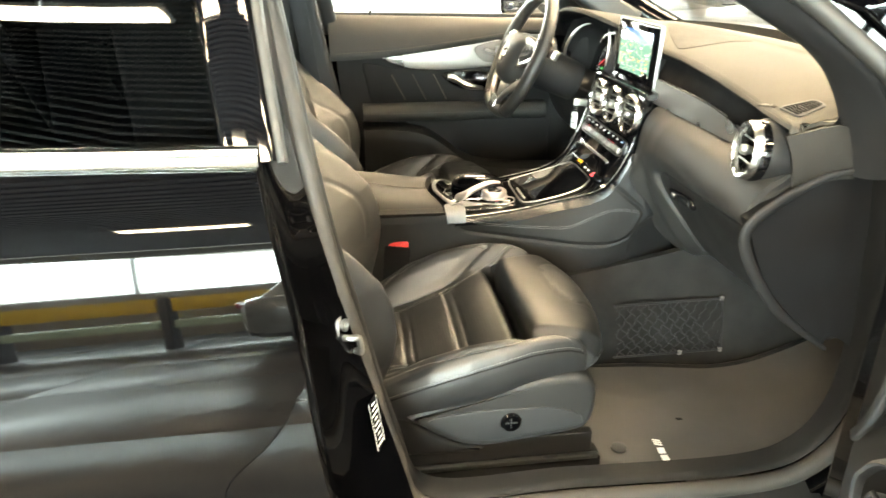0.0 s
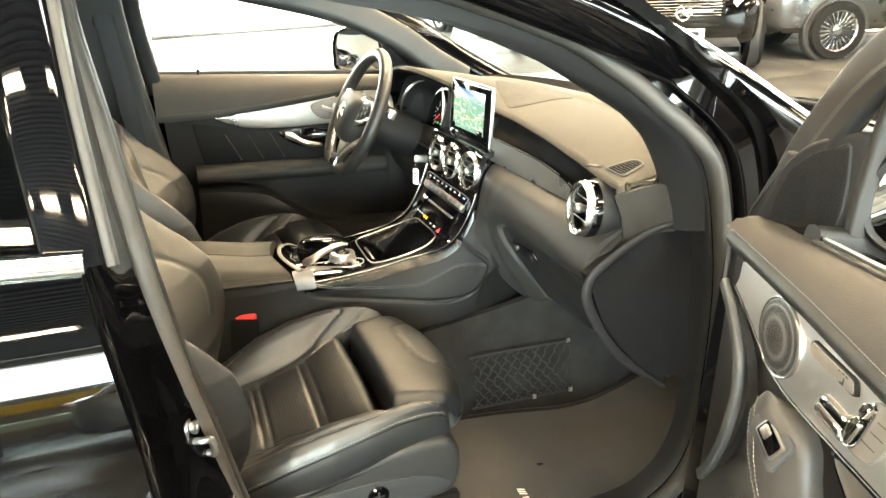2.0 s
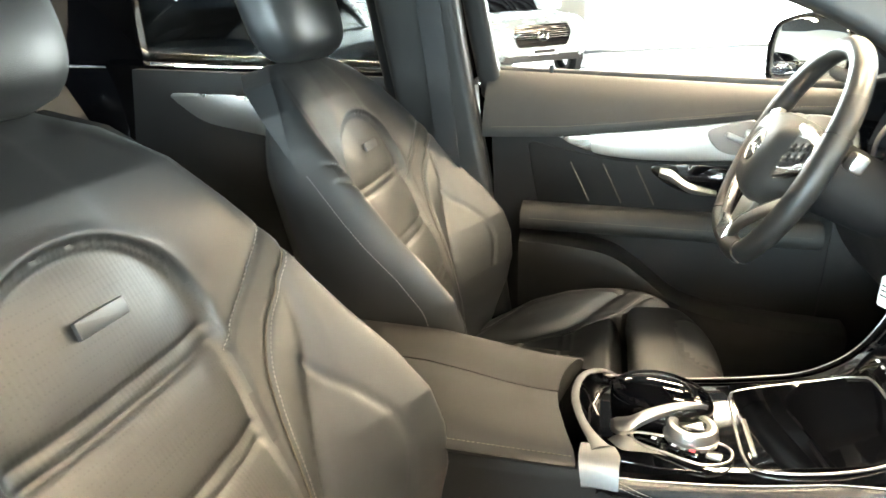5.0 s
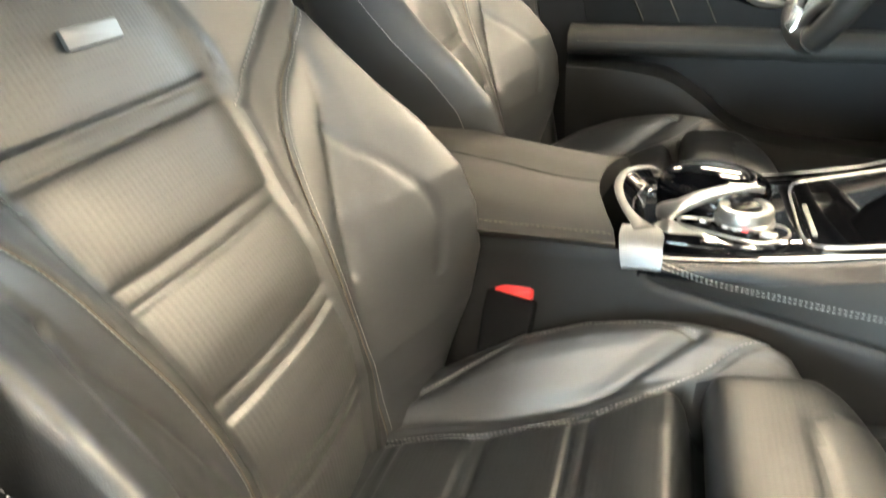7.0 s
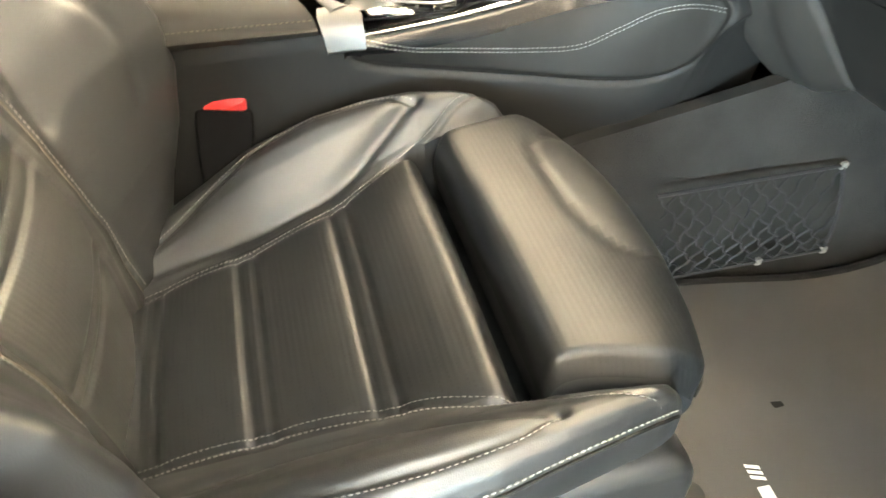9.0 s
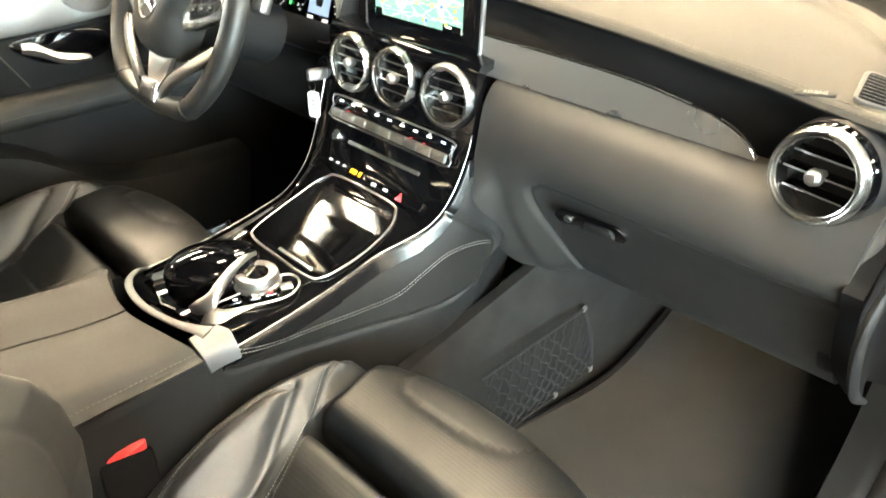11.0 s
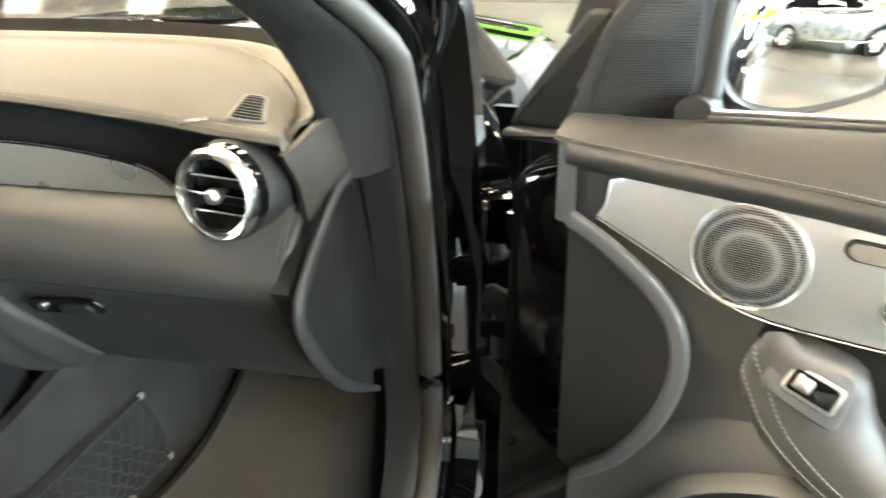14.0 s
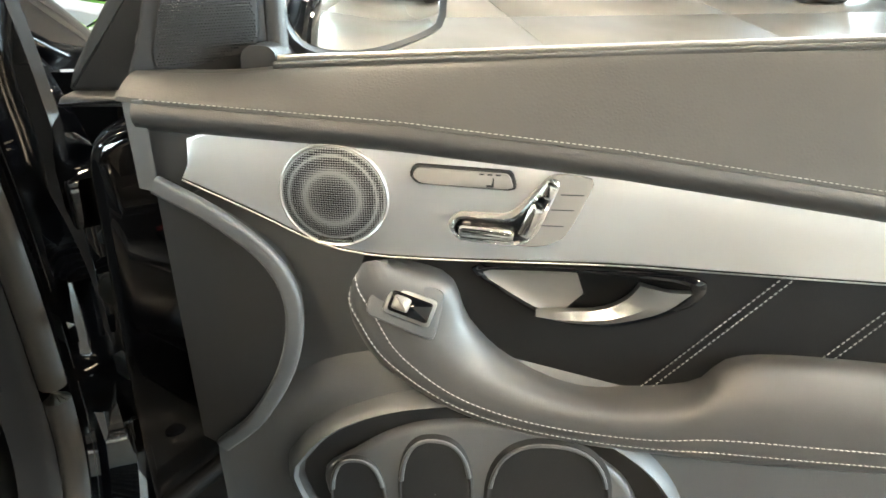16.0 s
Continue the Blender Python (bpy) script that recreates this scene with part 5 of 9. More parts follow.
# padded middle and glove box lid: one rolling surface, the lid set back a little behind its gap
LOW_Y = (-0.690, -0.290, -0.225, -0.172)
LOW_C = (((0.046, 1.054), (0.030, 1.047), (0.002, 1.030), (-0.017, 1.004), (-0.023, 0.980), (-0.013, 0.958), (0.004, 0.934), (0.022, 0.895), (0.055, 0.842), (0.098, 0.788), (0.140, 0.752), (0.170, 0.748)),
         ((0.046, 1.054), (0.034, 1.048), (0.012, 1.030), (-0.002, 1.004), (-0.005, 0.976), (0.007, 0.948), (0.026, 0.925), (0.044, 0.890), (0.070, 0.838), (0.104, 0.785), (0.140, 0.742), (0.170, 0.738)),
         ((0.046, 1.054), (0.034, 1.047), (0.014, 1.026), (0.002, 0.996), (-0.004, 0.964), (0.002, 0.934), (0.012, 0.905), (0.026, 0.868), (0.052, 0.820), (0.090, 0.765), (0.140, 0.712), (0.170, 0.705)),
         ((0.046, 1.054), (0.030, 1.046), (0.014, 1.020), (0.006, 0.985), (0.000, 0.950), (-0.008, 0.915), (-0.014, 0.885), (0.006, 0.845), (0.040, 0.800), (0.085, 0.745), (0.140, 0.698), (0.170, 0.690)))
low_y = np.concatenate([np.linspace(LOW_Y[0] + 0.008, -0.312, 84), np.linspace(-0.310, -0.236, 62), np.linspace(-0.232, LOW_Y[-1], 16)])
LID_GAP = spl([(-0.690, 0.957), (-0.60, 0.953), (-0.48, 0.947), (-0.36, 0.941), (-0.295, 0.937), (-0.268, 0.930), (-0.257, 0.915), (-0.262, 0.875), (-0.278, 0.815), (-0.292, 0.730)], 90)
rows = []
for y in low_y:
    k = int(np.clip(np.searchsorted(LOW_Y, y) - 1, 0, 2))
    q = sstep(LOW_Y[k], LOW_Y[k + 1], y) if k else (y - LOW_Y[0]) / (LOW_Y[1] - LOW_Y[0])
    ctl = [(a[0] * (1 - q) + b_[0] * q, y, a[1] * (1 - q) + b_[1] * q) for a, b_ in zip(LOW_C[k], LOW_C[k + 1])]
    rows.append(spl(ctl, 120))
flat = [(p[1], p[2]) for r_ in rows for p in r_]
gap_d = off_line(flat, LID_GAP)
lid_in = inside_line(flat, LID_GAP + [(-0.292, 0.60), (-0.80, 0.60), (-0.80, 0.957)])
k = 0
for r_ in rows:
    for j, p in enumerate(r_):
        r_[j] = (p[0] + 0.0062 * math.exp(-(gap_d[k] / 0.0038) ** 2) + 0.0045 * sstep(-0.004, 0.004, gap_d[k] * (1 if lid_in[k] else -1)), p[1], p[2])
        k += 1
pad_, lid_ = Shape(), Shape()
n = len(rows[0])
pts_ = [p for r_ in rows for p in r_]
for half_, want in ((pad_, False), (lid_, True)):
    half_.v = list(pts_)
    for i in range(len(rows) - 1):
        for j in range(n - 1):
            if bool(lid_in[i * n + j]) == want:
                half_.f.append((i * n + j, i * n + j + 1, (i + 1) * n + j + 1, (i + 1) * n + j))
                half_.m.append(0)


def trimmed(shape, thick):
    """Keeps the points in use and gives the sheet a back."""
    used = sorted({i for f in shape.f for i in f})
    at_ = {v: i for i, v in enumerate(used)}
    out = Shape()
    out.add([shape.v[i] for i in used], [tuple(at_[i] for i in f) for f in shape.f])
    count = collections.Counter(tuple(sorted((f[k], f[(k + 1) % 4]))) for f in out.f for k in range(4))
    front_ = list(out.f)
    m_ = len(out.v)
    out.v += [(x + thick, y, z) for x, y, z in out.v[:m_]]
    out.f += [tuple(i + m_ for i in reversed(f)) for f in front_]
    for f in front_:
        for k in range(4):
            a_, b_ = f[k], f[(k + 1) % 4]
            if count[tuple(sorted((a_, b_)))] == 1:
                out.f.append((b_, a_, a_ + m_, b_ + m_))
    out.m = [0] * len(out.f)
    return out


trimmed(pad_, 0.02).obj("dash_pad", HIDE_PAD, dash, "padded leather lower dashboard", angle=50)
gb = trimmed(lid_, 0.02).obj("glove_box_lid", PLASTIC, dash, "soft black glove box lid", angle=50)
gm = face_to((0.0345, -0.355, 0.899), (-0.90, -0.04, -0.40), (0, 0.10, 1))
h = Shape().plate([(-0.052, -0.012), (0.052, -0.016), (0.060, -0.004), (0.050, 0.013), (-0.045, 0.015), (-0.058, 0.002)], 0.004, gm, 0.0015, corner=0.012)
h.obj("handle_recess", PIANO, gb, "recessed black glove box handle")
Shape().lathe([(0.006, 0.003), (0.006, 0.007), (0, 0.007)], gm @ Matrix.Translation((-0.032, 0.002, 0)), 14).obj("lock", SATIN, gb)
Shape().plate([(-0.02, -0.008), (0.03, -0.009), (0.026, 0.006), (-0.016, 0.008)], 0.006, gm @ Matrix.Translation((0.012, -0.001, 0.002)), 0.002, corner=0.005).obj("pull", PLASTIC_DARK, gb)
Shape().slab([[(0.165, y, 0.748 - 0.045 * sstep(-0.30, -0.20, y)), (0.30, y, 0.79), (0.48, y, 0.86)] for y in np.linspace(-0.70, -0.18, 20)], (0, 0, 0.01)).obj("under_cover", PLASTIC_DARK, dash)
# rounded end at the door
rows = []
for z, x0 in spl([(1.115, 0.030), (1.08, 0.052), (1.05, 0.040), (1.02, 0.002), (0.985, -0.014), (0.955, 0.004), (0.93, 0.024), (0.88, 0.036), (0.82, 0.07), (0.775, 0.12)], 30):
    rows.append(spl([(x0 + 0.004, -0.664, z), (x0 + 0.004, -0.680, z), (x0 + 0.014, -0.691, z), (x0 + 0.05, -0.693, z), (max(0.20, x0 + 0.08), -0.690, z)], 14))
Shape().slab(rows, (0.012, 0.004, 0)).obj("end_cap", PLASTIC_DARK, dash)
ep = patch([[(0.018, -0.689, 1.116), (0.045, -0.699, 1.124), (0.072, -0.702, 1.131), (0.098, -0.705, 1.133), (0.128, -0.710, 1.122)], [(0.030, -0.697, 1.08), (0.055, -0.706, 1.085), (0.080, -0.709, 1.09), (0.104, -0.712, 1.09), (0.130, -0.714, 1.085)], [(0.041, -0.697, 1.030), (0.060, -0.705, 1.034), (0.080, -0.709, 1.045), (0.104, -0.712, 1.05), (0.130, -0.715, 1.05)]], 16, 22)
Shape().slab(ep, (0.003, 0.008, 0)).obj("end_panel", mat("dark brown end plastic", (0.016, 0.0145, 0.0125), 0.6, bump=0.25, scale=800, spec=0.2), dash, "dark grained panel on the end of the dashboard")
# side window demister grille and airbag lettering
gm = on_dash(0.083, -0.627)
g_out = [(-0.025, 0.029), (-0.001, 0.039), (0.028, -0.025), (-0.010, -0.043)]
g = Shape().plate(g_out, 0.0026, gm, 0.0012, corner=0.010)
gr = g.obj("demister_grille", PLASTIC_GREY, dash, "grey rimmed side demister grille")
g_in = [(-0.0200, 0.0265), (-0.0030, 0.0325), (0.0220, -0.0245), (-0.0075, -0.0370)]
# No shaft is cut; a black plate paints in its shade.
Shape().plate(g_in, 0.0010, gm @ Matrix.Translation((0, 0, 0.0021)), 0.0003, corner=0.006).obj("opening", VOID, gr)
for i in range(8):
    k = (i + 0.7) / 8.4
    l_, r_ = (g_in[0][0] * (1 - k) + g_in[3][0] * k, g_in[0][1] * (1 - k) + g_in[3][1] * k), (g_in[1][0] * (1 - k) + g_in[2][0] * k, g_in[1][1] * (1 - k) + g_in[2][1] * k)
    Shape().tube([tuple(gm @ Vector((*l_, 0.0027))), tuple(gm @ Vector((*r_, 0.0027)))], 0.00075, 6).obj("slat", PLASTIC_GREY, gr)
am = on_dash(0.043, -0.583, -0.0008) @ Matrix.Rotation(radians(17), 4, "Z")
pl = Shape().plate([(-0.019, -0.0040), (0.019, -0.0040), (0.019, 0.0040), (-0.019, 0.0040)], 0.0018, am, 0.0006, corner=0.004).obj("airbag_plate", HIDE_DASH_SHEEN, dash)
Shape().plate([(-0.0175, -0.0029), (0.0175, -0.0029), (0.0175, 0.0029), (-0.0175, 0.0029)], 0.0004, am @ Matrix.Translation((0, 0, 0.0018)), 0.0001, corner=0.003).obj("plate_face", HIDE_DASH_SHEEN, pl)
words("airbag_letters", "AIRBAG", 0.0066, am @ Matrix.Translation((0, 0, 0.0022)), GREY_KEY, pl)
# driver's side lower dashboard and cluster hood
rows = []
for y in np.linspace(0.15, 0.69, 24):
    rows.append(spl([(0.10, y, 1.02 if y < 0.57 else 1.12), (0.06, y, 1.005 if y < 0.57 else 1.05), (0.03, y, 0.97), (0.05, y, 0.88), (0.12, y, 0.80), (0.22, y, 0.78)], 14))
Shape().slab(rows, (0.02, 0, 0)).obj("lower_dash", PLASTIC_DARK, dash)

# instrument cluster
cl = thing("instrument_cluster", "lit instrument cluster under a black hood with bright brackets", "instruments", (0.06, 0.385, 1.1))
cm = face_to((0.150, 0.365, 1.066), (-0.95, 0, 0.30))
Shape().plate(spl([(-0.20, -0.03), (-0.17, -0.08), (0.0, -0.088), (0.17, -0.08), (0.20, -0.03), (0.18, 0.055), (0.0, 0.075), (-0.18, 0.055)], 40, closed=True), 0.004, cm, 0.001).obj("cluster_panel", PIANO, cl)
box = spl([(-0.205, -0.03), (-0.175, -0.088), (0.0, -0.094), (0.175, -0.088), (0.205, -0.03), (0.188, 0.06), (0.0, 0.085), (-0.188, 0.06)], 48, closed=True)
Shape().grid([[tuple(cm @ Vector((x, y, 0))) for x, y in box], [tuple(cm @ Vector((x * 0.99, y * 1.08, 0.06))) for x, y in box], [tuple(cm @ Vector((x * 0.96, y * (1.22 if y > 0 else 1.0), 0.118))) for x, y in box]], cv=True).obj("cluster_shroud", PLASTIC_DARK, cl)
for sx in (-1, 1):
    arc = spl([(sx * 0.075, 0.078, 0.098), (sx * 0.115, 0.066, 0.106), (sx * 0.158, 0.038, 0.110), (sx * 0.185, -0.008, 0.110), (sx * 0.180, -0.048, 0.102), (sx * 0.150, -0.073, 0.090), (sx * 0.10, -0.080, 0.070), (sx * 0.05, -0.085, 0.05)], 48)
    wd = [0.0015 + 0.0065 * math.sin(3.14 * min(1.0, i / 34)) ** 1.5 for i in range(48)]
    Shape().tube([tuple(cm @ Vector(p)) for p in arc], wd, 8, flat=0.5, up=tuple(cm.to_3x3() @ Vector((0, 0, 1)))).obj("bracket", SATIN, cl, "satin chrome bracket round the dial")
DIAL_W = glow("dial white", (0.75, 0.8, 0.85), 0.34)
DIAL_R = glow("dial red", (1.0, 0.08, 0.10), 0.46)
DIAL_B = glow("display blue white", (0.38, 0.58, 0.95), 0.26)
DIAL_G = glow("dial green", (0.05, 0.8, 0.2), 0.40)
for sx in (-1, 1):
    d = Shape().lathe([(0.054, 0.006), (0.053, 0.010), (0.050, 0.007), (0.0, 0.006)], cm @ Matrix.Translation((sx * 0.092, -0.01, 0)), 36).obj("dial", PIANO, cl)
    tk = Shape()
    for i in range(17):
        a = radians(225 - i * 270 / 16)
        tk.box((0.006 if i % 2 == 0 else 0.004, 0.0012, 0.0008), cm @ Matrix.Translation((sx * 0.092 + 0.046 * math.cos(a), -0.01 + 0.046 * math.sin(a), 0.009)) @ Matrix.Rotation(a, 4, "Z"), 0.0002)
    tk.obj("ticks", DIAL_W, d)
    for i in range(9):
        a = radians(225 - i * 270 / 8)
        words("numeral", str(i), 0.008, cm @ Matrix.Translation((sx * 0.092 + 0.036 * math.cos(a), -0.01 + 0.036 * math.sin(a), 0.009)), DIAL_W, d)
    Shape().box((0.036, 0.003, 0.001), cm @ Matrix.Translation((sx * 0.092 - 0.012, -0.018, 0.011)) @ Matrix.Rotation(radians(35), 4, "Z"), 0.0003).obj("needle", DIAL_R, d)
    Shape().lathe([(0.004, 0), (0.004, 0.001), (0, 0.001)], cm @ Matrix.Translation((sx * 0.092, -0.034, 0.009)), 10).obj("lamp", DIAL_G, d)
ms = Shape().plate([(-0.036, -0.052), (0.036, -0.052), (0.036, 0.045), (-0.036, 0.045)], 0.004, cm @ Matrix.Translation((0, -0.012, 0.004)), 0.001, corner=0.006).obj("multi_display", PIANO, cl)
Shape().plate([(-0.032, -0.03), (0.032, -0.03), (0.032, 0.040), (-0.032, 0.040)], 0.0006, cm @ Matrix.Translation((0, -0.012, 0.0085)), 0.0002).obj("screen_picture", DIAL_B, ms)
cs = Shape()
cs.plate([(-0.010, -0.015), (0.010, -0.015), (0.012, 0.01), (0.007, 0.032), (-0.007, 0.032), (-0.012, 0.01)], 0.0006, cm @ Matrix.Translation((0, -0.012, 0.0093)), 0.0002, corner=0.004)
cs.obj("car_symbol", PLASTIC_GREY, ms)
for dx in (-0.024, 0.024):
    Shape().box((0.018, 0.006, 0.0006), cm @ Matrix.Translation((dx, -0.05, 0.0085)), 0.0002).obj("readout", DIAL_W, ms)

# ---- air vents ----
RING = mat("vent ring chrome", (0.56, 0.55, 0.53), 0.24, metal=1.0, vary=0.03)
def air_vent(m, r, slats, lean=0.0, angled=True):
    v = thing("air_vent", "round chrome-ringed air vent with black blades", "air vent", tuple(m.translation), "round dashboard air vents")
    Shape().lathe([(r * 1.08, -0.05), (r * 1.08, -0.006), (r * 1.02, 0.0), (r * 0.9, -0.002)], m, 40).obj("housing", PIANO, v)
    Shape().lathe([(r * 1.03, -0.002), (r * 1.02, 0.006), (r * 0.95, 0.012), (r * 0.90, 0.011), (r * 0.86, 0.006), (r * 0.85, 0.009), (r * 0.81, 0.008), (r * 0.78, 0.0), (r * 0.78, -0.012)], m, 56).obj("ring", RING, v, "polished chrome ring")
    Shape().lathe([(r * 0.80, -0.012), (r * 0.80, -0.035), (0, -0.036)], m, 40).obj("duct", PLASTIC_DARK, v)
    for i in range(slats):
        y = (-1 + 2 * (i + 1) / (slats + 1)) * r * 0.78
        w = math.sqrt(max(0.0, (r * 0.77) ** 2 - y * y))
        b = Shape().box((2 * w, 0.0022, 0.018), m @ Matrix.Translation((0, y, -0.008)) @ Matrix.Rotation(radians(lean), 4, "X"), 0.0008)
        bl = b.obj("blade", PIANO, v)
        Shape().box((2 * w - 0.002, 0.0016, 0.0014), m @ Matrix.Translation((0, y, 0.0018)), 0.0005).obj("blade_edge", SATIN, bl)
    kn = Shape().lathe([(0.0, 0.016), (r * 0.10, 0.0155), (r * 0.17, 0.012), (r * 0.19, 0.006), (r * 0.14, 0.0), (r * 0.10, -0.01)], m, 20)
    kn.obj("knob", SATIN, v, "satin chrome adjusting knob")
    return v


for y in (0.105, 0.0, -0.113):
    air_vent(face_to((0.004, y, 1.022), (-1, -0.06 if y < -0.05 else 0.0, 0.10)), 0.0465, 4, 12)
air_vent(face_to((0.004, -0.619, 1.076), (-0.97, 0.16, 0.10)), 0.0480, 3, 10)
air_vent(face_to((0.006, 0.612, 1.064), (-0.97, -0.16, 0.10)), 0.0515, 3, 10)
# black drum round the passenger vent
Shape().lathe([(0.056, -0.055), (0.0555, -0.03), (0.053, -0.012), (0.050, -0.006)], face_to((0.008, -0.619, 1.076), (-0.97, 0.16, 0.10)), 40).obj("vent_pod", PLASTIC_DARK, dash, "black pod round the side vent")

# ---- centre screen ----
scr = thing("navigation_screen", "upright tablet screen showing a green road map", "screen", (0.03, -0.025, 1.08))
sm = face_to((0.040, -0.025, 1.148), (-1, -0.02, 0.04))
Shape().plate([(-0.121, -0.069), (0.114, -0.069), (0.114, 0.071), (-0.121, 0.071)], 0.009, sm @ Matrix.Translation((0, 0, -0.005)), 0.003, corner=0.008).obj("bezel", PIANO, scr, "gloss black screen bezel")
rim_c = [(cx + 0.008 * math.cos(a), cy + 0.008 * math.sin(a)) for cx, cy, a0 in ((0.1075, 0.0645, 0), (-0.1145, 0.0645, 90), (-0.1145, -0.0625, 180), (0.1075, -0.0625, 270)) for a in [radians(a0 + 18 * k) for k in range(6)]]
Shape().tube([tuple(sm @ Vector((x, y, 0.001))) for x, y in rim_c], 0.0026, 8, closed=True).obj("screen_rim", SATIN, scr, "thin satin silver rim")
bz = Shape().plate([(-0.1225, -0.0705), (0.1155, -0.0705), (0.1155, 0.0725), (-0.1225, 0.0725)], 0.006, sm @ Matrix.Translation((0, 0, -0.006)), 0.003, corner=0.009)
bz.obj("frame", SATIN, scr, "satin silver rim")
Shape().box((0.05, 0.09, 0.08), Matrix.Translation((0.075, -0.025, 1.10)), 0.01).obj("stand", PLASTIC_DARK, scr)


def map_mat():
    """Green land with pale roads under a blue sky."""
    m, t, b = principled("lit road map")
    n, l = t.nodes, t.links
    co = n.new("ShaderNodeTexCoord")
    sep = n.new("ShaderNodeSeparateXYZ")
    l.new(co.outputs["Object"], sep.inputs[0])
    vo = n.new("ShaderNodeTexVoronoi")
    vo.feature = "DISTANCE_TO_EDGE"
    vo.inputs["Scale"].default_value = 26
    wob = n.new("ShaderNodeTexNoise")
    wob.inputs["Scale"].default_value = 30
    l.new(co.outputs["Object"], wob.inputs["Vector"])
    va = n.new("ShaderNodeVectorMath")
    va.operation = "MULTIPLY_ADD"
    va.inputs[1].default_value = (0.03, 0.03, 0.03)
    l.new(wob.outputs["Color"], va.inputs[0])
    l.new(co.outputs["Object"], va.inputs[2])
    l.new(va.outputs[0], vo.inputs["Vector"])
    rd = n.new("ShaderNodeValToRGB")
    rd.color_ramp.elements[0].position, rd.color_ramp.elements[0].color = 0.015, (0.66, 0.90, 0.80, 1)
    rd.color_ramp.elements[1].position, rd.color_ramp.elements[1].color = 0.05, (0.27, 0.66, 0.56, 1)
    l.new(vo.outputs["Distance"], rd.inputs[0])
    sky = n.new("ShaderNodeMapRange")
    sky.inputs["From Min"].default_value, sky.inputs["From Max"].default_value = 1.178, 1.202
    l.new(sep.outputs[2], sky.inputs["Value"])
    sk = n.new("ShaderNodeValToRGB")
    sk.color_ramp.elements[0].color, sk.color_ramp.elements[1].color = (0.45, 0.75, 0.85, 1), (0.03, 0.22, 0.75, 1)
    l.new(sky.outputs[0], sk.inputs[0])
    st = n.new("ShaderNodeMapRange")
    st.inputs["From Min"].default_value, st.inputs["From Max"].default_value = 1.170, 1.186
    l.new(sep.outputs[2], st.inputs["Value"])
    mx = n.new("ShaderNodeMix")
    mx.data_type = "RGBA"
    l.new(st.outputs[0], mx.inputs[0])
    l.new(rd.outputs[0], mx.inputs[6])
    l.new(sk.outputs[0], mx.inputs[7])
    b.inputs["Base Color"].default_value = (0.01, 0.01, 0.01, 1)
    b.inputs["Roughness"].default_value = 0.1
    l.new(mx.outputs[2], b.inputs["Emission Color"])
    b.inputs["Emission Strength"].default_value = 0.42
    return m


pic = Shape().plate([(-0.099, -0.046), (0.083, -0.046), (0.083, 0.054), (-0.099, 0.054)], 0.0006, sm @ Matrix.Translation((0, 0, 0.0042)), 0.0002).obj("map_picture", map_mat(), scr, "lit green road map")
ROAD_W = glow("map road", (0.95, 0.95, 0.9), 0.42)
ROAD_O = glow("map main road", (0.95, 0.45, 0.15), 0.33)
TOWN = glow("map town", (0.95, 0.75, 0.10), 0.33)
SIGN = glow("map sign", (0.05, 0.15, 0.6), 0.33)
rng = random.Random(5)
rd = Shape()
for i in range(5):
    y0 = -0.04 + 0.015 * i
    p = [(-0.096 + 0.182 * k / 6, y0 + rng.uniform(-0.010, 0.010), 0.0056) for k in range(7)]
    rd.tube([tuple(sm @ Vector((x, min(0.036, max(-0.044, y)), z))) for x, y, z in spl(p, 24)], 0.0002, 4)
rd.obj("road", ROAD_W, pic)
rd = Shape()
for i in range(2):
    p = [(-0.09 + 0.17 * k / 5, -0.02 + 0.018 * i + rng.uniform(-0.012, 0.012), 0.0058) for k in range(6)]
    rd.tube([tuple(sm @ Vector((x, min(0.034, max(-0.042, y)), z))) for x, y, z in spl(p, 24)], 0.00025, 4)
rd.obj("main_road", ROAD_O, pic)
for i in range(16):
    x, y = rng.uniform(-0.088, 0.078), rng.uniform(-0.038, 0.028)
    Shape().box((0.005, 0.004, 0.0004), sm @ Matrix.Translation((x, y, 0.006)), 0.0001).obj("road_shield", TOWN if i % 4 else SIGN, pic)
for i in range(14):
    x, y = rng.uniform(-0.08, 0.07), rng.uniform(-0.042, 0.030)
    Shape().box((rng.uniform(0.008, 0.016), 0.002, 0.0004), sm @ Matrix.Translation((x, y, 0.0058)), 0.0001).obj("place_name", WHITE if i % 2 else ROAD_W, pic)
tb = Shape().box((0.022, 0.010, 0.0005), sm @ Matrix.Translation((-0.087, 0.049, 0.0056)), 0.0001).obj("clock_box", PIANO, pic)
words("clock", "13:37", 0.008, sm @ Matrix.Translation((-0.087, 0.049, 0.0062)), DIAL_W, tb)
Shape().box((0.036, 0.010, 0.0005), sm @ Matrix.Translation((0.064, -0.041, 0.0056)), 0.0001).obj("corner_box", PIANO, pic)
Shape().box((0.014, 0.010, 0.0005), sm @ Matrix.Translation((-0.090, -0.041, 0.0056)), 0.0001).obj("corner_box", PIANO, pic)

# ---- centre console ----
con = thing("centre_console", "gloss black centre console with chrome trim and leather sides", "console", (-0.3, 0, 0.42))
PROF = [(0.055, 1.084), (0.010, 1.075), (0.008, 1.02), (-0.004, 0.968), (-0.030, 0.905), (-0.060, 0.862), (-0.105, 0.838), (-0.17, 0.822), (-0.25, 0.807), (-0.34, 0.797), (-0.425, 0.792)]
prof = spl(PROF, 48)


def con_w(i):
    """Half width of the black panel: broad at the vents, narrow at the levers."""
    x, z = prof[i]
    return 0.118 + 0.047 * sstep(-0.16, 0.0, x)


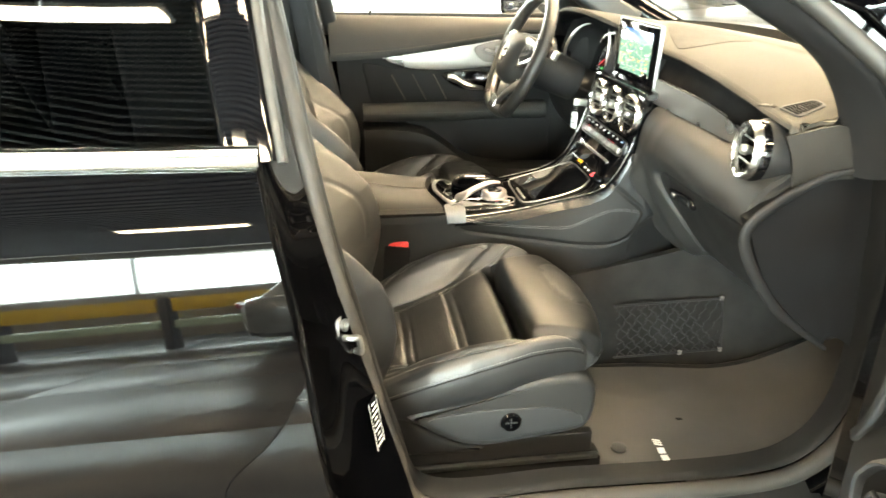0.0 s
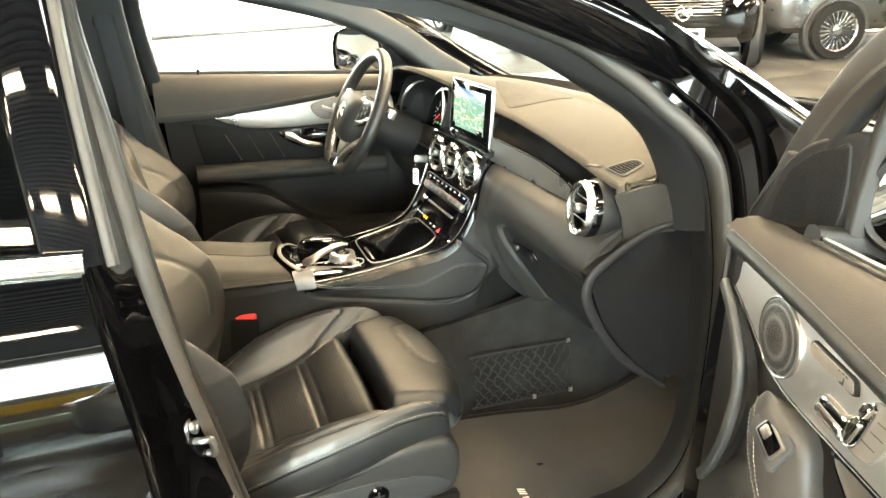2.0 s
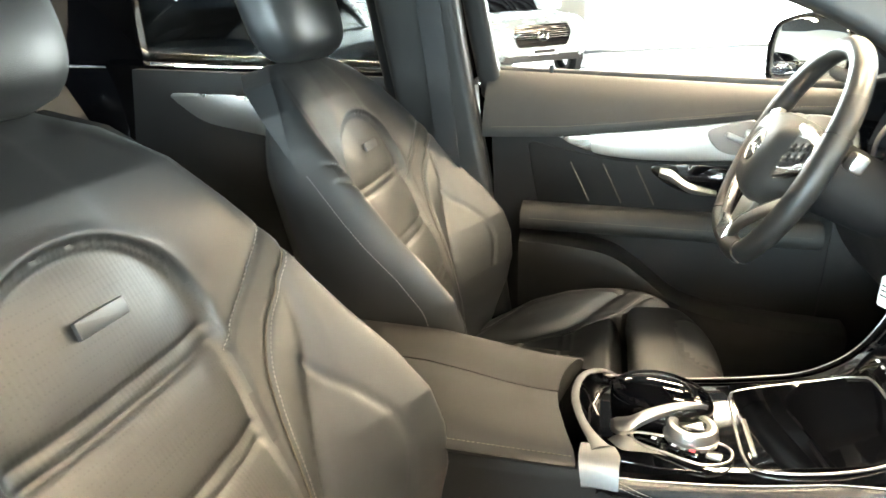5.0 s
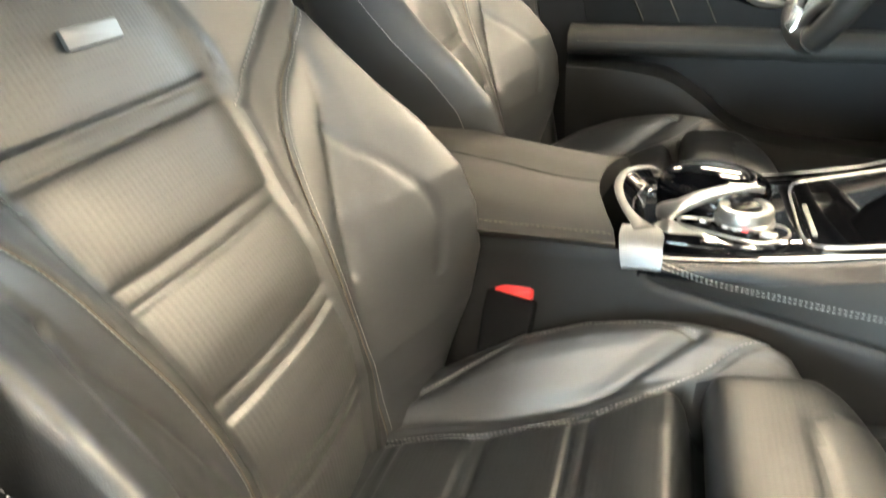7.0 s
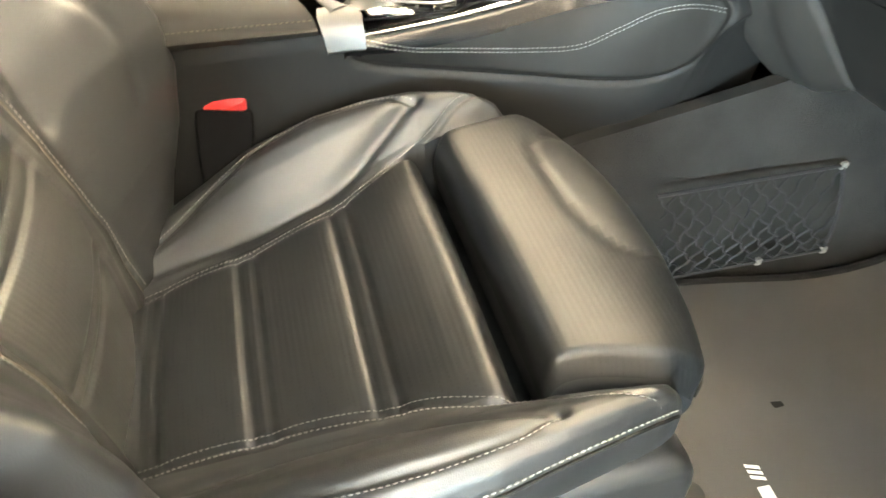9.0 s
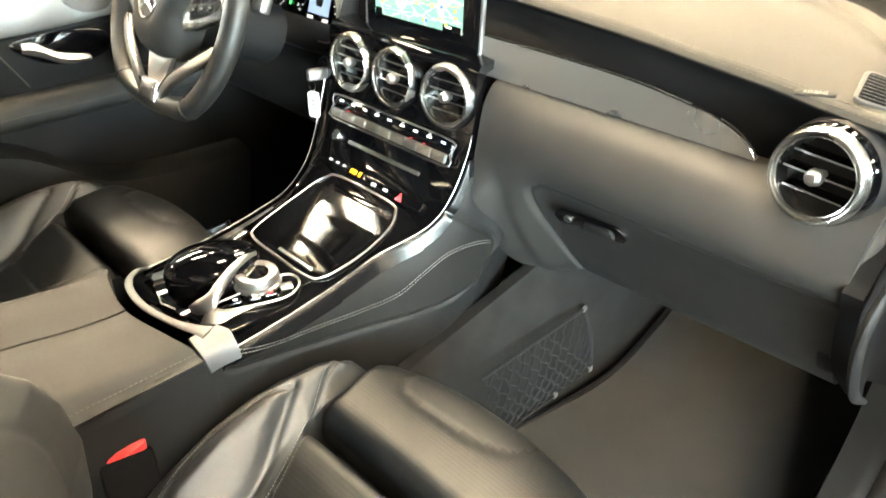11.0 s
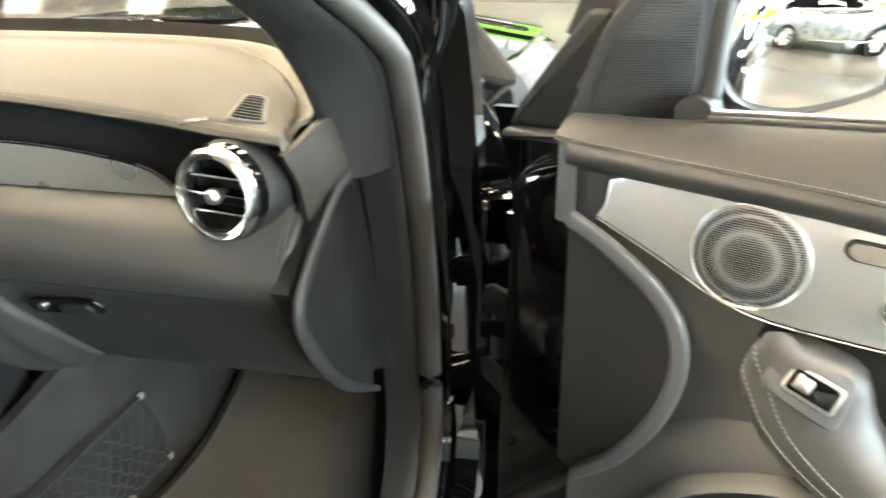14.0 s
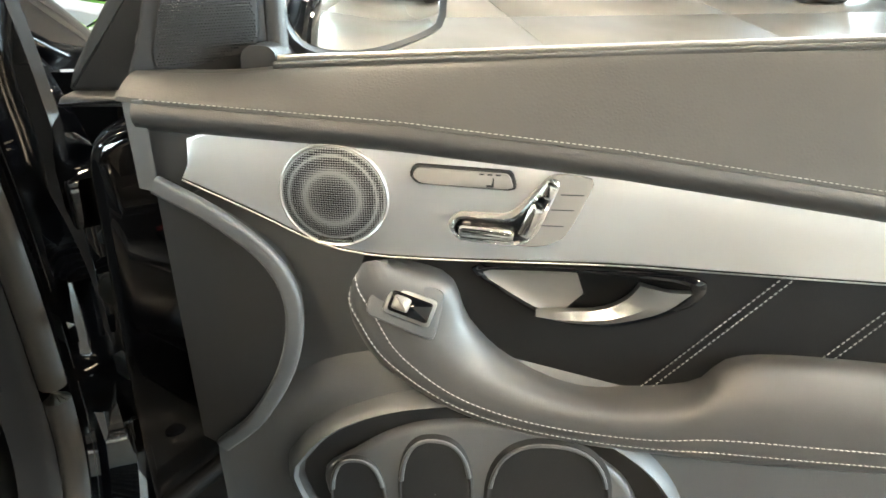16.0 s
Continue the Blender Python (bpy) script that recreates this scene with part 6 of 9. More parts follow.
rows = []
for i, (x, z) in enumerate(prof):
    w = con_w(i)
    rows.append([(x, w * k, z - 0.004 * abs(k) ** 8) for k in np.linspace(-1, 1, 13)])
Shape().slab(rows, (0.012, 0, -0.012)).obj("black_panel", PIANO, con, "piano black console panel")
for sy in (-1, 1):
    b = [(x - 0.006, sy * (con_w(i) + 0.006), z - 0.002) for i, (x, z) in enumerate(prof)][10:46]
    Shape().tube(b, 0.0008, 6).obj("edge_line", SATIN, con)


def on_con(x, y, lift=0.0):
    """Frame on the black panel at x: z out of it, y forwards up the slope."""
    i = min(range(len(prof)), key=lambda k: abs(prof[k][0] - x) + (0 if prof[k][1] < 1.0 else 9))
    i = max(1, min(len(prof) - 2, i))
    a, b = prof[i + 1], prof[i - 1]
    t = Vector((b[0] - a[0], 0, b[1] - a[1])).normalized()
    nrm = Vector((-t.z, 0, t.x))
    if nrm.z < 0:
        nrm = -nrm
    z = float(np.interp(-x, [-p[0] for p in prof[2:]], [p[1] for p in prof[2:]]))
    return face_to(Vector((x, y, z)) + nrm * lift, nrm, t)


# climate panel: upper key row, lower silver toggles, slot and small keys
am = face_to((-0.011, -0.006, 0.945), (-0.93, 0, 0.37))
ac = Shape().plate([(-0.135, -0.020), (0.135, -0.020), (0.135, 0.020), (-0.135, 0.020)], 0.010, am, 0.002, corner=0.008).obj("climate_panel", PIANO, con)
fr = spl([(-0.134, -0.019, 0.0105), (0, -0.0195, 0.0105), (0.134, -0.019, 0.0105), (0.136, 0, 0.0105), (0.134, 0.019, 0.0105), (0, 0.0195, 0.0105), (-0.134, 0.019, 0.0105), (-0.136, 0, 0.0105)], 64, closed=True)
Shape().tube([tuple(am @ Vector(p)) for p in fr], 0.0014, 6, closed=True).obj("panel_frame", SATIN, ac)
for i in range(9):
    x = -0.119 + i * 0.0297
    w = 0.028
    k = Shape().plate([(-w / 2, -0.008), (w / 2, -0.008), (w / 2, 0.006), (-w / 2, 0.006)], 0.008, am @ Matrix.Translation((x, -0.008, 0.009)), 0.002, corner=0.002)
    k.obj("toggle", SATIN, ac, "satin chrome climate toggle")
    ic = Shape().box((0.010, 0.0035, 0.0005), am @ Matrix.Translation((x, 0.012, 0.0102)), 0.0001)
    if i % 2:
        ic.box((0.006, 0.0015, 0.0005), am @ Matrix.Translation((x, 0.0165, 0.0102)), 0.0001)
    ic.obj("symbol", DIAL_W if i != 8 else DIAL_B, ac)
    if i in (1, 6, 7):
        Shape().box((0.005, 0.0014, 0.0006), am @ Matrix.Translation((x, 0.001, 0.0165)), 0.0002).obj("red_light", DIAL_R, ac)
lm = face_to((-0.036, 0.0, 0.892), (-0.84, 0, 0.54))
Shape().box((0.17, 0.006, 0.004), lm @ Matrix.Translation((0.005, 0.010, 0.002)), 0.0015).obj("slot_bar", SATIN, con, "satin bar over the disc slot")
Shape().lathe([(0.010, 0), (0.010, 0.010), (0.008, 0.013), (0, 0.013)], lm @ Matrix.Translation((-0.105, 0.012, 0)), 20).obj("volume_knob", CHROME, con)
AMBER = glow("amber light", (1.0, 0.42, 0.02), 0.66)
bm2 = face_to((-0.060, 0.0, 0.866), (-0.72, 0, 0.69))
Shape().plate([(-0.05, -0.008), (0.125, -0.008), (0.125, 0.008), (-0.05, 0.008)], 0.004, bm2, 0.001, corner=0.006).obj("key_strip", PIANO, con)
for i in range(3):
    Shape().box((0.008, 0.003, 0.0006), bm2 @ Matrix.Translation((-0.10 + i * 0.018, 0.006, 0.001)), 0.0001).obj("symbol", DIAL_W, con)
Shape().box((0.016, 0.007, 0.0008), bm2 @ Matrix.Translation((-0.036, 0.004, 0.004)), 0.0002).obj("airbag_light", AMBER, con, "lit amber warning lamp")
Shape().box((0.006, 0.008, 0.0008), bm2 @ Matrix.Translation((-0.020, 0.004, 0.004)), 0.0002).obj("airbag_light", AMBER, con)
for x in (0.018, 0.045):
    Shape().box((0.010, 0.004, 0.0006), bm2 @ Matrix.Translation((x, 0.0, 0.0046)), 0.0001).obj("symbol", DIAL_W, con)
Shape().plate([(-0.007, -0.006), (0.007, -0.006), (0, 0.007)], 0.0012, bm2 @ Matrix.Translation((0.078, 0.0, 0.0042)), 0.0003).obj("hazard_key", DIAL_R, con, "red hazard triangle key")

# lidded tray with chrome frame
tray = [(-0.070, -0.070), (-0.068, 0.0), (-0.070, 0.070), (-0.080, 0.086), (-0.105, 0.096), (-0.17, 0.092), (-0.225, 0.082), (-0.240, 0.062), (-0.243, 0.0), (-0.243, -0.075), (-0.230, -0.100), (-0.17, -0.108), (-0.105, -0.100), (-0.080, -0.086)]
tp = []
for x, y in spl(tray, 72, closed=True):
    z = float(np.interp(-x, [-p[0] for p in prof[2:]], [p[1] for p in prof[2:]]))
    tp.append((x, y, z + 0.002))
Shape().tube(tp, 0.0017, 8, closed=True).obj("tray_frame", SATIN, con, "satin chrome frame round the tray")
rows = []
for x in np.linspace(-0.236, -0.094, 14):
    z = float(np.interp(-x, [-p[0] for p in prof[2:]], [p[1] for p in prof[2:]]))
    w = 0.098
    rows.append([(x, w * k, z + 0.0025) for k in np.linspace(-1, 1, 9)])
Shape().slab(rows, (0, 0, -0.003)).obj("tray_lid", PIANO, con, "gloss black roller lid")
Shape().box((0.080, 0.005, 0.003), on_con(-0.231, -0.035, 0.004), 0.001).obj("lid_grip", SATIN, con)

# touch controller, rotary knob and keys
Shape().plate([(-0.098, -0.098), (-0.02, -0.105), (0.055, -0.10), (0.060, 0.095), (-0.03, 0.105), (-0.10, 0.09)], 0.004, face_to((-0.325, 0.0, 0.797), (0, 0, 1), (0, 1, 0)), 0.001, corner=0.012).obj("control_panel", PIANO, con)
rows = []
for k in np.linspace(0, 1, 14):
    h_ = max(0.0, math.cos(k * 1.5708)) ** 0.38
    rows.append([(-0.342 + (0.062 + 0.004 * math.cos(2 * a)) * math.sin(k * 1.5708) * math.cos(a) + 0.010 * k, 0.020 + 0.052 * math.sin(k * 1.5708) * math.sin(a) - 0.20 * (math.sin(k * 1.5708) * math.cos(a) * 0.05), 0.800 + 0.050 * h_ + 0.004 * math.cos(a) * k) for a in np.linspace(0, 6.2832, 40, endpoint=False)])
Shape().grid(rows, cv=True).obj("touch_pad", PIANO, con, "domed gloss black touch pad")
arm_n = spl([(-0.397, -0.030, 0.806), (-0.393, -0.052, 0.812), (-0.378, -0.063, 0.818), (-0.360, -0.052, 0.827), (-0.330, -0.035, 0.835), (-0.305, -0.026, 0.838), (-0.280, -0.014, 0.834)], 30)
arm_f = spl([(-0.397, -0.026, 0.810), (-0.389, -0.030, 0.826), (-0.375, -0.032, 0.834), (-0.355, -0.027, 0.841), (-0.325, -0.016, 0.845), (-0.301, -0.010, 0.844), (-0.279, -0.010, 0.836)], 30)
Shape().slab([[tuple(Vector(a) * (1 - k) + Vector(b) * k + Vector((0, 0, 0.004 * math.sin(3.1416 * k / 0.62)))) for k in np.linspace(0, 0.62, 6)] for a, b in zip(arm_n, arm_f)], (0, 0.002, -0.007)).obj("silver_arm", SATIN, con, "slim satin silver arm beside the pad")
Shape().tube(spl([(-0.281, -0.012, 0.834), (-0.282, 0.012, 0.832), (-0.292, 0.038, 0.822), (-0.308, 0.056, 0.812)], 20), 0.0013, 6).obj("pad_edge", SATIN, con)
Shape().lathe([(0.033, 0.0), (0.033, 0.004), (0.030, 0.006), (0.0305, 0.015), (0.0285, 0.019), (0.022, 0.0195), (0.018, 0.0165), (0, 0.0165)], Matrix.Translation((-0.300, -0.042, 0.808)), 44).obj("rotary_knob", SATIN, con, "knurled satin rotary knob")
Shape().lathe([(0.017, 0.0), (0.017, 0.002), (0, 0.0022)], Matrix.Translation((-0.300, -0.042, 0.825)), 30).obj("knob_cap", PIANO, con)
kf = spl([(-0.368, -0.044, 0.806), (-0.330, -0.047, 0.808), (-0.285, -0.051, 0.811), (-0.262, -0.058, 0.812), (-0.256, -0.074, 0.812), (-0.266, -0.092, 0.811), (-0.292, -0.099, 0.809), (-0.330, -0.083, 0.807), (-0.366, -0.062, 0.805)], 56, closed=True)
Shape().tube(kf, 0.0016, 6, closed=True).obj("key_frame", SATIN, con, "thin satin frame round the keys")
for i, (x, y) in enumerate(((-0.345, -0.057), (-0.322, -0.068), (-0.302, -0.077), (-0.277, -0.078))):
    k = Shape().box((0.017, 0.013, 0.006), Matrix.Translation((x, y, 0.806 + 0.001 * i)) @ Matrix.Rotation(radians(-22), 4, "Z"), 0.0015).obj("key", PIANO if i < 3 else SATIN, con)
    if i < 3:
        Shape().box((0.006, 0.005, 0.0006), Matrix.Translation((x, y, 0.8094 + 0.001 * i)) @ Matrix.Rotation(radians(-22), 4, "Z"), 0.0001).obj("key_light", DIAL_R if i == 2 else DIAL_W, k)
# chrome band round the back of the controller, broad where it clips over the side
in_ = spl([(-0.416, -0.098, 0.8115), (-0.428, -0.058, 0.815), (-0.438, -0.01, 0.818), (-0.438, 0.033, 0.8185), (-0.428, 0.066, 0.8175), (-0.407, 0.090, 0.8125), (-0.386, 0.104, 0.8005)], 60)
band = spl([(-0.408, -0.100, 0.8125), (-0.430, -0.058, 0.817), (-0.443, -0.01, 0.820), (-0.443, 0.033, 0.8205), (-0.433, 0.069, 0.8195), (-0.411, 0.094, 0.8145), (-0.389, 0.108, 0.8025)], 60)
hs = Shape().tube(band, [0.009 * math.exp(-i / 5) + 0.0052 for i in range(60)], 12, flat=0.28)
rows = [[(x, y + 0.0015 * math.sin(3.1416 * k), z) for k, x in zip(np.linspace(0, 1, 8), np.linspace(x0, x1, 8))] for y, z, x0, x1 in spl([(-0.094, 0.8140, -0.432, -0.392), (-0.112, 0.8125, -0.434, -0.386), (-0.124, 0.806, -0.433, -0.387), (-0.130, 0.795, -0.431, -0.386), (-0.133, 0.780, -0.428, -0.386)], 18)]
hs.slab(rows, (0, 0.004, -0.004))
hs.obj("chrome_horseshoe", SATIN_DARK, con, "satin chrome band round the controller")
# dished rest inside the band
rows = [[tuple(Vector(b) * (1 - k) + Vector((-0.372 + 0.012 * k, b[1] * 0.62, 0.803)) * k - Vector((0, 0, 0.012 * math.sin(3.1416 * k)))) for k in np.linspace(0, 1, 8)] for b in in_[6:52]]
Shape().slab(rows, (0, 0, -0.003)).obj("rest_dish", PIANO, con)
Shape().tube([(-0.413, 0.030, 0.812), (-0.420, 0.004, 0.810), (-0.413, -0.022, 0.811)], 0.0008, 6).obj("dish_line", SATIN, con)
# chrome blade beside the keys
bl_a = spl([(-0.402, -0.062, 0.800), (-0.385, -0.052, 0.806), (-0.360, -0.062, 0.804), (-0.330, -0.080, 0.801)], 16)
bl_b = spl([(-0.400, -0.072, 0.797), (-0.385, -0.088, 0.799), (-0.360, -0.088, 0.799), (-0.328, -0.084, 0.799)], 16)
Shape().slab([[tuple(Vector(p) * (1 - k) + Vector(q) * k) for k in (0, 0.5, 1)] for p, q in zip(bl_a, bl_b)], (0, 0, -0.003)).obj("chrome_blade", SATIN, con)

# armrest lids and rear box
for sy in (-1, 1):
    a = spl([(0.002, 0.852), (0.05, 0.855), (0.100, 0.850), (0.122, 0.840), (0.130, 0.822), (0.129, 0.800), (0.002, 0.79)], 24)
    rows = [[(x - 0.030 * max(0.0, 1 - (y / 0.125) ** 2) * sstep(-0.66, -0.437, x), sy * y, z - 0.027 * sstep(-0.70, -0.437, x) * sstep(0.805, 0.835, z)) for y, z in a] for x in (-0.86, -0.80, -0.65, -0.58, -0.55, -0.52, -0.49, -0.465, -0.446, -0.437)]
    s = Shape().grid(rows, cv=True)
    n = len(a)
    s.f += [tuple(range(n)), tuple(range(9 * n, 10 * n))]
    s.m += [0, 0]
    lid = s.obj("armrest_lid", HIDE_LID, con, "split leather armrest lid")
    Shape().stitches([(-0.86, sy * 0.1315, 0.822), (-0.44, sy * 0.1315, 0.818)], 0.006, 0.0007).obj("stitching", THREAD_DARK, lid)
KNEE_X = (-0.86, -0.445, -0.409, -0.352, -0.298, -0.243, -0.184, -0.122, -0.05, 0.0, 0.024, 0.040, 0.075, 0.14)
KNEE_W = (0.130, 0.128, 0.126, 0.127, 0.131, 0.139, 0.150, 0.165, 0.180, 0.194, 0.202, 0.200, 0.188, 0.165)
KNEE_Z = (0.770, 0.770, 0.768, 0.749, 0.740, 0.733, 0.727, 0.722, 0.722, 0.745, 0.790, 0.80, 0.80, 0.80)
# outline of the stitched pad, (x, height): along the black panel, down to its tip, back along the lower seam
PAD_LOW = spl([(-0.392, 0.798), (-0.405, 0.776), (-0.385, 0.757), (-0.298, 0.740), (-0.184, 0.727), (-0.10, 0.720), (-0.045, 0.724), (-0.005, 0.745), (0.016, 0.780), (0.022, 0.812), (-0.01, 0.842), (-0.062, 0.884)], 120)
PAD_STITCH = spl([(-0.385, 0.785), (-0.331, 0.772), (-0.268, 0.766), (-0.199, 0.762), (-0.14, 0.764), (-0.095, 0.784), (-0.055, 0.806), (-0.02, 0.814), (0.016, 0.810)], 90)
side_x = np.concatenate([np.linspace(-0.86, -0.44, 12), np.linspace(-0.43, 0.03, 190), np.linspace(0.036, 0.14, 12)])
px, pz = [q[0] for q in prof[::-1]], [q[1] for q in prof[::-1]]


def side_at(x):
    """Section of the console's flank: (across, height) from the top edge down."""
    w_s, z_s = float(np.interp(x, KNEE_X, KNEE_W)), float(np.interp(x, KNEE_X, KNEE_Z))
    if x < -0.425:
        return spl([(0.124, 0.797), (0.127, 0.785), (w_s, z_s), (w_s + 0.003, 0.68), (w_s + 0.006, 0.42)], 170)
    z_t = float(np.interp(min(x, -0.012), px, pz))
    w_t = 0.118 + 0.047 * sstep(-0.16, 0.0, x) + 0.004
    zm = z_s * 0.45 + z_t * 0.55
    tuck = 0.05 * sstep(-0.08, 0.03, x)
    return spl([(w_t, z_t - 0.002), (w_t + 0.006, z_t - 0.010), (w_s * 0.5 + w_t * 0.5 + 0.007, zm), (w_s + 0.001, z_s + 0.012), (w_s, z_s), (w_s + 0.001 - tuck * 0.3, z_s - 0.03), (w_s + 0.004 - tuck, 0.60), (w_s + 0.002 - tuck, 0.42)], 170)


rows = [[(x, w, z) for w, z in side_at(x)] for x in side_x]
flat = [(p[0], p[2]) for r_ in rows for p in r_]
dist = off_line(flat, PAD_LOW)
k = 0
for r_ in rows:
    for j_, p in enumerate(r_):
        r_[j_] = (p[0], p[1] - 0.0046 * math.exp(-(dist[k] / 0.0042) ** 2), p[2])
        k += 1
in_pad = inside_line(flat, PAD_LOW + [(-0.02, 1.0), (-0.40, 0.9)])
n = len(rows[0])
gloss = [-0.412 < x_ < 0.0 and z_ > float(np.interp(min(x_, -0.012), px, pz)) - 0.024 for x_, z_ in flat]
kind_ = [2 if g_ else int(p_) for g_, p_ in zip(gloss, in_pad)]
for sy in (-1, 1):
    side = Shape().grid([[(x, sy * w, z) for x, w, z in r_] for r_ in rows], pick=lambda a_, b_: kind_[int(round(a_ * (len(rows) - 1))) * n + int(round(b_ * (n - 1)))])
    sd_ = side.obj("side_panel", [PLASTIC_SHADE, HIDE_FINE, mat("black side lacquer", (0.003, 0.003, 0.0035), 0.24, spec=0.35, vary=0.2, rvary=0.03)], con, "soft black console side with a stitched leather pad", angle=50)
    for push in (-0.0022, 0.0022):
        line = []
        for x, z in PAD_STITCH:
            sec_ = side_at(x)
            line.append((x, sy * (float(np.interp(-(z + push), [-q[1] for q in sec_], [q[0] for q in sec_])) + 0.0006), z + push))
        tagged(Shape().stitches(line, 0.0052, 0.00055).obj("stitching", THREAD, sd_), kind="stuff")

# ---- ignition key with a tag ----
key = thing("ignition_key", "car key in the lock with a white tag hanging", "key", (-0.03, 0.155, 0.99))
Shape().lathe([(0.020, 0), (0.020, 0.008), (0.014, 0.010), (0.0, 0.010)], face_to((0.0, 0.165, 1.0), (-1, 0, 0.15)), 24).obj("lock_ring", PIANO, key)
Shape().box((0.012, 0.020, 0.04), face_to((-0.028, 0.160, 0.996), (-1, 0, 0.1)), 0.005).obj("key_head", SATIN, key, "chrome key head")
Shape().tube([(-0.042, 0.158 + 0.010 * math.cos(a), 0.982 + 0.010 * math.sin(a)) for a in np.linspace(0, 6.28, 20)[:-1]], 0.0012, 6, closed=True).obj("split_ring", CHROME, key)
tag = Shape().plate([(-0.010, -0.022), (0.010, -0.022), (0.010, 0.022), (-0.010, 0.022)], 0.004, face_to((-0.044, 0.152, 0.950), (-0.9, -0.4, 0)), 0.001, corner=0.005).obj("tag", WHITE, key, "white key tag with lines of writing")
tg = Shape()
for i in range(3):
    tg.box((0.013, 0.0022, 0.0004), face_to((-0.044, 0.152, 0.950), (-0.9, -0.4, 0)) @ Matrix.Translation((0, -0.006 + i * 0.007, 0.0042)), 0.0001)
tg.obj("writing", PLASTIC_GREY, tag)

# ---- steering wheel ----
wheel = thing("steering_wheel", "flat-bottomed black leather steering wheel with silver spokes", "steering wheel", (-0.15, 0.375, 1.085))
wm = face_to((-0.152, 0.375, 1.088), (-math.cos(radians(24)), 0, math.sin(radians(24))))
R_ = 0.184
rimp = []
for a in np.linspace(0, 6.2832, 96, endpoint=False):
    x, y = R_ * math.cos(a), R_ * math.sin(a)
    if y < -R_ * 0.80:
        y = -R_ * 0.80 - (-y - R_ * 0.80) * 0.35
    rimp.append((x, y, 0))
sh = Shape()
thick_ = [0.0178 + 0.0030 * abs(math.cos(2 * math.pi * i / 96)) ** 1.5 for i in range(96)]
pts = [Vector(p) for p in rimp]
rr = []
for i in range(96):
    t = (pts[(i + 1) % 96] - pts[i - 1]).normalized()
    side = t.cross(Vector((0, 0, 1)))
    rr.append([tuple(wm @ (pts[i] + side * math.cos(b) * thick_[i] + Vector((0, 0, 1)) * math.sin(b) * thick_[i] * 0.9)) for b in np.linspace(0, 6.2832, 14, endpoint=False)])
sh.grid(rr, cu=True, cv=True, pick=lambda i, j: 1 if (i < 0.10 or i > 0.86 or 0.40 < i < 0.64) else 0)
sh.obj("rim", [leather("smooth wheel leather", (0.014, 0.0135, 0.0125), 0.36, pores=600, strength=0.15, spec=0.8), leather("perforated wheel leather", (0.014, 0.0138, 0.0132), 0.46, dots=0.0034, spec=0.6)], wheel, "black leather rim, perforated at the sides")
for a in (20, 160, 232, 308):
    q = wm @ Vector((R_ * math.cos(radians(a)), max(-R_ * 0.87, R_ * math.sin(radians(a))), 0))
    ax = Vector((-math.sin(radians(a)), math.cos(radians(a)), 0))
    f_ = face_to(q, wm.to_3x3() @ ax, wm.to_3x3() @ Vector((0, 0, 1)))
    Shape().lathe([(0.0190, -0.0006), (0.0205, 0), (0.0190, 0.0006)], f_, 20).obj("rim_seam", PLASTIC_DARK, wheel)
hub_o = spl([(0, -0.086), (0.045, -0.078), (0.070, -0.048), (0.080, -0.012), (0.096, 0.022), (0.094, 0.050), (0.055, 0.061), (0, 0.064), (-0.055, 0.061), (-0.094, 0.050), (-0.096, 0.022), (-0.080, -0.012), (-0.070, -0.048), (-0.045, -0.078)], 72, closed=True)
hub_k = (1.0, 1.0, 0.985, 0.95, 0.88, 0.78, 0.66, 0.54, 0.44, 0.40, 0.36, 0.2, 0.01)
hub_z = (-0.020, 0.004, 0.012, 0.020, 0.029, 0.037, 0.0425, 0.0455, 0.0468, 0.0466, 0.0445, 0.0440, 0.0440)
Shape().grid([[tuple(wm @ Vector((x * k, -0.004 + (y + 0.004) * k, z))) for x, y in hub_o] for k, z in zip(hub_k, hub_z)], cv=True).obj("airbag_cover", mat("grained hub plastic", (0.024, 0.0235, 0.0225), 0.5, bump=0.3, scale=900, spec=0.45), wheel, "grained black airbag cover")
em = wm @ Matrix.Translation((0, -0.004, 0.0462))
e_ = Shape().tube([tuple(em @ Vector((0.026 * math.cos(a), 0.026 * math.sin(a), 0))) for a in np.linspace(0, 6.2832, 40, endpoint=False)], 0.0015, 8, closed=True)
for a in (90, 210, 330):
    e_.tube([tuple(em @ Vector((0, 0, 0.001))), tuple(em @ Vector((0.026 * math.cos(radians(a)), 0.026 * math.sin(radians(a)), 0)))], [0.0036, 0.0007], 6)
e_.obj("star_emblem", SILVER, wheel, "chrome three-pointed star badge")
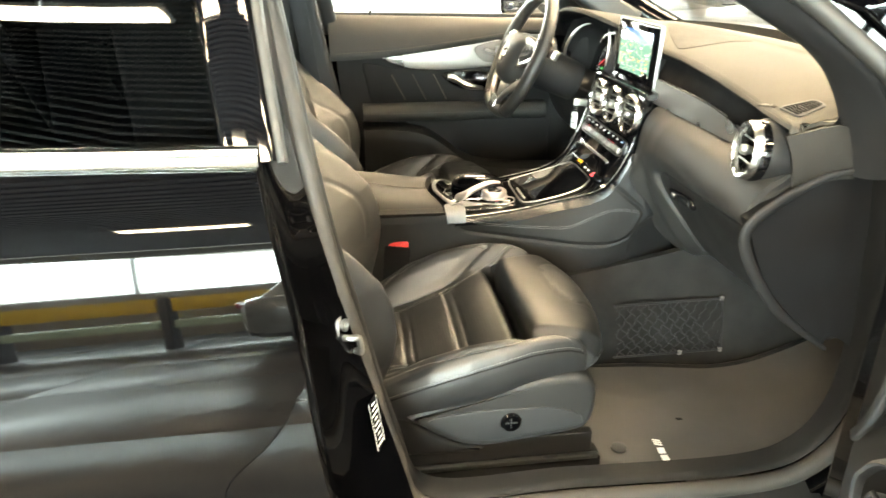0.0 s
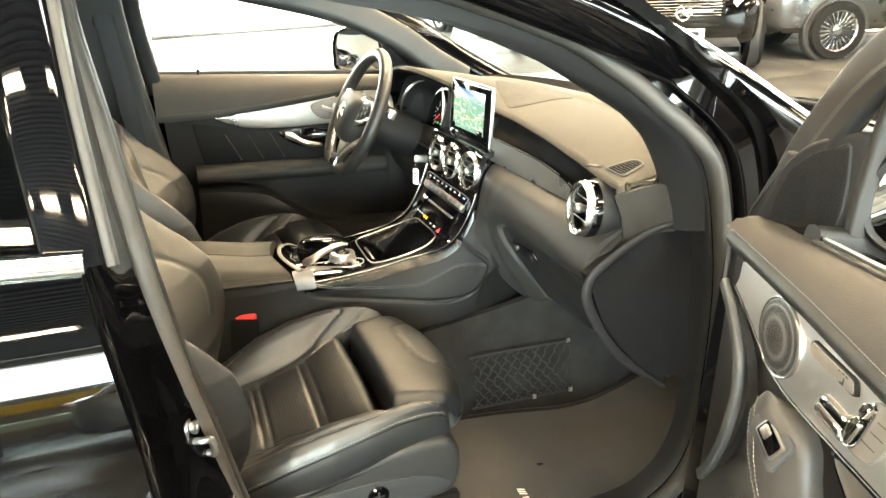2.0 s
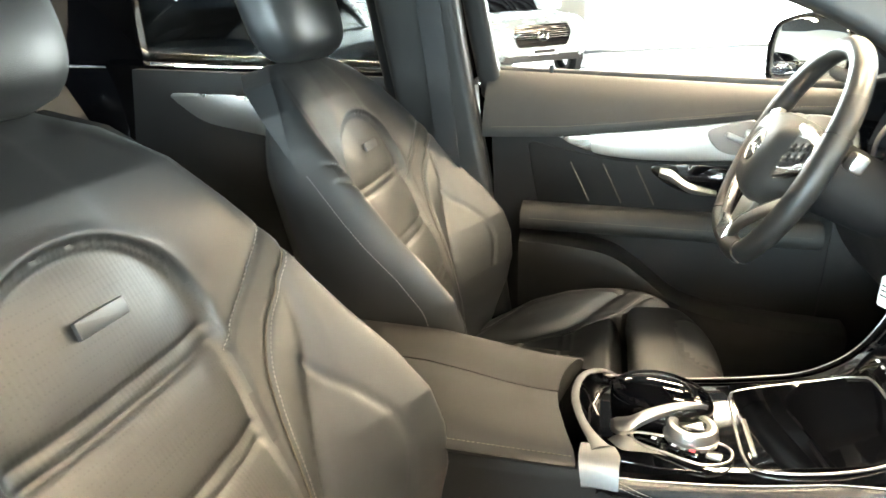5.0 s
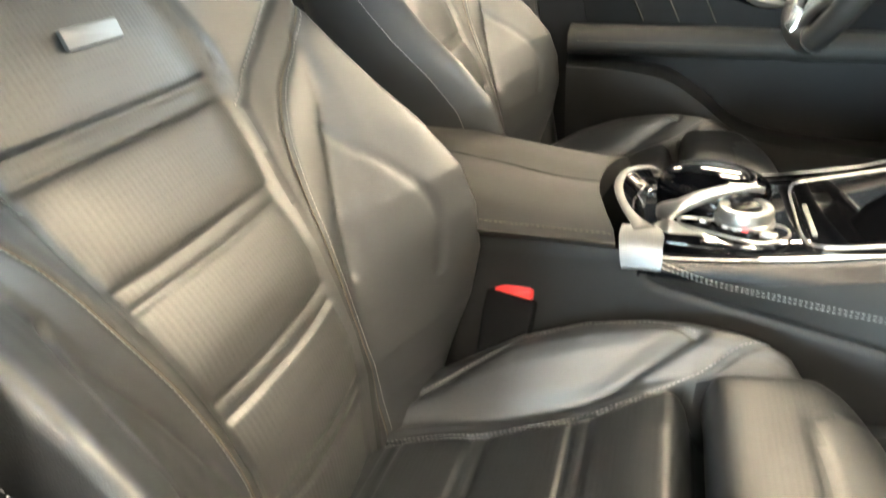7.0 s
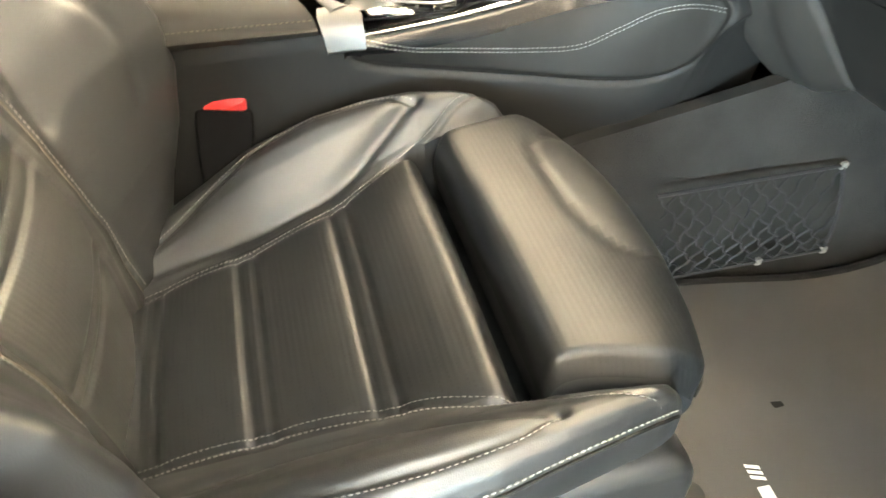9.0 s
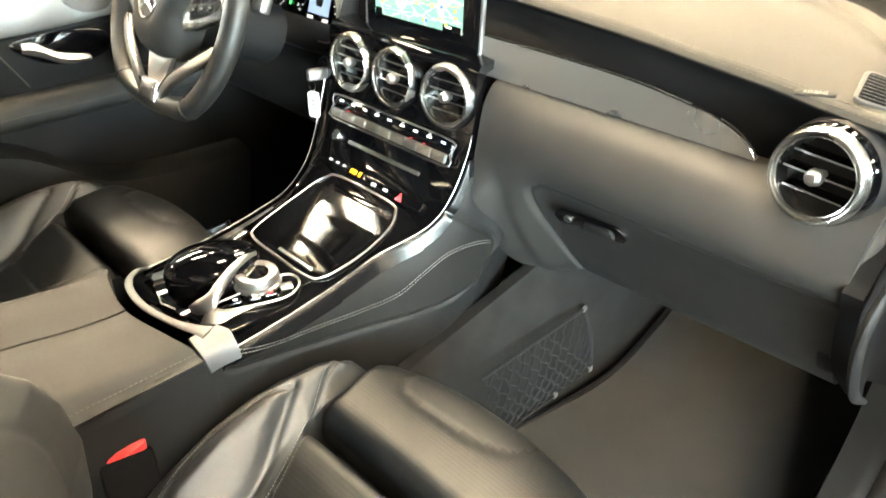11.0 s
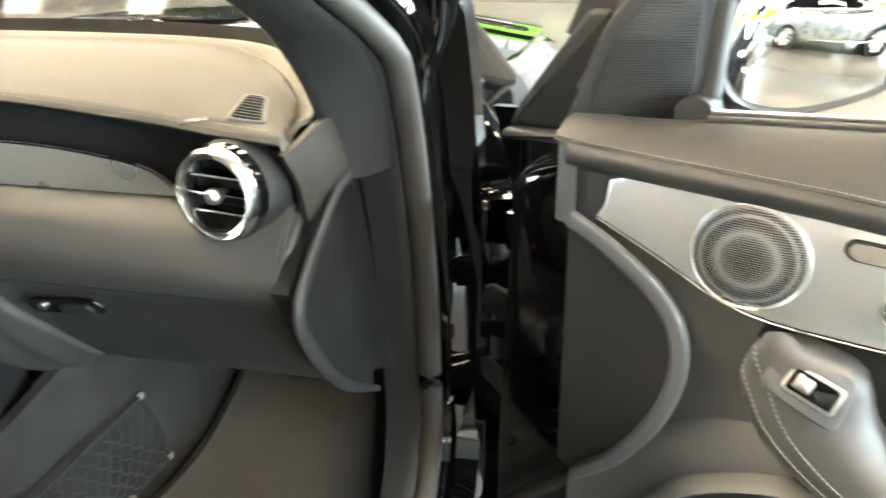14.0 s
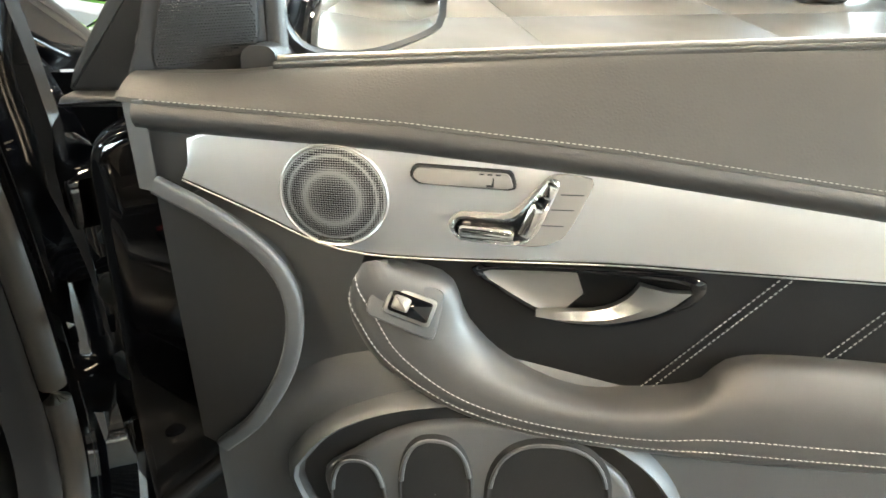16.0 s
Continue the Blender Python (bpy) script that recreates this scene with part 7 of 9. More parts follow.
for sx in (-1, 1):
    sm_ = wm @ Matrix.Translation((sx * 0.128, 0.014, 0.014)) @ Matrix.Rotation(radians(sx * 7), 4, "Y")
    out_ = [(-0.052, 0.040), (-0.020, 0.044), (0.022, 0.038), (0.050, 0.022), (0.048, -0.002), (0.010, -0.022), (-0.034, -0.042), (-0.052, -0.034)]
    out_ = spl(out_, 40, closed=True)
    spk = Shape().plate([(sx * x, y) for x, y in out_], 0.012, sm_ @ Matrix.Translation((0, 0, -0.008)), 0.003, seg=3).obj("spoke", SILVER, wheel, "satin silver spoke with keys")
    pad_k = [(-0.034, 0.027), (0.010, 0.030), (0.032, 0.020), (0.030, 0.004), (0.004, -0.012), (-0.034, -0.026)]
    kp_ = Shape().plate([(sx * x, y) for x, y in pad_k], 0.006, sm_, 0.0015, corner=0.005).obj("key_field", PLASTIC_DARK, spk)
    for i in range(3):
        for j in range(2):
            x_, y_ = -0.024 + i * 0.0195, -0.007 + j * 0.0165 + i * 0.0055
            Shape().box((0.0172, 0.0138, 0.004), sm_ @ Matrix.Translation((sx * x_, y_, 0.0062)) @ Matrix.Rotation(radians(sx * 14), 4, "Z"), 0.0018).obj("key", PLASTIC_SHADE, spk)
            Shape().box((0.005, 0.0022, 0.0004), sm_ @ Matrix.Translation((sx * x_, y_, 0.0083)), 0.0001).obj("key_symbol", GREY_KEY, spk)
    lo = spl([(sx * 0.150, -0.046, 0.000), (sx * 0.112, -0.078, 0.010), (sx * 0.066, -0.112, 0.013), (sx * 0.040, -0.140, 0.010), (sx * 0.031, -0.160, 0.004)], 20)
    Shape().sweep([tuple(wm @ Vector(p)) for p in lo], rsec(0.020, 0.012), up=tuple(wm.to_3x3() @ Vector((0, 0, 1)))).obj("lower_spoke", SATIN, wheel, "satin silver lower spoke")
    Shape().tube([tuple(wm @ (Vector(p) + Vector((-sx * 0.006, 0.006, 0.005)))) for p in lo], 0.0022, 6).obj("spoke_edge", SILVER, wheel)
Shape().plate([(-0.044, 0.010), (-0.024, -0.058), (0.024, -0.058), (0.044, 0.010)], 0.008, wm @ Matrix.Translation((0, -0.080, 0.000)), 0.003, corner=0.006).obj("spoke_web", SATIN, wheel)
Shape().plate([(-0.030, -0.014), (0.030, -0.014), (0.026, 0.022), (-0.026, 0.022)], 0.012, wm @ Matrix.Translation((0, -0.147, 0.006)), 0.003, corner=0.004).obj("badge_plate", SILVER, wheel)
col = thing("steering_column", "black steering column with chrome-tipped stalks", "steering column", (0, 0.375, 1.05))
Shape().lathe([(0.055, -0.19), (0.062, -0.05), (0.056, -0.018), (0.0, -0.015)], wm, 30).obj("column_cover", PLASTIC_DARK, col)
for sx, dz in ((1, 0.02), (-1, 0.02)):
    a = [tuple(wm @ Vector(p)) for p in spl([(sx * 0.05, 0.03, -0.045), (sx * 0.12, 0.040, -0.04), (sx * 0.185, 0.045, -0.03)], 10)]
    stk_ = Shape().tube(a, 0.007, 8).obj("stalk", PLASTIC_DARK, col)
    Shape().box((0.030, 0.026, 0.020), wm @ Matrix.Translation((sx * 0.198, 0.046, -0.03)), 0.005).obj("stalk_tip", SATIN, stk_)
    pd = [tuple(wm @ Vector(p)) for p in spl([(sx * 0.085, 0.060, -0.026), (sx * 0.145, 0.050, -0.020), (sx * 0.150, 0.0, -0.020), (sx * 0.12, -0.05, -0.024)], 16)]
    Shape().sweep(pd, rsec(0.018, 0.005), up=tuple(wm.to_3x3() @ Vector((0, 0, 1)))).obj("shift_paddle", SATIN, col, "silver shift paddle")

# ---- front seats ----
SY = -0.39
ip = lambda v, xs, ys: np.interp(v, xs, ys)
# plan of the cushion: valley beside the insert, outer edge, heights of valley and bolster
C_X = (-0.76, -0.66, -0.60, -0.53, -0.457, -0.394, -0.345, -0.30, -0.27, -0.25, -0.236)
C_VAL = (0.100, 0.112, 0.122, 0.130, 0.143, 0.160, 0.172, 0.178, 0.181, 0.181, 0.181)
C_OUT = (0.195, 0.212, 0.224, 0.238, 0.244, 0.243, 0.237, 0.229, 0.222, 0.215, 0.207)
C_Z = (0.588, 0.608, 0.623, 0.640, 0.662, 0.687, 0.703, 0.704, 0.702, 0.698, 0.692)
C_UP = (0.004, 0.014, 0.034, 0.058, 0.061, 0.047, 0.036, 0.034, 0.030, 0.022, 0.008)
ROUND = ((0, 0.13, 0.30, 0.46, 0.60, 0.73, 0.86, 0.95, 1.0), (0, 0.09, 0.40, 0.72, 0.92, 1.0, 0.95, 0.80, 0.60))
FLUTES = (-0.650, -0.552, -0.449)
# seams of the cushion, (x, across)
S_IN = spl([(-0.70, 0.100), (-0.62, 0.107), (-0.54, 0.115), (-0.50, 0.122), (-0.457, 0.132), (-0.42, 0.143), (-0.38, 0.161), (-0.34, 0.178), (-0.30, 0.202), (-0.265, 0.216)], 60)
S_CRES = spl([(-0.70, 0.145), (-0.62, 0.173), (-0.58, 0.190), (-0.54, 0.205), (-0.50, 0.216), (-0.457, 0.223), (-0.42, 0.224), (-0.38, 0.222), (-0.343, 0.213)], 50)
S_FOLD = spl([(-0.70, 0.130), (-0.62, 0.138), (-0.54, 0.141), (-0.50, 0.147), (-0.457, 0.155), (-0.42, 0.170), (-0.38, 0.193), (-0.343, 0.213)], 50)


def cush_xz(x, w):
    """Height of the cushion's upper face, seams and flutes pressed in."""
    x, w = np.asarray(x, float), np.abs(np.asarray(w, float))
    val, out, z0, up = (ip(x, C_X, c) for c in (C_VAL, C_OUT, C_Z, C_UP))
    t = np.clip((w - val) / (out - val), 0, 1)
    z = z0 + up * ip(t, *ROUND)
    inn = w < val
    z = z + np.where(inn, -0.002 + 0.009 * (1 - (w / val) ** 2), -0.002 * np.exp(-((w - val) / 0.01) ** 2))
    P = np.stack([x, w], 1)
    edge = np.clip((val - w) / 0.014, 0, 1)
    for xg in FLUTES:
        for d in (-0.0085, 0.0085):
            z = z - np.where(inn, 0.0024 * edge * np.exp(-((x - xg - d) / 0.0034) ** 2), 0)
        z = z - np.where(inn, 0.0016 * edge * np.exp(-((x - xg) / 0.018) ** 2), 0)
    for a, b in zip(FLUTES, FLUTES[1:] + (-0.345,)):
        u = np.clip((x - a) / (b - a), 0, 1)
        z = z + np.where(inn, 0.0030 * edge * np.sin(3.1416 * u), 0)
    for line, depth in ((S_IN, 0.0042), (S_CRES, 0.0036), (S_FOLD, 0.0065)):
        d = off_line(P, line)
        z = z - depth * np.exp(-(d / (0.0034 if line is not S_FOLD else 0.0075)) ** 2)
    # a puffed field inside the crescent
    near = np.minimum(off_line(P, S_CRES), off_line(P, S_FOLD))
    z = z + np.where(inside_line(P, S_CRES + S_FOLD[::-1]), 0.0045 * (1 - np.exp(-(near / 0.012) ** 2)), 0)
    # the insert rolls over before the leg support
    roll = np.clip((x + 0.376) / 0.038, 0, 1)
    z = z - np.where(w < val + 0.004, 0.072 * roll ** 2.6 + 0.05 * np.clip((x + 0.338) / 0.04, 0, 1), 0)
    return z


def build_seat():
    st = thing("front_seat", "black leather sports seat with ribbed centre and grey stitching", "seat", (-0.5, SY, 0.40), "front seats")
    # cushion
    xs = np.concatenate([np.linspace(-0.74, -0.378, 125), np.linspace(-0.376, -0.334, 24), np.linspace(-0.330, -0.256, 22), [-0.250, -0.244, -0.239, -0.236]])
    rows = []
    for x in xs:
        val, out, z0 = (float(ip(x, C_X, c)) for c in (C_VAL, C_OUT, C_Z))
        w = np.concatenate([np.linspace(0, val, 30)[:-1], np.linspace(val, out, 45)])
        z = cush_xz(np.full(len(w), x), w)
        half = list(zip(w, z)) + [(out + 0.003, z[-1] - 0.008), (out + 0.004, z[-1] - 0.026), (out + 0.001, z[-1] - 0.055), (out - 0.008, z[-1] - 0.085), (out - 0.03, z[-1] - 0.100)]
        rows.append([(x, SY - a, b) for a, b in reversed(half)] + [(x, SY + a, b) for a, b in half[1:]])
    n = len(rows[0])
    # the front ends of the bolsters are drawn in and down
    for k, (dx, dz, q) in enumerate(((0.004, 0.010, 0.97), (0.006, 0.030, 0.95), (0.003, 0.060, 0.93))):
        rows.append([(x + dx, SY + (y - SY) * q, max(z - dz, 0.59)) for x, y, z in rows[len(xs) - 1]])
    s = Shape()
    half_n = n // 2
    s.grid(rows, pick=lambda i, j: 1 if abs(j * (n - 1) + 0.5 - half_n) < 28 and i * (len(rows) - 1) < 148 else 0)
    s.f += [tuple(range((len(rows) - 1) * n, len(rows) * n)), tuple(reversed(range(n)))]
    s.m += [0, 0]
    c = s.obj("cushion", [HIDE, HIDE_LINE_SHADED], st, "bolstered leather seat cushion", angle=60)

    def run(pts_, parent, step=0.0052, r_=0.0006):
        tagged(Shape().stitches(pts_, step, r_).obj("stitching", THREAD, parent, "pale grey seam stitching"), kind="stuff")

    def laid(line, sg, push=0.0, lift=0.0006):
        """A seam's line on the cushion, moved outwards by push."""
        xx, wv = np.array([p[0] for p in line]), np.array([p[1] for p in line]) + push
        return [(x, SY + sg * w, z + lift) for x, w, z in zip(xx, wv, cush_xz(xx, wv))]

    for sg in (-1, 1):
        run(laid(S_IN[4:], sg, 0.0040), c)
        run(laid(S_IN[4:50], sg, -0.0040), c, r_=0.00045)
        run(laid(S_CRES[6:], sg, 0.0040), c)
        edge_ = []
        for x in np.linspace(-0.68, -0.244, 50):
            out = float(ip(x, C_X, C_OUT))
            edge_.append((x, SY + sg * (out + 0.0028), float(cush_xz([x], [out])[0]) - 0.003))
        run(edge_, c, 0.0056, 0.00085)
        Shape().tube([(x, y + sg * 0.0012, z - 0.006) for x, y, z in edge_], 0.0016, 6).obj("piping", HIDE_FINE, c, "black leather piping")
    # leg support in front
    LW = 0.192

    def leg_prof(w):
        q = abs(w) / LW
        c_ = sstep(0.90, 1.0, q)
        f = -0.166 - 0.034 * q ** 2.2 - 0.012 * c_
        e = 0.020 * c_ * c_ + 0.004 * q * q
        return spl([(-0.326, 0.640), (-0.332, 0.688 - e), (-0.330, 0.714 - e), (-0.319, 0.729 - e), (-0.285, 0.7315 - e), (-0.240, 0.728 - e), (f - 0.024, 0.718 - e), (f - 0.004, 0.700 - e), (f, 0.680 - e * 0.3), (f - 0.004, 0.655), (f - 0.035, 0.632), (-0.29, 0.628)], 54)

    rows = [[(x, SY + w * (1 - 0.11 * sstep(-0.21, -0.32, x)), z) for x, z in leg_prof(w)] for w in np.concatenate([[-LW], np.linspace(-LW * 0.985, LW * 0.985, 66), [LW]])]
    panel = spl([(-0.150, 0.132), (-0.205, 0.130), (-0.238, 0.116), (-0.247, 0.085), (-0.246, 0.03), (-0.238, -0.025), (-0.215, -0.062), (-0.150, -0.078)], 60)
    flat = [(p[0], p[1] - SY) for r_ in rows for p in r_]
    dist = off_line(flat, panel)
    k = 0
    for r_ in rows:
        for j, p in enumerate(r_):
            if p[2] > 0.668:
                r_[j] = (p[0], p[1], p[2] - 0.0030 * math.exp(-(dist[k] / 0.0034) ** 2))
            k += 1
    s = Shape()
    nn, nr = len(rows[0]), len(rows)
    plain = inside_line(flat, panel)
    s.grid(rows, cv=True, pick=lambda i, j: 1 if rows[int(round(i * (nr - 1)))][int(round(j * (nn - 1)))][2] > 0.672 and not plain[int(round(i * (nr - 1))) * nn + int(round(j * (nn - 1)))] else 0)
    s.f += [tuple(range(nn)), tuple(reversed(range((nr - 1) * nn, nr * nn)))]
    s.m += [0, 0]
    ls = s.obj("leg_support", [HIDE, HIDE_LINE_SHADED], st, "extendable ribbed leg support", angle=60)
    hem = []
    for w in np.linspace(-LW * 0.97, LW * 0.97, 60):
        pr_ = leg_prof(w)
        hem.append(max(((x, SY + w, z) for x, z in pr_ if 0.66 < z < 0.71), key=lambda p: p[0]))
    Shape().tube([(x + 0.0008, y, z) for x, y, z in hem], 0.0018, 6).obj("piping", HIDE_FINE, ls, "black leather piping")
    # backrest
    r = radians(20.3)
    D, F_ = Vector((-math.sin(r), 0, math.cos(r))), Vector((math.cos(r), 0, math.sin(r)))
    O = Vector((-0.660, SY, 0.600))

    def bk(h, w, f):
        p = O + D * h + F_ * f
        return (p.x, SY + w, p.z)

    # stations up the backrest: centre, insert edge, seam, fold, crest and outer edge, (across, how far it stands out)
    B_H = (-0.03, 0.05, 0.10, 0.15, 0.20, 0.25, 0.31, 0.37, 0.42, 0.48, 0.54, 0.60, 0.65, 0.68)
    B_MID = (-0.01, 0.014, 0.028, 0.036, 0.037, 0.034, 0.024, 0.012, 0.004, 0.0, -0.003, -0.014, -0.036, -0.056)
    V_W = (0.088, 0.093, 0.100, 0.102, 0.105, 0.110, 0.117, 0.127, 0.132, 0.126, 0.100, 0.080, 0.060, 0.040)
    P_W = (0.118, 0.116, 0.112, 0.110, 0.115, 0.123, 0.137, 0.158, 0.178, 0.190, 0.180, 0.160, 0.120, 0.080)
    P_F = (-0.002, 0.012, 0.027, 0.034, 0.037, 0.036, 0.030, 0.028, 0.025, 0.020, 0.008, -0.010, -0.036, -0.058)
    O_W = (0.124, 0.122, 0.121, 0.126, 0.138, 0.155, 0.182, 0.204, 0.214, 0.218, 0.206, 0.186, 0.145, 0.098)
    O_F = (0.002, 0.017, 0.032, 0.038, 0.041, 0.044, 0.047, 0.054, 0.050, 0.036, 0.014, -0.010, -0.040, -0.062)
    K_W = (0.200, 0.224, 0.240, 0.250, 0.254, 0.255, 0.254, 0.250, 0.244, 0.236, 0.222, 0.200, 0.160, 0.108)
    K_F = (0.012, 0.066, 0.105, 0.132, 0.144, 0.143, 0.120, 0.088, 0.066, 0.042, 0.014, -0.014, -0.046, -0.068)
    B_W = (0.212, 0.244, 0.260, 0.269, 0.274, 0.275, 0.273, 0.269, 0.263, 0.254, 0.240, 0.217, 0.176, 0.124)
    flutes = (0.095, 0.205, 0.315, 0.425)
    # seams of the backrest, (height, across)
    arch = spl([(-0.03, 0.088), (0.05, 0.093), (0.10, 0.100), (0.20, 0.105), (0.25, 0.110), (0.31, 0.118), (0.37, 0.129), (0.42, 0.135), (0.46, 0.134), (0.51, 0.113), (0.543, 0.075), (0.557, 0.036), (0.561, 0.0)], 100)
    pipe = spl([(-0.03, 0.118), (0.05, 0.116), (0.10, 0.112), (0.15, 0.110), (0.20, 0.115), (0.25, 0.123), (0.31, 0.137), (0.36, 0.153), (0.40, 0.178), (0.434, 0.212), (0.475, 0.246)], 80)
    strip_in = spl([(0.400, 0.134), (0.425, 0.156), (0.447, 0.180), (0.475, 0.210), (0.505, 0.240)], 40)
    ridge = spl([(0.44, 0.217), (0.40, 0.210), (0.37, 0.202), (0.31, 0.180), (0.25, 0.154), (0.20, 0.138)], 50)
    crease = spl([(0.345, 0.190), (0.315, 0.200), (0.282, 0.212), (0.228, 0.222), (0.180, 0.214), (0.155, 0.205)], 40)
    cuts = {}

    def cut_at(h):
        """Cross-section at a height: across and out, from the middle to the outer edge."""
        if h not in cuts:
            v = {k_: float(ip(h, B_H, c_)) for k_, c_ in zip("m v p P o O k K w".split(), (B_MID, V_W, P_W, P_F, O_W, O_F, K_W, K_F, B_W))}
            pts = [(0, v["m"]), (v["v"] * 0.6, v["m"]), (v["v"], v["m"] - 0.001), (v["p"], v["P"]), (v["o"] + 0.002, v["O"]), (v["o"] * 0.55 + v["k"] * 0.45, v["O"] * 0.55 + v["K"] * 0.45), (v["k"], v["K"]), (v["w"] - 0.006, v["K"] - 0.016), (v["w"], v["K"] - 0.042)]
            q_ = np.array(spl(pts, 160))
            cuts[h] = (np.maximum.accumulate(q_[:, 0]), q_[:, 1])
        return cuts[h]

    def face(h, w):
        """How far the front of the backrest stands out."""
        h, w = np.asarray(h, float), np.abs(np.asarray(w, float))
        f = np.array([float(np.interp(b_, *cut_at(float(a_)))) for a_, b_ in zip(h, w)])
        P = np.stack([h, w], 1)
        da = off_line(P, arch)
        ins = inside_line(P, arch + [(0.561, -0.01), (-0.03, -0.01)])
        f = f + np.where(ins, -0.0085 * (1 - np.exp(-(da / 0.006) ** 2)) + 0.0080 * (1 - np.exp(-(da / 0.05) ** 2)), 0.0025 * np.exp(-(da / 0.012) ** 2))
        edge = np.where(ins, np.clip(da / 0.014, 0, 1), 0)
        for hg in flutes:
            for d in (-0.0085, 0.0085):
                f = f - 0.0025 * edge * np.exp(-((h - hg - d) / 0.0034) ** 2)
            f = f - 0.0016 * edge * np.exp(-((h - hg) / 0.018) ** 2)
        for a, b in zip(flutes, flutes[1:]):
            f = f + 0.0030 * edge * np.sin(3.1416 * np.clip((h - a) / (b - a), 0, 1))
        for line, depth, wide in ((arch, 0.0045, 0.0034), (pipe, 0.0042, 0.0034), (strip_in, 0.0036, 0.0034), (crease, 0.0034, 0.0040), (ridge, 0.0040, 0.0070)):
            f = f - depth * np.exp(-(off_line(P, line) / wide) ** 2)
        return f

    hs_ = np.concatenate([np.linspace(-0.03, 0.60, 200), np.linspace(0.604, 0.66, 18), [0.665, 0.670, 0.675, 0.678, 0.680]])
    rows = []
    for h in hs_:
        h = float(h)
        W, val = float(ip(h, B_H, B_W)), float(ip(h, B_H, V_W)) + 0.004
        w = np.concatenate([np.linspace(0, val, 34)[:-1], np.linspace(val, W, 52)])
        f = face(np.full(len(w), h), w)
        thin = 1 - 0.6 * sstep(0.5, 0.68, h)
        tf = float(min(0.0, ip(h, B_H, B_MID)))
        half = list(zip(w, f)) + [(W + 0.002, f[-1] - 0.012), (W + 0.002, tf - 0.030 * thin), (W - 0.006, tf - 0.065 * thin), (W - 0.03, tf - 0.095 * thin), (W * 0.55, tf - 0.112 * thin), (0, tf - 0.118 * thin)]
        rows.append([bk(h, -a, b) for a, b in reversed(half)] + [bk(h, a, b) for a, b in half[1:-1]])
    s = Shape()
    n = len(rows[0])
    nh = len(hs_)
    mid_h = np.repeat(np.concatenate([(hs_[1:] + hs_[:-1]) / 2, [0.68]]), n)
    col = np.tile(np.arange(n), nh)
    mid_w = np.array([(abs(rows[i][j][1] - SY) + abs(rows[i][(j + 1) % n][1] - SY)) / 2 for i in range(nh) for j in range(n)])
    centre = (n + 1) // 2
    front = np.abs(col - centre) < 84
    P = np.stack([mid_h, mid_w], 1)
    in_arch = inside_line(P, arch + [(0.561, -0.01), (-0.03, -0.01)]) & front
    in_strip = (inside_line(P, [q_ for q_ in arch if q_[0] < 0.40] + strip_in + pipe[::-1])) & front
    kind_ = np.where(in_arch, 1, np.where(in_strip, 2, 0))
    s.grid(rows, cv=True, pick=lambda i, j: int(kind_[int(round(i * (nh - 1))) * n + int(round(j * (n - 1)))]))
    s.f += [tuple(range(n)), tuple(reversed(range((nh - 1) * n, nh * n)))]
    s.m += [0, 0]
    b = s.obj("backrest", [HIDE, HIDE_RIB_LIT, HIDE_STRIP], st, "bolstered leather backrest", angle=60)

    def sewn(line, sg, push=0.0, lift=0.0006):
        hh, wv = np.array([p[0] for p in line]), np.array([p[1] for p in line]) + push
        return [bk(h, sg * w, f + lift) for h, w, f in zip(hh, wv, face(hh, wv))]

    for sg in (-1, 1):
        run(sewn(pipe[6:78], sg, 0.0040), b)
        run(sewn(strip_in, sg, -0.0042), b)
        Shape().tube(sewn(pipe[4:78], sg, 0.0, 0.0010), 0.0011, 6).obj("piping", THREAD_DARK, b, "pale piping along the bolster seam")
        side_ = []
        for h in np.linspace(0.03, 0.50, 60):
            W = float(ip(h, B_H, B_W))
            side_.append(bk(h, sg * (W + 0.0018), float(face([h], [W])[0]) - 0.006))
        run(side_, b, 0.0056, 0.00085)
    bm_ = face_to(bk(0.495, 0.004, 0.001), tuple(F_), tuple(D))
    Shape().plate([(-0.030, -0.008), (0.030, -0.008), (0.030, 0.008), (-0.030, 0.008)], 0.004, bm_, 0.001, corner=0.002).obj("badge", SATIN_DARK, b, "small satin metal badge")
    # headrest on two posts
    for w in (-0.055, 0.055):
        Shape().tube([bk(0.62, w, -0.075), bk(0.74, w, -0.065)], 0.006, 10).obj("headrest_post", CHROME, st)
    rows2 = []
    for h in np.linspace(-1, 1, 22):
        q = math.sqrt(max(0.0, 1 - abs(h) ** 3))
        wv = 0.145 * (0.55 + 0.45 * q)
        dv = 0.052 * (0.25 + 0.75 * q)
        rows2.append([bk(0.772 + h * 0.098, wv * math.copysign(abs(math.cos(a)) ** 0.6, math.cos(a)), -0.045 + dv * math.copysign(abs(math.sin(a)) ** 0.75, math.sin(a))) for a in np.linspace(0, 6.2832, 40, endpoint=False)])
    s = Shape().grid(rows2, cv=True)
    s.f += [tuple(range(40)), tuple(reversed(range(21 * 40, 22 * 40)))]
    s.m += [0, 0]
    s.obj("headrest", HIDE, st, "black leather headrest", angle=60)
    # plastic side shields, knob, rails
    for sg in (-1, 1):
        out = spl([(-0.575, 0.600), (-0.50, 0.628), (-0.42, 0.648), (-0.32, 0.662), (-0.250, 0.660), (-0.222, 0.640), (-0.216, 0.60), (-0.224, 0.558), (-0.25, 0.538), (-0.34, 0.526), (-0.43, 0.518), (-0.49, 0.535), (-0.545, 0.572)], 60, closed=True)
        m_ = Matrix(((1, 0, 0, 0), (0, 0, sg, SY + sg * 0.196), (0, 1, 0, 0), (0, 0, 0, 1)))
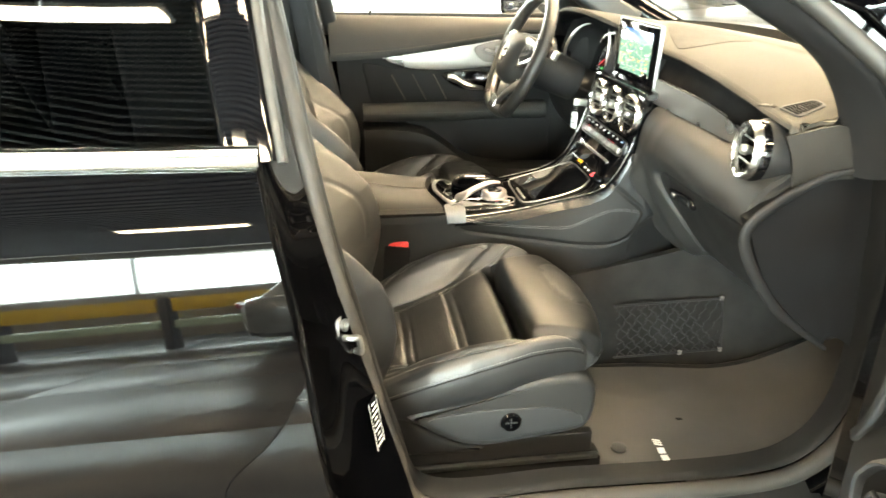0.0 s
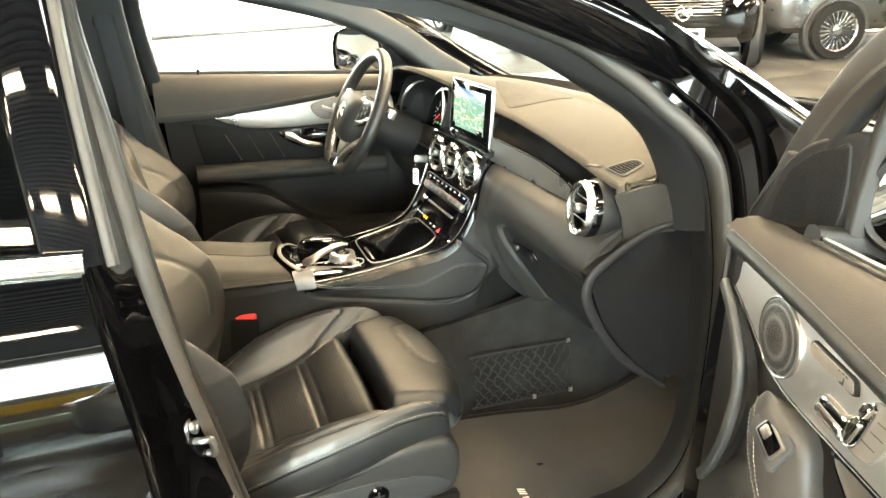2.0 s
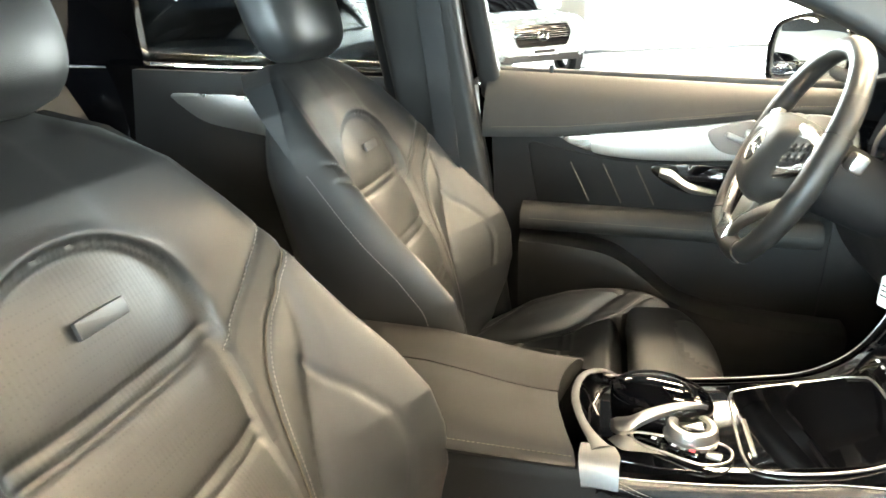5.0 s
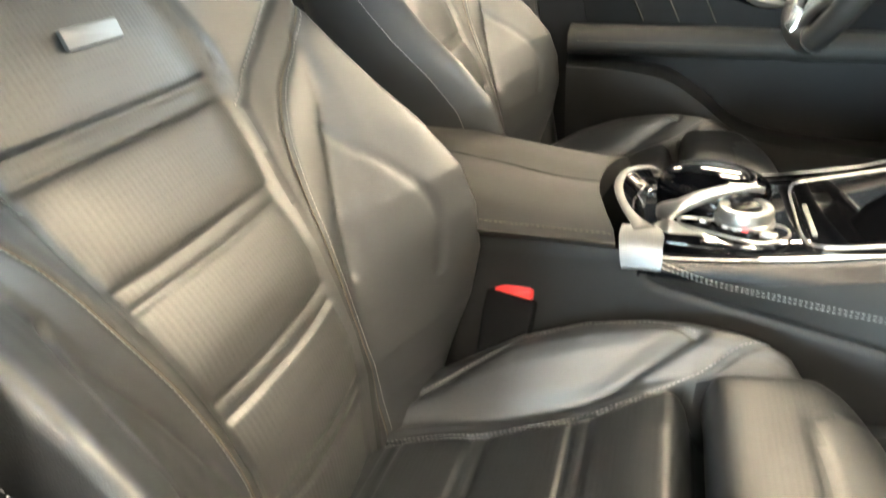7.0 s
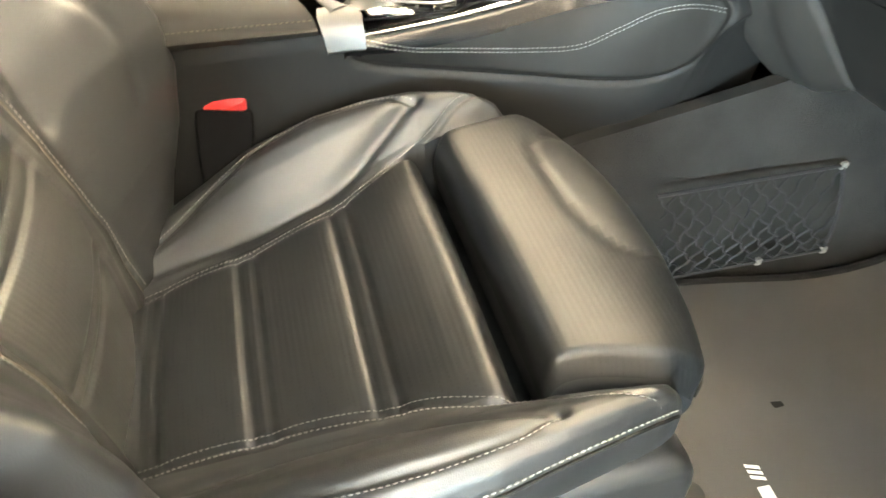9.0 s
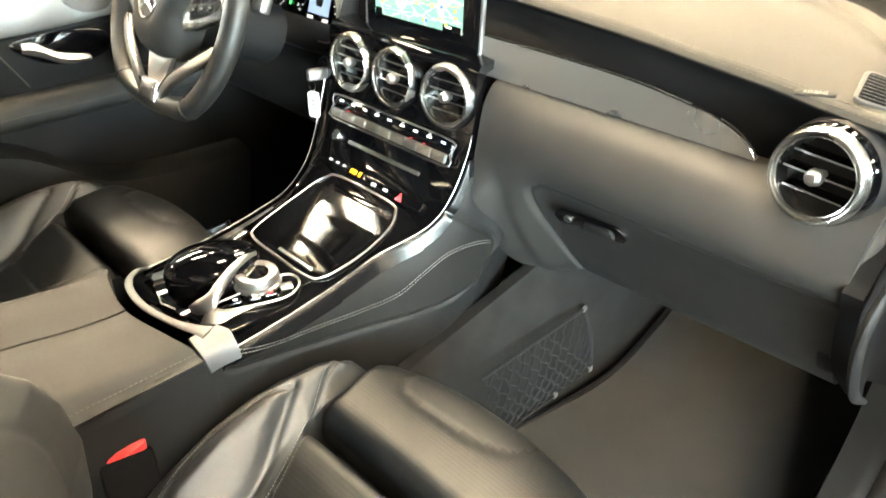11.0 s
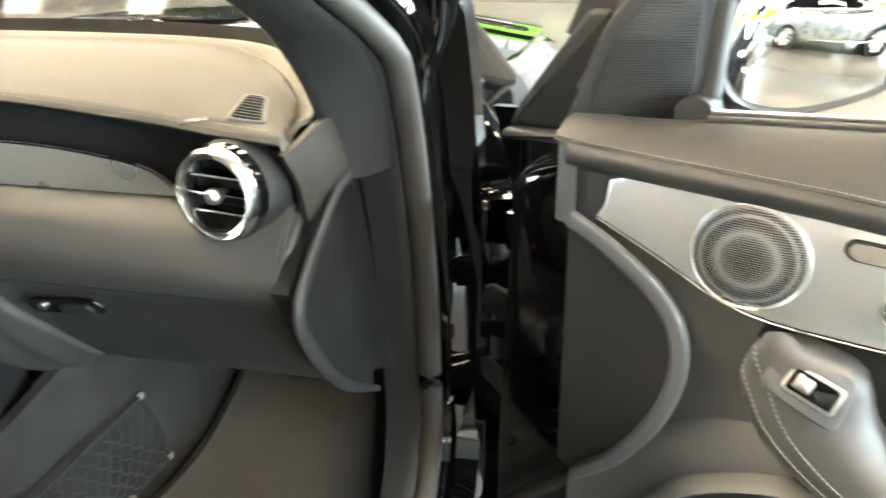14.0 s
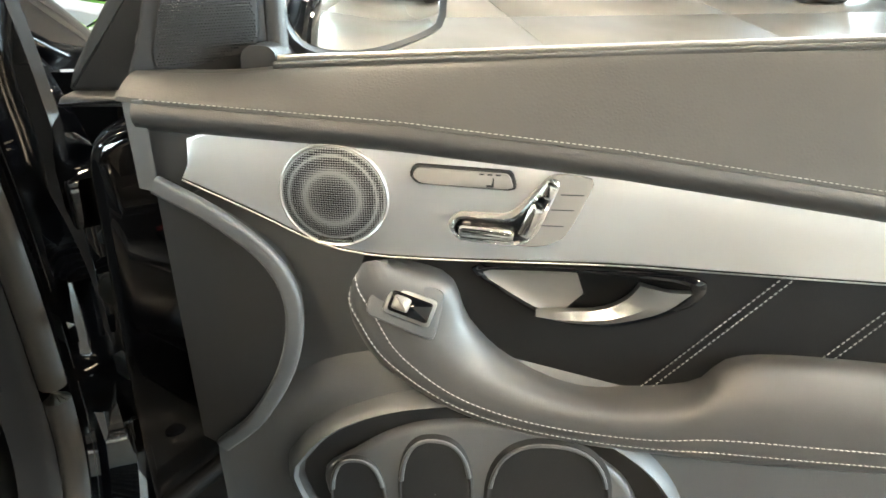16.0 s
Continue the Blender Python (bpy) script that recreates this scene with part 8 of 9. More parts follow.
        sh_ = Shape().plate(out, 0.042, m_, 0.016, seg=4).obj("side_shield", PLASTIC, st, "black plastic seat side shield")
        Shape().plate(spl([(-0.535, 0.590), (-0.46, 0.603), (-0.38, 0.604), (-0.31, 0.600), (-0.262, 0.586), (-0.240, 0.566), (-0.26, 0.552), (-0.34, 0.543), (-0.42, 0.536), (-0.48, 0.548)], 44, closed=True), 0.005, m_ @ Matrix.Translation((0, 0, 0.0395)), 0.0045, seg=3).obj("shield_dish", PLASTIC_GREY, sh_, "raised lower field of the shield")
        km = m_ @ Matrix.Translation((-0.381, 0.576, 0.044))
        kn = Shape().lathe([(0.020, 0), (0.020, 0.004), (0.017, 0.007), (0.012, 0.007), (0.011, 0.004), (0, 0.004)], km, 28)
        kn.obj("lumbar_knob", PIANO, sh_)
        for a in range(4):
            Shape().box((0.010, 0.003, 0.003), km @ Matrix.Rotation(a * 1.5708, 4, "Z") @ Matrix.Translation((0.006, 0, 0.005)), 0.001).obj("knob_cross", PLASTIC_GREY, sh_)
        tail = spl([(-0.66, 0.60), (-0.585, 0.605), (-0.545, 0.568), (-0.49, 0.530), (-0.43, 0.512), (-0.44, 0.500), (-0.56, 0.502), (-0.66, 0.52)], 40, closed=True)
        Shape().plate(tail, 0.030, m_, 0.010, seg=3).obj("rear_shield", PLASTIC_DARK, st, "dark rear shield of the seat base")
        Shape().box((0.62, 0.045, 0.035), Matrix.Translation((-0.50, SY + sg * 0.20, 0.445)), 0.006).obj("rail", PLASTIC_DARK, st)
        Shape().box((0.40, 0.020, 0.050), Matrix.Translation((-0.41, SY + sg * 0.205, 0.492)), 0.004).obj("slide", PLASTIC_DARK, st)
        Shape().box((0.60, 0.012, 0.010), Matrix.Translation((-0.50, SY + sg * 0.224, 0.468)), 0.002).obj("rail_edge", SATIN if sg < 0 else PLASTIC_DARK, st)
        Shape().box((0.05, 0.06, 0.03), Matrix.Translation((-0.235, SY + sg * 0.20, 0.42)), 0.006).obj("rail_foot", PLASTIC_DARK, st)
    Shape().box((0.36, 0.38, 0.05), Matrix.Translation((-0.48, SY, 0.52)), 0.01).obj("seat_pan", PLASTIC_DARK, st)
    return st


seat = build_seat()
drv = copy_thing(seat, Matrix.Translation((-0.525, -SY, 0.40)))
drv["label"] = "driver's black leather sports seat behind the wheel"


def buckle(x, y, z, lean):
    b = thing("belt_buckle", "black seat belt buckle with a red release key", "seat belt buckle", (x, y, z - 0.1))
    m = face_to((x, y, z), (-0.10, -0.9, 0.3) if y < 0 else (-0.10, 0.9, 0.3), (lean, 0, 1))
    Shape().plate([(-0.026, -0.075), (0.026, -0.075), (0.031, 0.0), (0.031, 0.030), (-0.031, 0.030), (-0.031, 0.0)], 0.034, m @ Matrix.Translation((0, 0, -0.013)), 0.005, corner=0.008).obj("buckle_body", SUEDE, b)
    Shape().box((0.050, 0.026, 0.028), m @ Matrix.Translation((0, 0.030, 0.004)), 0.005).obj("release_key", RED, b, "red release key")
    Shape().tube(spl([tuple(m @ Vector((0, -0.055, 0))), tuple(m @ Vector((0.0, -0.10, 0.004))), tuple(m @ Vector((-0.01, -0.17, 0.02)))], 10), 0.012, 8, flat=0.6).obj("stalk", PLASTIC_DARK, b)


buckle(-0.552, -0.126, 0.694, 0.10)
buckle(-0.585, 0.140, 0.715, 0.10)
# belts hanging beside the pillars
for sy in (-1, 1):
    b = thing("seat_belt", "black seat belt hanging beside the centre pillar", "seat belt", (-0.78, sy * 0.66, 0.5), "seat belts")
    p = spl([(-0.80, sy * 0.585, 1.36), (-0.775, sy * 0.615, 1.15), (-0.745, sy * 0.645, 0.85), (-0.73, sy * 0.66, 0.50)], 20)
    Shape().sweep(p, rsec(0.048, 0.0024, 3), up=(0, sy, 0.2)).obj("webbing", BELT, b)
    Shape().box((0.06, 0.02, 0.07), Matrix.Translation((-0.80, sy * 0.60, 1.36)), 0.008, seg=3).obj("upper_guide", PLASTIC_DARK, b)
    Shape().box((0.012, 0.05, 0.06), Matrix.Translation((-0.752, sy * 0.64, 0.93)), 0.004).obj("tongue", PLASTIC_DARK, b)
# rear bench
rb = thing("rear_seat", "black leather rear bench in shade", "rear seat", (-1.5, 0, 0.4))
Shape().slab(patch([[(-1.05, -0.68, 0.62), (-1.05, 0, 0.64), (-1.05, 0.68, 0.62)], [(-1.12, -0.68, 0.72), (-1.12, 0, 0.73), (-1.12, 0.68, 0.72)], [(-1.55, -0.68, 0.66), (-1.55, 0, 0.67), (-1.55, 0.68, 0.66)]], 12, 20), (0, 0, -0.12)).obj("cushion", HIDE, rb)
Shape().slab(patch([[(-1.52, -0.68, 0.62), (-1.52, 0, 0.62), (-1.52, 0.68, 0.62)], [(-1.62, -0.66, 0.95), (-1.62, 0, 0.95), (-1.62, 0.66, 0.95)], [(-1.72, -0.62, 1.18), (-1.72, 0, 1.18), (-1.72, 0.62, 1.18)]], 12, 20), (-0.12, 0, 0)).obj("backrest", HIDE, rb)
for y in (-0.38, 0.38):
    Shape().box((0.09, 0.26, 0.16), Matrix.Translation((-1.78, y, 1.24)), 0.04, seg=4).obj("headrest", HIDE, rb)

# floor mat with bound edge, lettering and fastener
mt = thing("floor_mat", "dark velour floor mat with bound edge and pale lettering", "floor mat", (0, -0.5, 0.42))
outl = [(-0.16, -0.70), (0.20, -0.70), (0.42, -0.705), (0.485, -0.68), (0.495, -0.50), (0.485, -0.335), (0.42, -0.318), (0.28, -0.305), (0.14, -0.270), (-0.02, -0.245), (-0.20, -0.25), (-0.215, -0.45)]
ol = spl(outl, 60, closed=True)


def mat_z(x, y):
    return 0.4135 + 0.012 * sstep(-0.55, -0.70, y) + 0.125 * (max(0.0, x - 0.17) / 0.33) ** 1.5


rows = [[(0.04 + (x - 0.04) * k, -0.47 + (y + 0.47) * k, mat_z(0.04 + (x - 0.04) * k, -0.47 + (y + 0.47) * k) + 0.008) for x, y in ol] for k in (0.02, 0.25, 0.5, 0.7, 0.85, 0.95, 1.0)]
rows.append([(x, y, mat_z(x, y)) for x, y in ol])
Shape().grid(rows, cv=True).obj("mat_surface", MAT_PILE, mt)
Shape().tube([(x, y, mat_z(x, y) + 0.007) for x, y in ol], 0.0065, 8, closed=True).obj("mat_binding", PLASTIC_DARK, mt)
for q, (dx, dy) in enumerate(((0, 0),)):
    fm = face_to((-0.128, -0.552, 0.425), (0, 0, 1), (1, 0, 0))
    Shape().lathe([(0.017, 0), (0.016, 0.004), (0.012, 0.006), (0, 0.006)], fm, 24).obj("mat_button", PLASTIC_GREY, mt, "round grey mat fastener")
lm = face_to((-0.045, -0.585, 0.4265), (0.0, 0.0, 1), (1, 0, 0)) @ Matrix.Rotation(radians(-4), 4, "Z")
lt = Shape()
for i in range(3):
    lt.plate([(-0.050 + i * 0.007, -0.008), (-0.046 + i * 0.007, -0.008), (-0.041 + i * 0.007, 0.008), (-0.045 + i * 0.007, 0.008)], 0.001, lm, 0.0002)
for i in range(3):
    lt.box((0.018, 0.015, 0.001), lm @ Matrix.Translation((-0.012 + i * 0.023, 0, 0.0005)), 0.0003)
lt.obj("mat_emblem", WHITE, mt, "pale block emblem")
# luggage net on the tunnel side
net = thing("cargo_net", "black elastic storage net on the tunnel carpet", "net", (0.1, -0.24, 0.47))


def net_pt(u, v):
    """u along, v up the tunnel side."""
    x = -0.04 + 0.265 * u
    z = 0.462 + 0.125 * v + 0.012 * u
    y = -0.258 + 0.030 * v - 0.015 * u - 0.014 * math.sin(3.14 * v) * (1 - 0.3 * u)
    return (x, y - 0.012, z)


s = Shape()
for k in range(-4, 11):
    for sg in (-1, 1):
        pts_ = []
        for i in range(24):
            v = i / 23
            u = (k + sg * v * 4) / 10 + 0.012 * math.sin(v * 40)
            if 0 <= u <= 1:
                pts_.append(net_pt(u, v))
        if len(pts_) > 2:
            s.tube(pts_, 0.0018, 4)
s.obj("mesh", NETTING, net)
Shape().tube([net_pt(i / 20, 1.0) for i in range(21)] + [net_pt(1.0, 1 - i / 8) for i in range(1, 9)] + [net_pt(1 - i / 20, 0.0) for i in range(1, 21)], 0.003, 6).obj("border_cord", NETTING, net)
for u, v in ((1.0, 0.0), (1.0, 1.0), (0.62, 0.0)):
    Shape().box((0.010, 0.006, 0.012), Matrix.Translation(net_pt(u, v)), 0.002).obj("hook", GREY_KEY, net)

# ---- open front passenger door ----
DA = radians(70)
DM = Matrix(((-math.cos(DA), -math.sin(DA), 0, 0.05), (-math.sin(DA), math.cos(DA), 0, -0.86), (0, 0, 1, 0), (0, 0, 0, 1)))
# local axes: x along the door to its rear edge, y inwards to the cabin, z up
door = thing("passenger_door", "open front passenger door with leather, brushed aluminium and grey stitching", "car door", (0.05, -0.86, 0.4))


def dp(name, shape, material, parent=None, label="", angle=38):
    p = parent or door
    ob = shape.obj(name, material, None, label, None, angle)
    ob.parent = p
    ob.matrix_basis = DM
    ob.matrix_parent_inverse = (door.matrix_basis if p is door else DM).inverted()
    return ob


FLAT = Matrix(((1, 0, 0, 0), (0, 0, 1, 0), (0, -1, 0, 0), (0, 0, 0, 1)))


def on_door(u, z, n=0.0):
    """Frame on the inner face: x along the door, y up, z inwards."""
    return Matrix(((-1, 0, 0, u), (0, 0, 1, n), (0, 1, 0, z), (0, 0, 0, 1)))


def dplate(name, pts, n, thick, bevel, material, parent=None, label="", corner=0.0, smooth=0, seg=3):
    o = spl(pts, smooth, closed=True) if smooth else pts
    m = Matrix(((-1, 0, 0, 0), (0, 0, 1, n), (0, 1, 0, 0), (0, 0, 0, 1)))
    return dp(name, Shape().plate([(-u, z) for u, z in o], thick, m, bevel, corner=corner, seg=seg), material, parent, label)


U1 = 1.12
stitch_z = lambda u: float(np.interp(u, [0.10, 0.131, 0.329, 0.504, 0.704, 0.90, 1.12], [1.149, 1.147, 1.139, 1.125, 1.102, 1.075, 1.05]))
belt_z = lambda u: 1.156 + 0.070 * (u - 0.2)
# upper leather roll: from the window slot over to the stitch line, then the dark lip below
rows = []
for u in np.linspace(0.105, U1, 50):
    zs, zb = stitch_z(u), belt_z(u) + 0.010
    k = sstep(0.10, 0.24, u)
    zt = zs + 0.014 + (zb - zs - 0.014) * k
    rows.append(spl([(u, -0.052, zt - 0.006), (u, -0.040, zt), (u, -0.018, (zs + zt) / 2 + 0.006), (u, 0.004, zs + 0.004), (u, 0.006, zs)], 16))
dp("upper_roll", Shape().slab(rows, (0, -0.012, 0)), HIDE_DOOR, None, "soft leather top roll")
rows = []
for u in np.linspace(0.118, U1, 50):
    zs = stitch_z(u)
    rows.append(spl([(u, 0.006, zs - 0.0005), (u, 0.011, zs - 0.008), (u, 0.008, zs - 0.018), (u, -0.004, zs - 0.026)], 10))
dp("lip", Shape().slab(rows, (0, -0.01, 0)), PLASTIC, None, "dark leather lip below the seam")
dp("stitching", Shape().stitches([(u, 0.0065, stitch_z(u) + 0.0035) for u in np.linspace(0.125, U1, 80)], 0.0046, 0.00048), THREAD)
# window slot strips
dp("belt_strip", Shape().sweep([(u, -0.058, belt_z(u) + 0.014) for u in np.linspace(0.22, U1, 12)], rsec(0.005, 0.006), up=(0, 0, 1)), SATIN, None, "thin bright window slot strip")
dp("window_seal", Shape().sweep([(u, -0.047, belt_z(u) + 0.011) for u in np.linspace(0.22, U1, 12)], rsec(0.008, 0.006), up=(0, 0, 1)), RUBBER_DARK)
# core of the door and its painted outer skin
core = [(0.02, 0.42), (0.03, 0.80), (0.045, 1.10), (0.10, 1.13), (U1, 1.15), (1.13, 0.90), (1.08, 0.55), (1.0, 0.42)]
dplate("door_core", core, -0.13, 0.112, 0.02, PAINT, None, "painted black door shell", corner=0.03)
rows = []
for u in np.linspace(-0.02, 1.14, 20):
    rows.append(spl([(u, -0.120, 0.40), (u, -0.155, 0.60), (u, -0.168, 0.82), (u, -0.160, 1.02), (u, -0.115, 1.140 + 0.06 * u)], 20))
dp("outer_skin", Shape().slab(rows, (0, 0.012, 0)), PAINT, None, "glossy black outer skin")
dp("outer_belt", Shape().sweep([(u, -0.108, belt_z(u) - 0.016) for u in np.linspace(0.2, U1, 10)], rsec(0.014, 0.012), up=(0, 0, 1)), CHROME)
# lower moulding: one broad dished panel
LOW = [(0.118, 1.10), (0.118, 1.072), (0.122, 0.95), (0.126, 0.80), (0.15, 0.76), (0.20, 0.62), (0.26, 0.50), (0.9, 0.50), (1.08, 0.62), (1.10, 1.06), (0.60, 1.10)]
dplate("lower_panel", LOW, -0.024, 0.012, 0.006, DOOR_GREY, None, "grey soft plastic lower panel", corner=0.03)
# forward cover with raised curved rim
rim_ = spl([(0.125, 0.006, 1.078), (0.175, 0.012, 1.055), (0.222, 0.018, 1.02), (0.240, 0.022, 0.975), (0.228, 0.022, 0.91), (0.19, 0.016, 0.84), (0.145, 0.006, 0.79)], 40)
dp("cover_rim", Shape().sweep(rim_, [(a, b) for a, b in rsec(0.016, 0.010)], up=(0, 1, 0)), DOOR_GREY, None, "rounded rim of the forward cover")
rows = []
for k in np.linspace(0, 1, 20):
    p = rim_[int(k * 39)]
    rows.append([(0.119 + (p[0] - 0.119) * t, -0.004 + 0.012 * t, p[2]) for t in np.linspace(0, 1, 8)])
dp("forward_cover", Shape().slab(rows, (0, -0.012, 0)), PLASTIC, None, "smooth dark forward cover")
# front end face of the trim
rows = [[(0.105, -0.06, z), (0.103, -0.02, z), (0.108, 0.002, z), (0.120, 0.006, z)] for z in np.linspace(1.072, 1.150, 8)]
dp("trim_end", Shape().slab(rows, (0.008, 0, 0)), DOOR_GREY)
dplate("front_corner", [(0.112, 1.142), (0.112, 1.066), (0.150, 1.066), (0.185, 1.085), (0.19, 1.12), (0.20, 1.128), (0.20, 1.142)], -0.018, 0.018, 0.004, PLASTIC, corner=0.008)
# brushed aluminium panel
top_ = [(0.1535, 1.096), (0.155, 1.116), (0.168, 1.125), (0.21, 1.127), (0.329, 1.122), (0.506, 1.108), (0.709, 1.085), (0.95, 1.055), (1.02, 1.043)]
bot_ = [(0.95, 1.036), (0.80, 1.026), (0.727, 1.025), (0.60, 1.026), (0.517, 1.027), (0.42, 1.024), (0.351, 1.022), (0.30, 1.023), (0.258, 1.032), (0.21, 1.055), (0.147, 1.083)]
at_ = spl(top_, 40)
ab_ = spl(bot_, 40)
dplate("aluminium_panel", at_ + ab_, -0.010, 0.012, 0.003, ALU, None, "brushed aluminium door trim")
dp("trim_edge", Shape().tube([(u, 0.0020, z - 0.001) for u, z in ab_], 0.0007, 6), SATIN)
# loudspeaker
SPM = on_door(0.277, 1.0755, 0.002)
spk = dp("loudspeaker", Shape().lathe([(0.046, -0.002), (0.0460, 0.0030), (0.0450, 0.0038), (0.0436, 0.0028)], SPM, 56), SATIN, None, "perforated silver loudspeaker cover")


def perforated(name, color, pitch):
    m, t, b = principled(name)
    n, l = t.nodes, t.links
    co = n.new("ShaderNodeTexCoord")
    vo = n.new("ShaderNodeTexVoronoi")
    vo.inputs["Scale"].default_value, vo.inputs["Randomness"].default_value = 1 / pitch, 0.0
    l.new(co.outputs["Object"], vo.inputs["Vector"])
    rp = n.new("ShaderNodeValToRGB")
    rp.color_ramp.elements[0].position, rp.color_ramp.elements[0].color = 0.42, (0.01, 0.01, 0.01, 1)
    rp.color_ramp.elements[1].position, rp.color_ramp.elements[1].color = 0.52, (*color, 1)
    l.new(vo.outputs["Distance"], rp.inputs[0])
    l.new(rp.outputs[0], b.inputs["Base Color"])
    b.inputs["Metallic"].default_value = 0.85
    b.inputs["Roughness"].default_value = 0.35
    return m


dp("speaker_mesh", Shape().lathe([(0.0435, 0.003), (0.034, 0.0058), (0.018, 0.0075), (0, 0.008)], SPM, 56), perforated("perforated silver", (0.42, 0.42, 0.42), 0.0020), spk)
dp("speaker_label", Shape().plate([(-0.016, -0.003), (0.016, -0.003), (0.013, 0.003), (-0.013, 0.003)], 0.0012, SPM @ Matrix.Translation((0, -0.0375, 0.0035)), 0.0003), CHROME, spk)
# seat heating key and seat controls
key_ = [(-0.0445, -0.006), (-0.038, -0.0085), (0.036, -0.0085), (0.043, -0.001), (0.039, 0.0085), (-0.040, 0.0085)]
kb = dp("heating_key", Shape().plate(key_, 0.005, on_door(0.3825, 1.0985, 0.001) @ Matrix.Rotation(radians(1.5), 4, "Z"), 0.0015, corner=0.005), PLASTIC_DARK)
dp("key_cap", Shape().plate([(x * 0.93, y * 0.80) for x, y in key_], 0.0065, on_door(0.3825, 1.0985, 0.001) @ Matrix.Rotation(radians(1.5), 4, "Z"), 0.001, corner=0.004), GREY_KEY, kb, "warm grey key with a seat symbol")
mk = Shape()
for i in range(3):
    mk.box((0.004, 0.0012, 0.0004), on_door(0.398 + i * 0.0065, 1.1032, 0.0078), 0.0001)
mk.plate([(-0.003, -0.004), (0.003, -0.004), (0.003, -0.002), (-0.001, -0.002), (-0.002, 0.004), (-0.003, 0.004)], 0.0004, on_door(0.405, 1.0965, 0.0076), 0.0001)
dp("key_print", mk, PLASTIC_DARK, kb)
plate_ = [(0.372, 1.058), (0.378, 1.046), (0.395, 1.041), (0.425, 1.040), (0.450, 1.041), (0.468, 1.052), (0.482, 1.085), (0.486, 1.100), (0.478, 1.104), (0.458, 1.105), (0.448, 1.100), (0.435, 1.083), (0.420, 1.069), (0.400, 1.068), (0.382, 1.068)]
sc = dplate("seat_controls", plate_, 0.001, 0.004, 0.0015, GREY_KEY, None, "warm grey seat memory panel", smooth=60)
well = [(0.376, 1.057), (0.380, 1.047), (0.398, 1.0435), (0.428, 1.043), (0.442, 1.052), (0.452, 1.078), (0.458, 1.097), (0.452, 1.100), (0.440, 1.083), (0.424, 1.065), (0.400, 1.064), (0.383, 1.064)]
dp("control_ring", Shape().tube([(u, 0.006, z) for u, z in spl(well, 60, closed=True)], 0.0016, 6, closed=True), CHROME, sc)
dplate("control_well", well, 0.003, 0.003, 0.001, PIANO, sc, smooth=60)
dp("cushion_lever", Shape().box((0.046, 0.010, 0.010), on_door(0.404, 1.0535, 0.010) @ Matrix.Rotation(radians(3), 4, "Z"), 0.004), CHROME, sc, "chrome cushion lever")
dp("cushion_lever", Shape().box((0.046, 0.005, 0.006), on_door(0.404, 1.0465, 0.008) @ Matrix.Rotation(radians(2), 4, "Z"), 0.002), CHROME, sc)
dp("backrest_lever", Shape().box((0.012, 0.030, 0.010), on_door(0.439, 1.066, 0.010) @ Matrix.Rotation(radians(24), 4, "Z"), 0.004), CHROME, sc, "chrome backrest lever")
dp("headrest_lever", Shape().box((0.010, 0.014, 0.010), on_door(0.4515, 1.0935, 0.010) @ Matrix.Rotation(radians(24), 4, "Z"), 0.003), CHROME, sc, "chrome headrest lever")
for i, (u, z, tx) in enumerate(((0.4725, 1.0955, "1"), (0.469, 1.0815, "2"), (0.4625, 1.068, "3"), (0.4555, 1.0535, "M"))):
    words("memory_digit", tx, 0.0055, DM @ on_door(u, z, 0.0054), PLASTIC_DARK, sc)
    if i:
        dp("key_gap", Shape().tube([(u - 0.008, 0.0052, z + 0.0068), (u + 0.010, 0.0052, z + 0.0072)], 0.0005, 4), PLASTIC_DARK, sc)
# dark middle panel with slanted double seams
mid = [(0.30, 1.026), (0.36, 1.020), (0.52, 1.024), (0.73, 1.022), (0.98, 1.030), (1.05, 0.98), (1.05, 0.90), (0.75, 0.90), (0.60, 0.86), (0.45, 0.86), (0.38, 0.90), (0.30, 0.98)]
dplate("middle_panel", mid, -0.022, 0.012, 0.004, HIDE_DARK, None, "black leather middle panel", smooth=60)
for u0 in (0.0, 0.108, 0.216, 0.324):
    for d in (0.0, 0.010):
        a, b = (0.652 + u0 + d, -0.0085, 1.020), (0.545 + u0 + d, -0.0085, 0.885)
        if u0 > 0:
            b = (b[0] + 0.045, b[1], 0.935)
        dp("seam_stitch", Shape().stitches([a, b], 0.0050, 0.0007), THREAD)
# inner handle in a dish
dish = [(0.392, 1.009), (0.42, 1.016), (0.50, 1.018), (0.575, 1.014), (0.592, 1.004), (0.578, 0.982), (0.535, 0.963), (0.495, 0.957), (0.455, 0.966), (0.415, 0.990)]
inner_ = [(0.402, 1.008), (0.43, 1.0115), (0.50, 1.013), (0.566, 1.009), (0.580, 1.001), (0.568, 0.984), (0.53, 0.969), (0.495, 0.964), (0.46, 0.971), (0.425, 0.990)]
ii = spl(inner_, 48, closed=True)
dd = spl(dish, 48, closed=True)
half_ = [((a[0] + b[0]) / 2, (a[1] + b[1]) / 2) for a, b in zip(dd, ii)]
hd = dp("handle_bezel", Shape().grid([[(u, n_, z) for u, z in o_] for o_, n_ in ((dd, -0.0105), (dd, -0.0070), (half_, -0.0045), (ii, -0.0050))], cv=True), PIANO, None, "gloss black handle surround")
cu, cz_ = 0.49, 0.990
rows = [[(cu + (u - cu) * k, -0.0048 - d, cz_ + (z - cz_) * k) for u, z in ii] for k, d in ((1.0, 0.0), (0.92, 0.0022), (0.75, 0.0038), (0.4, 0.0046), (0.02, 0.0048))]
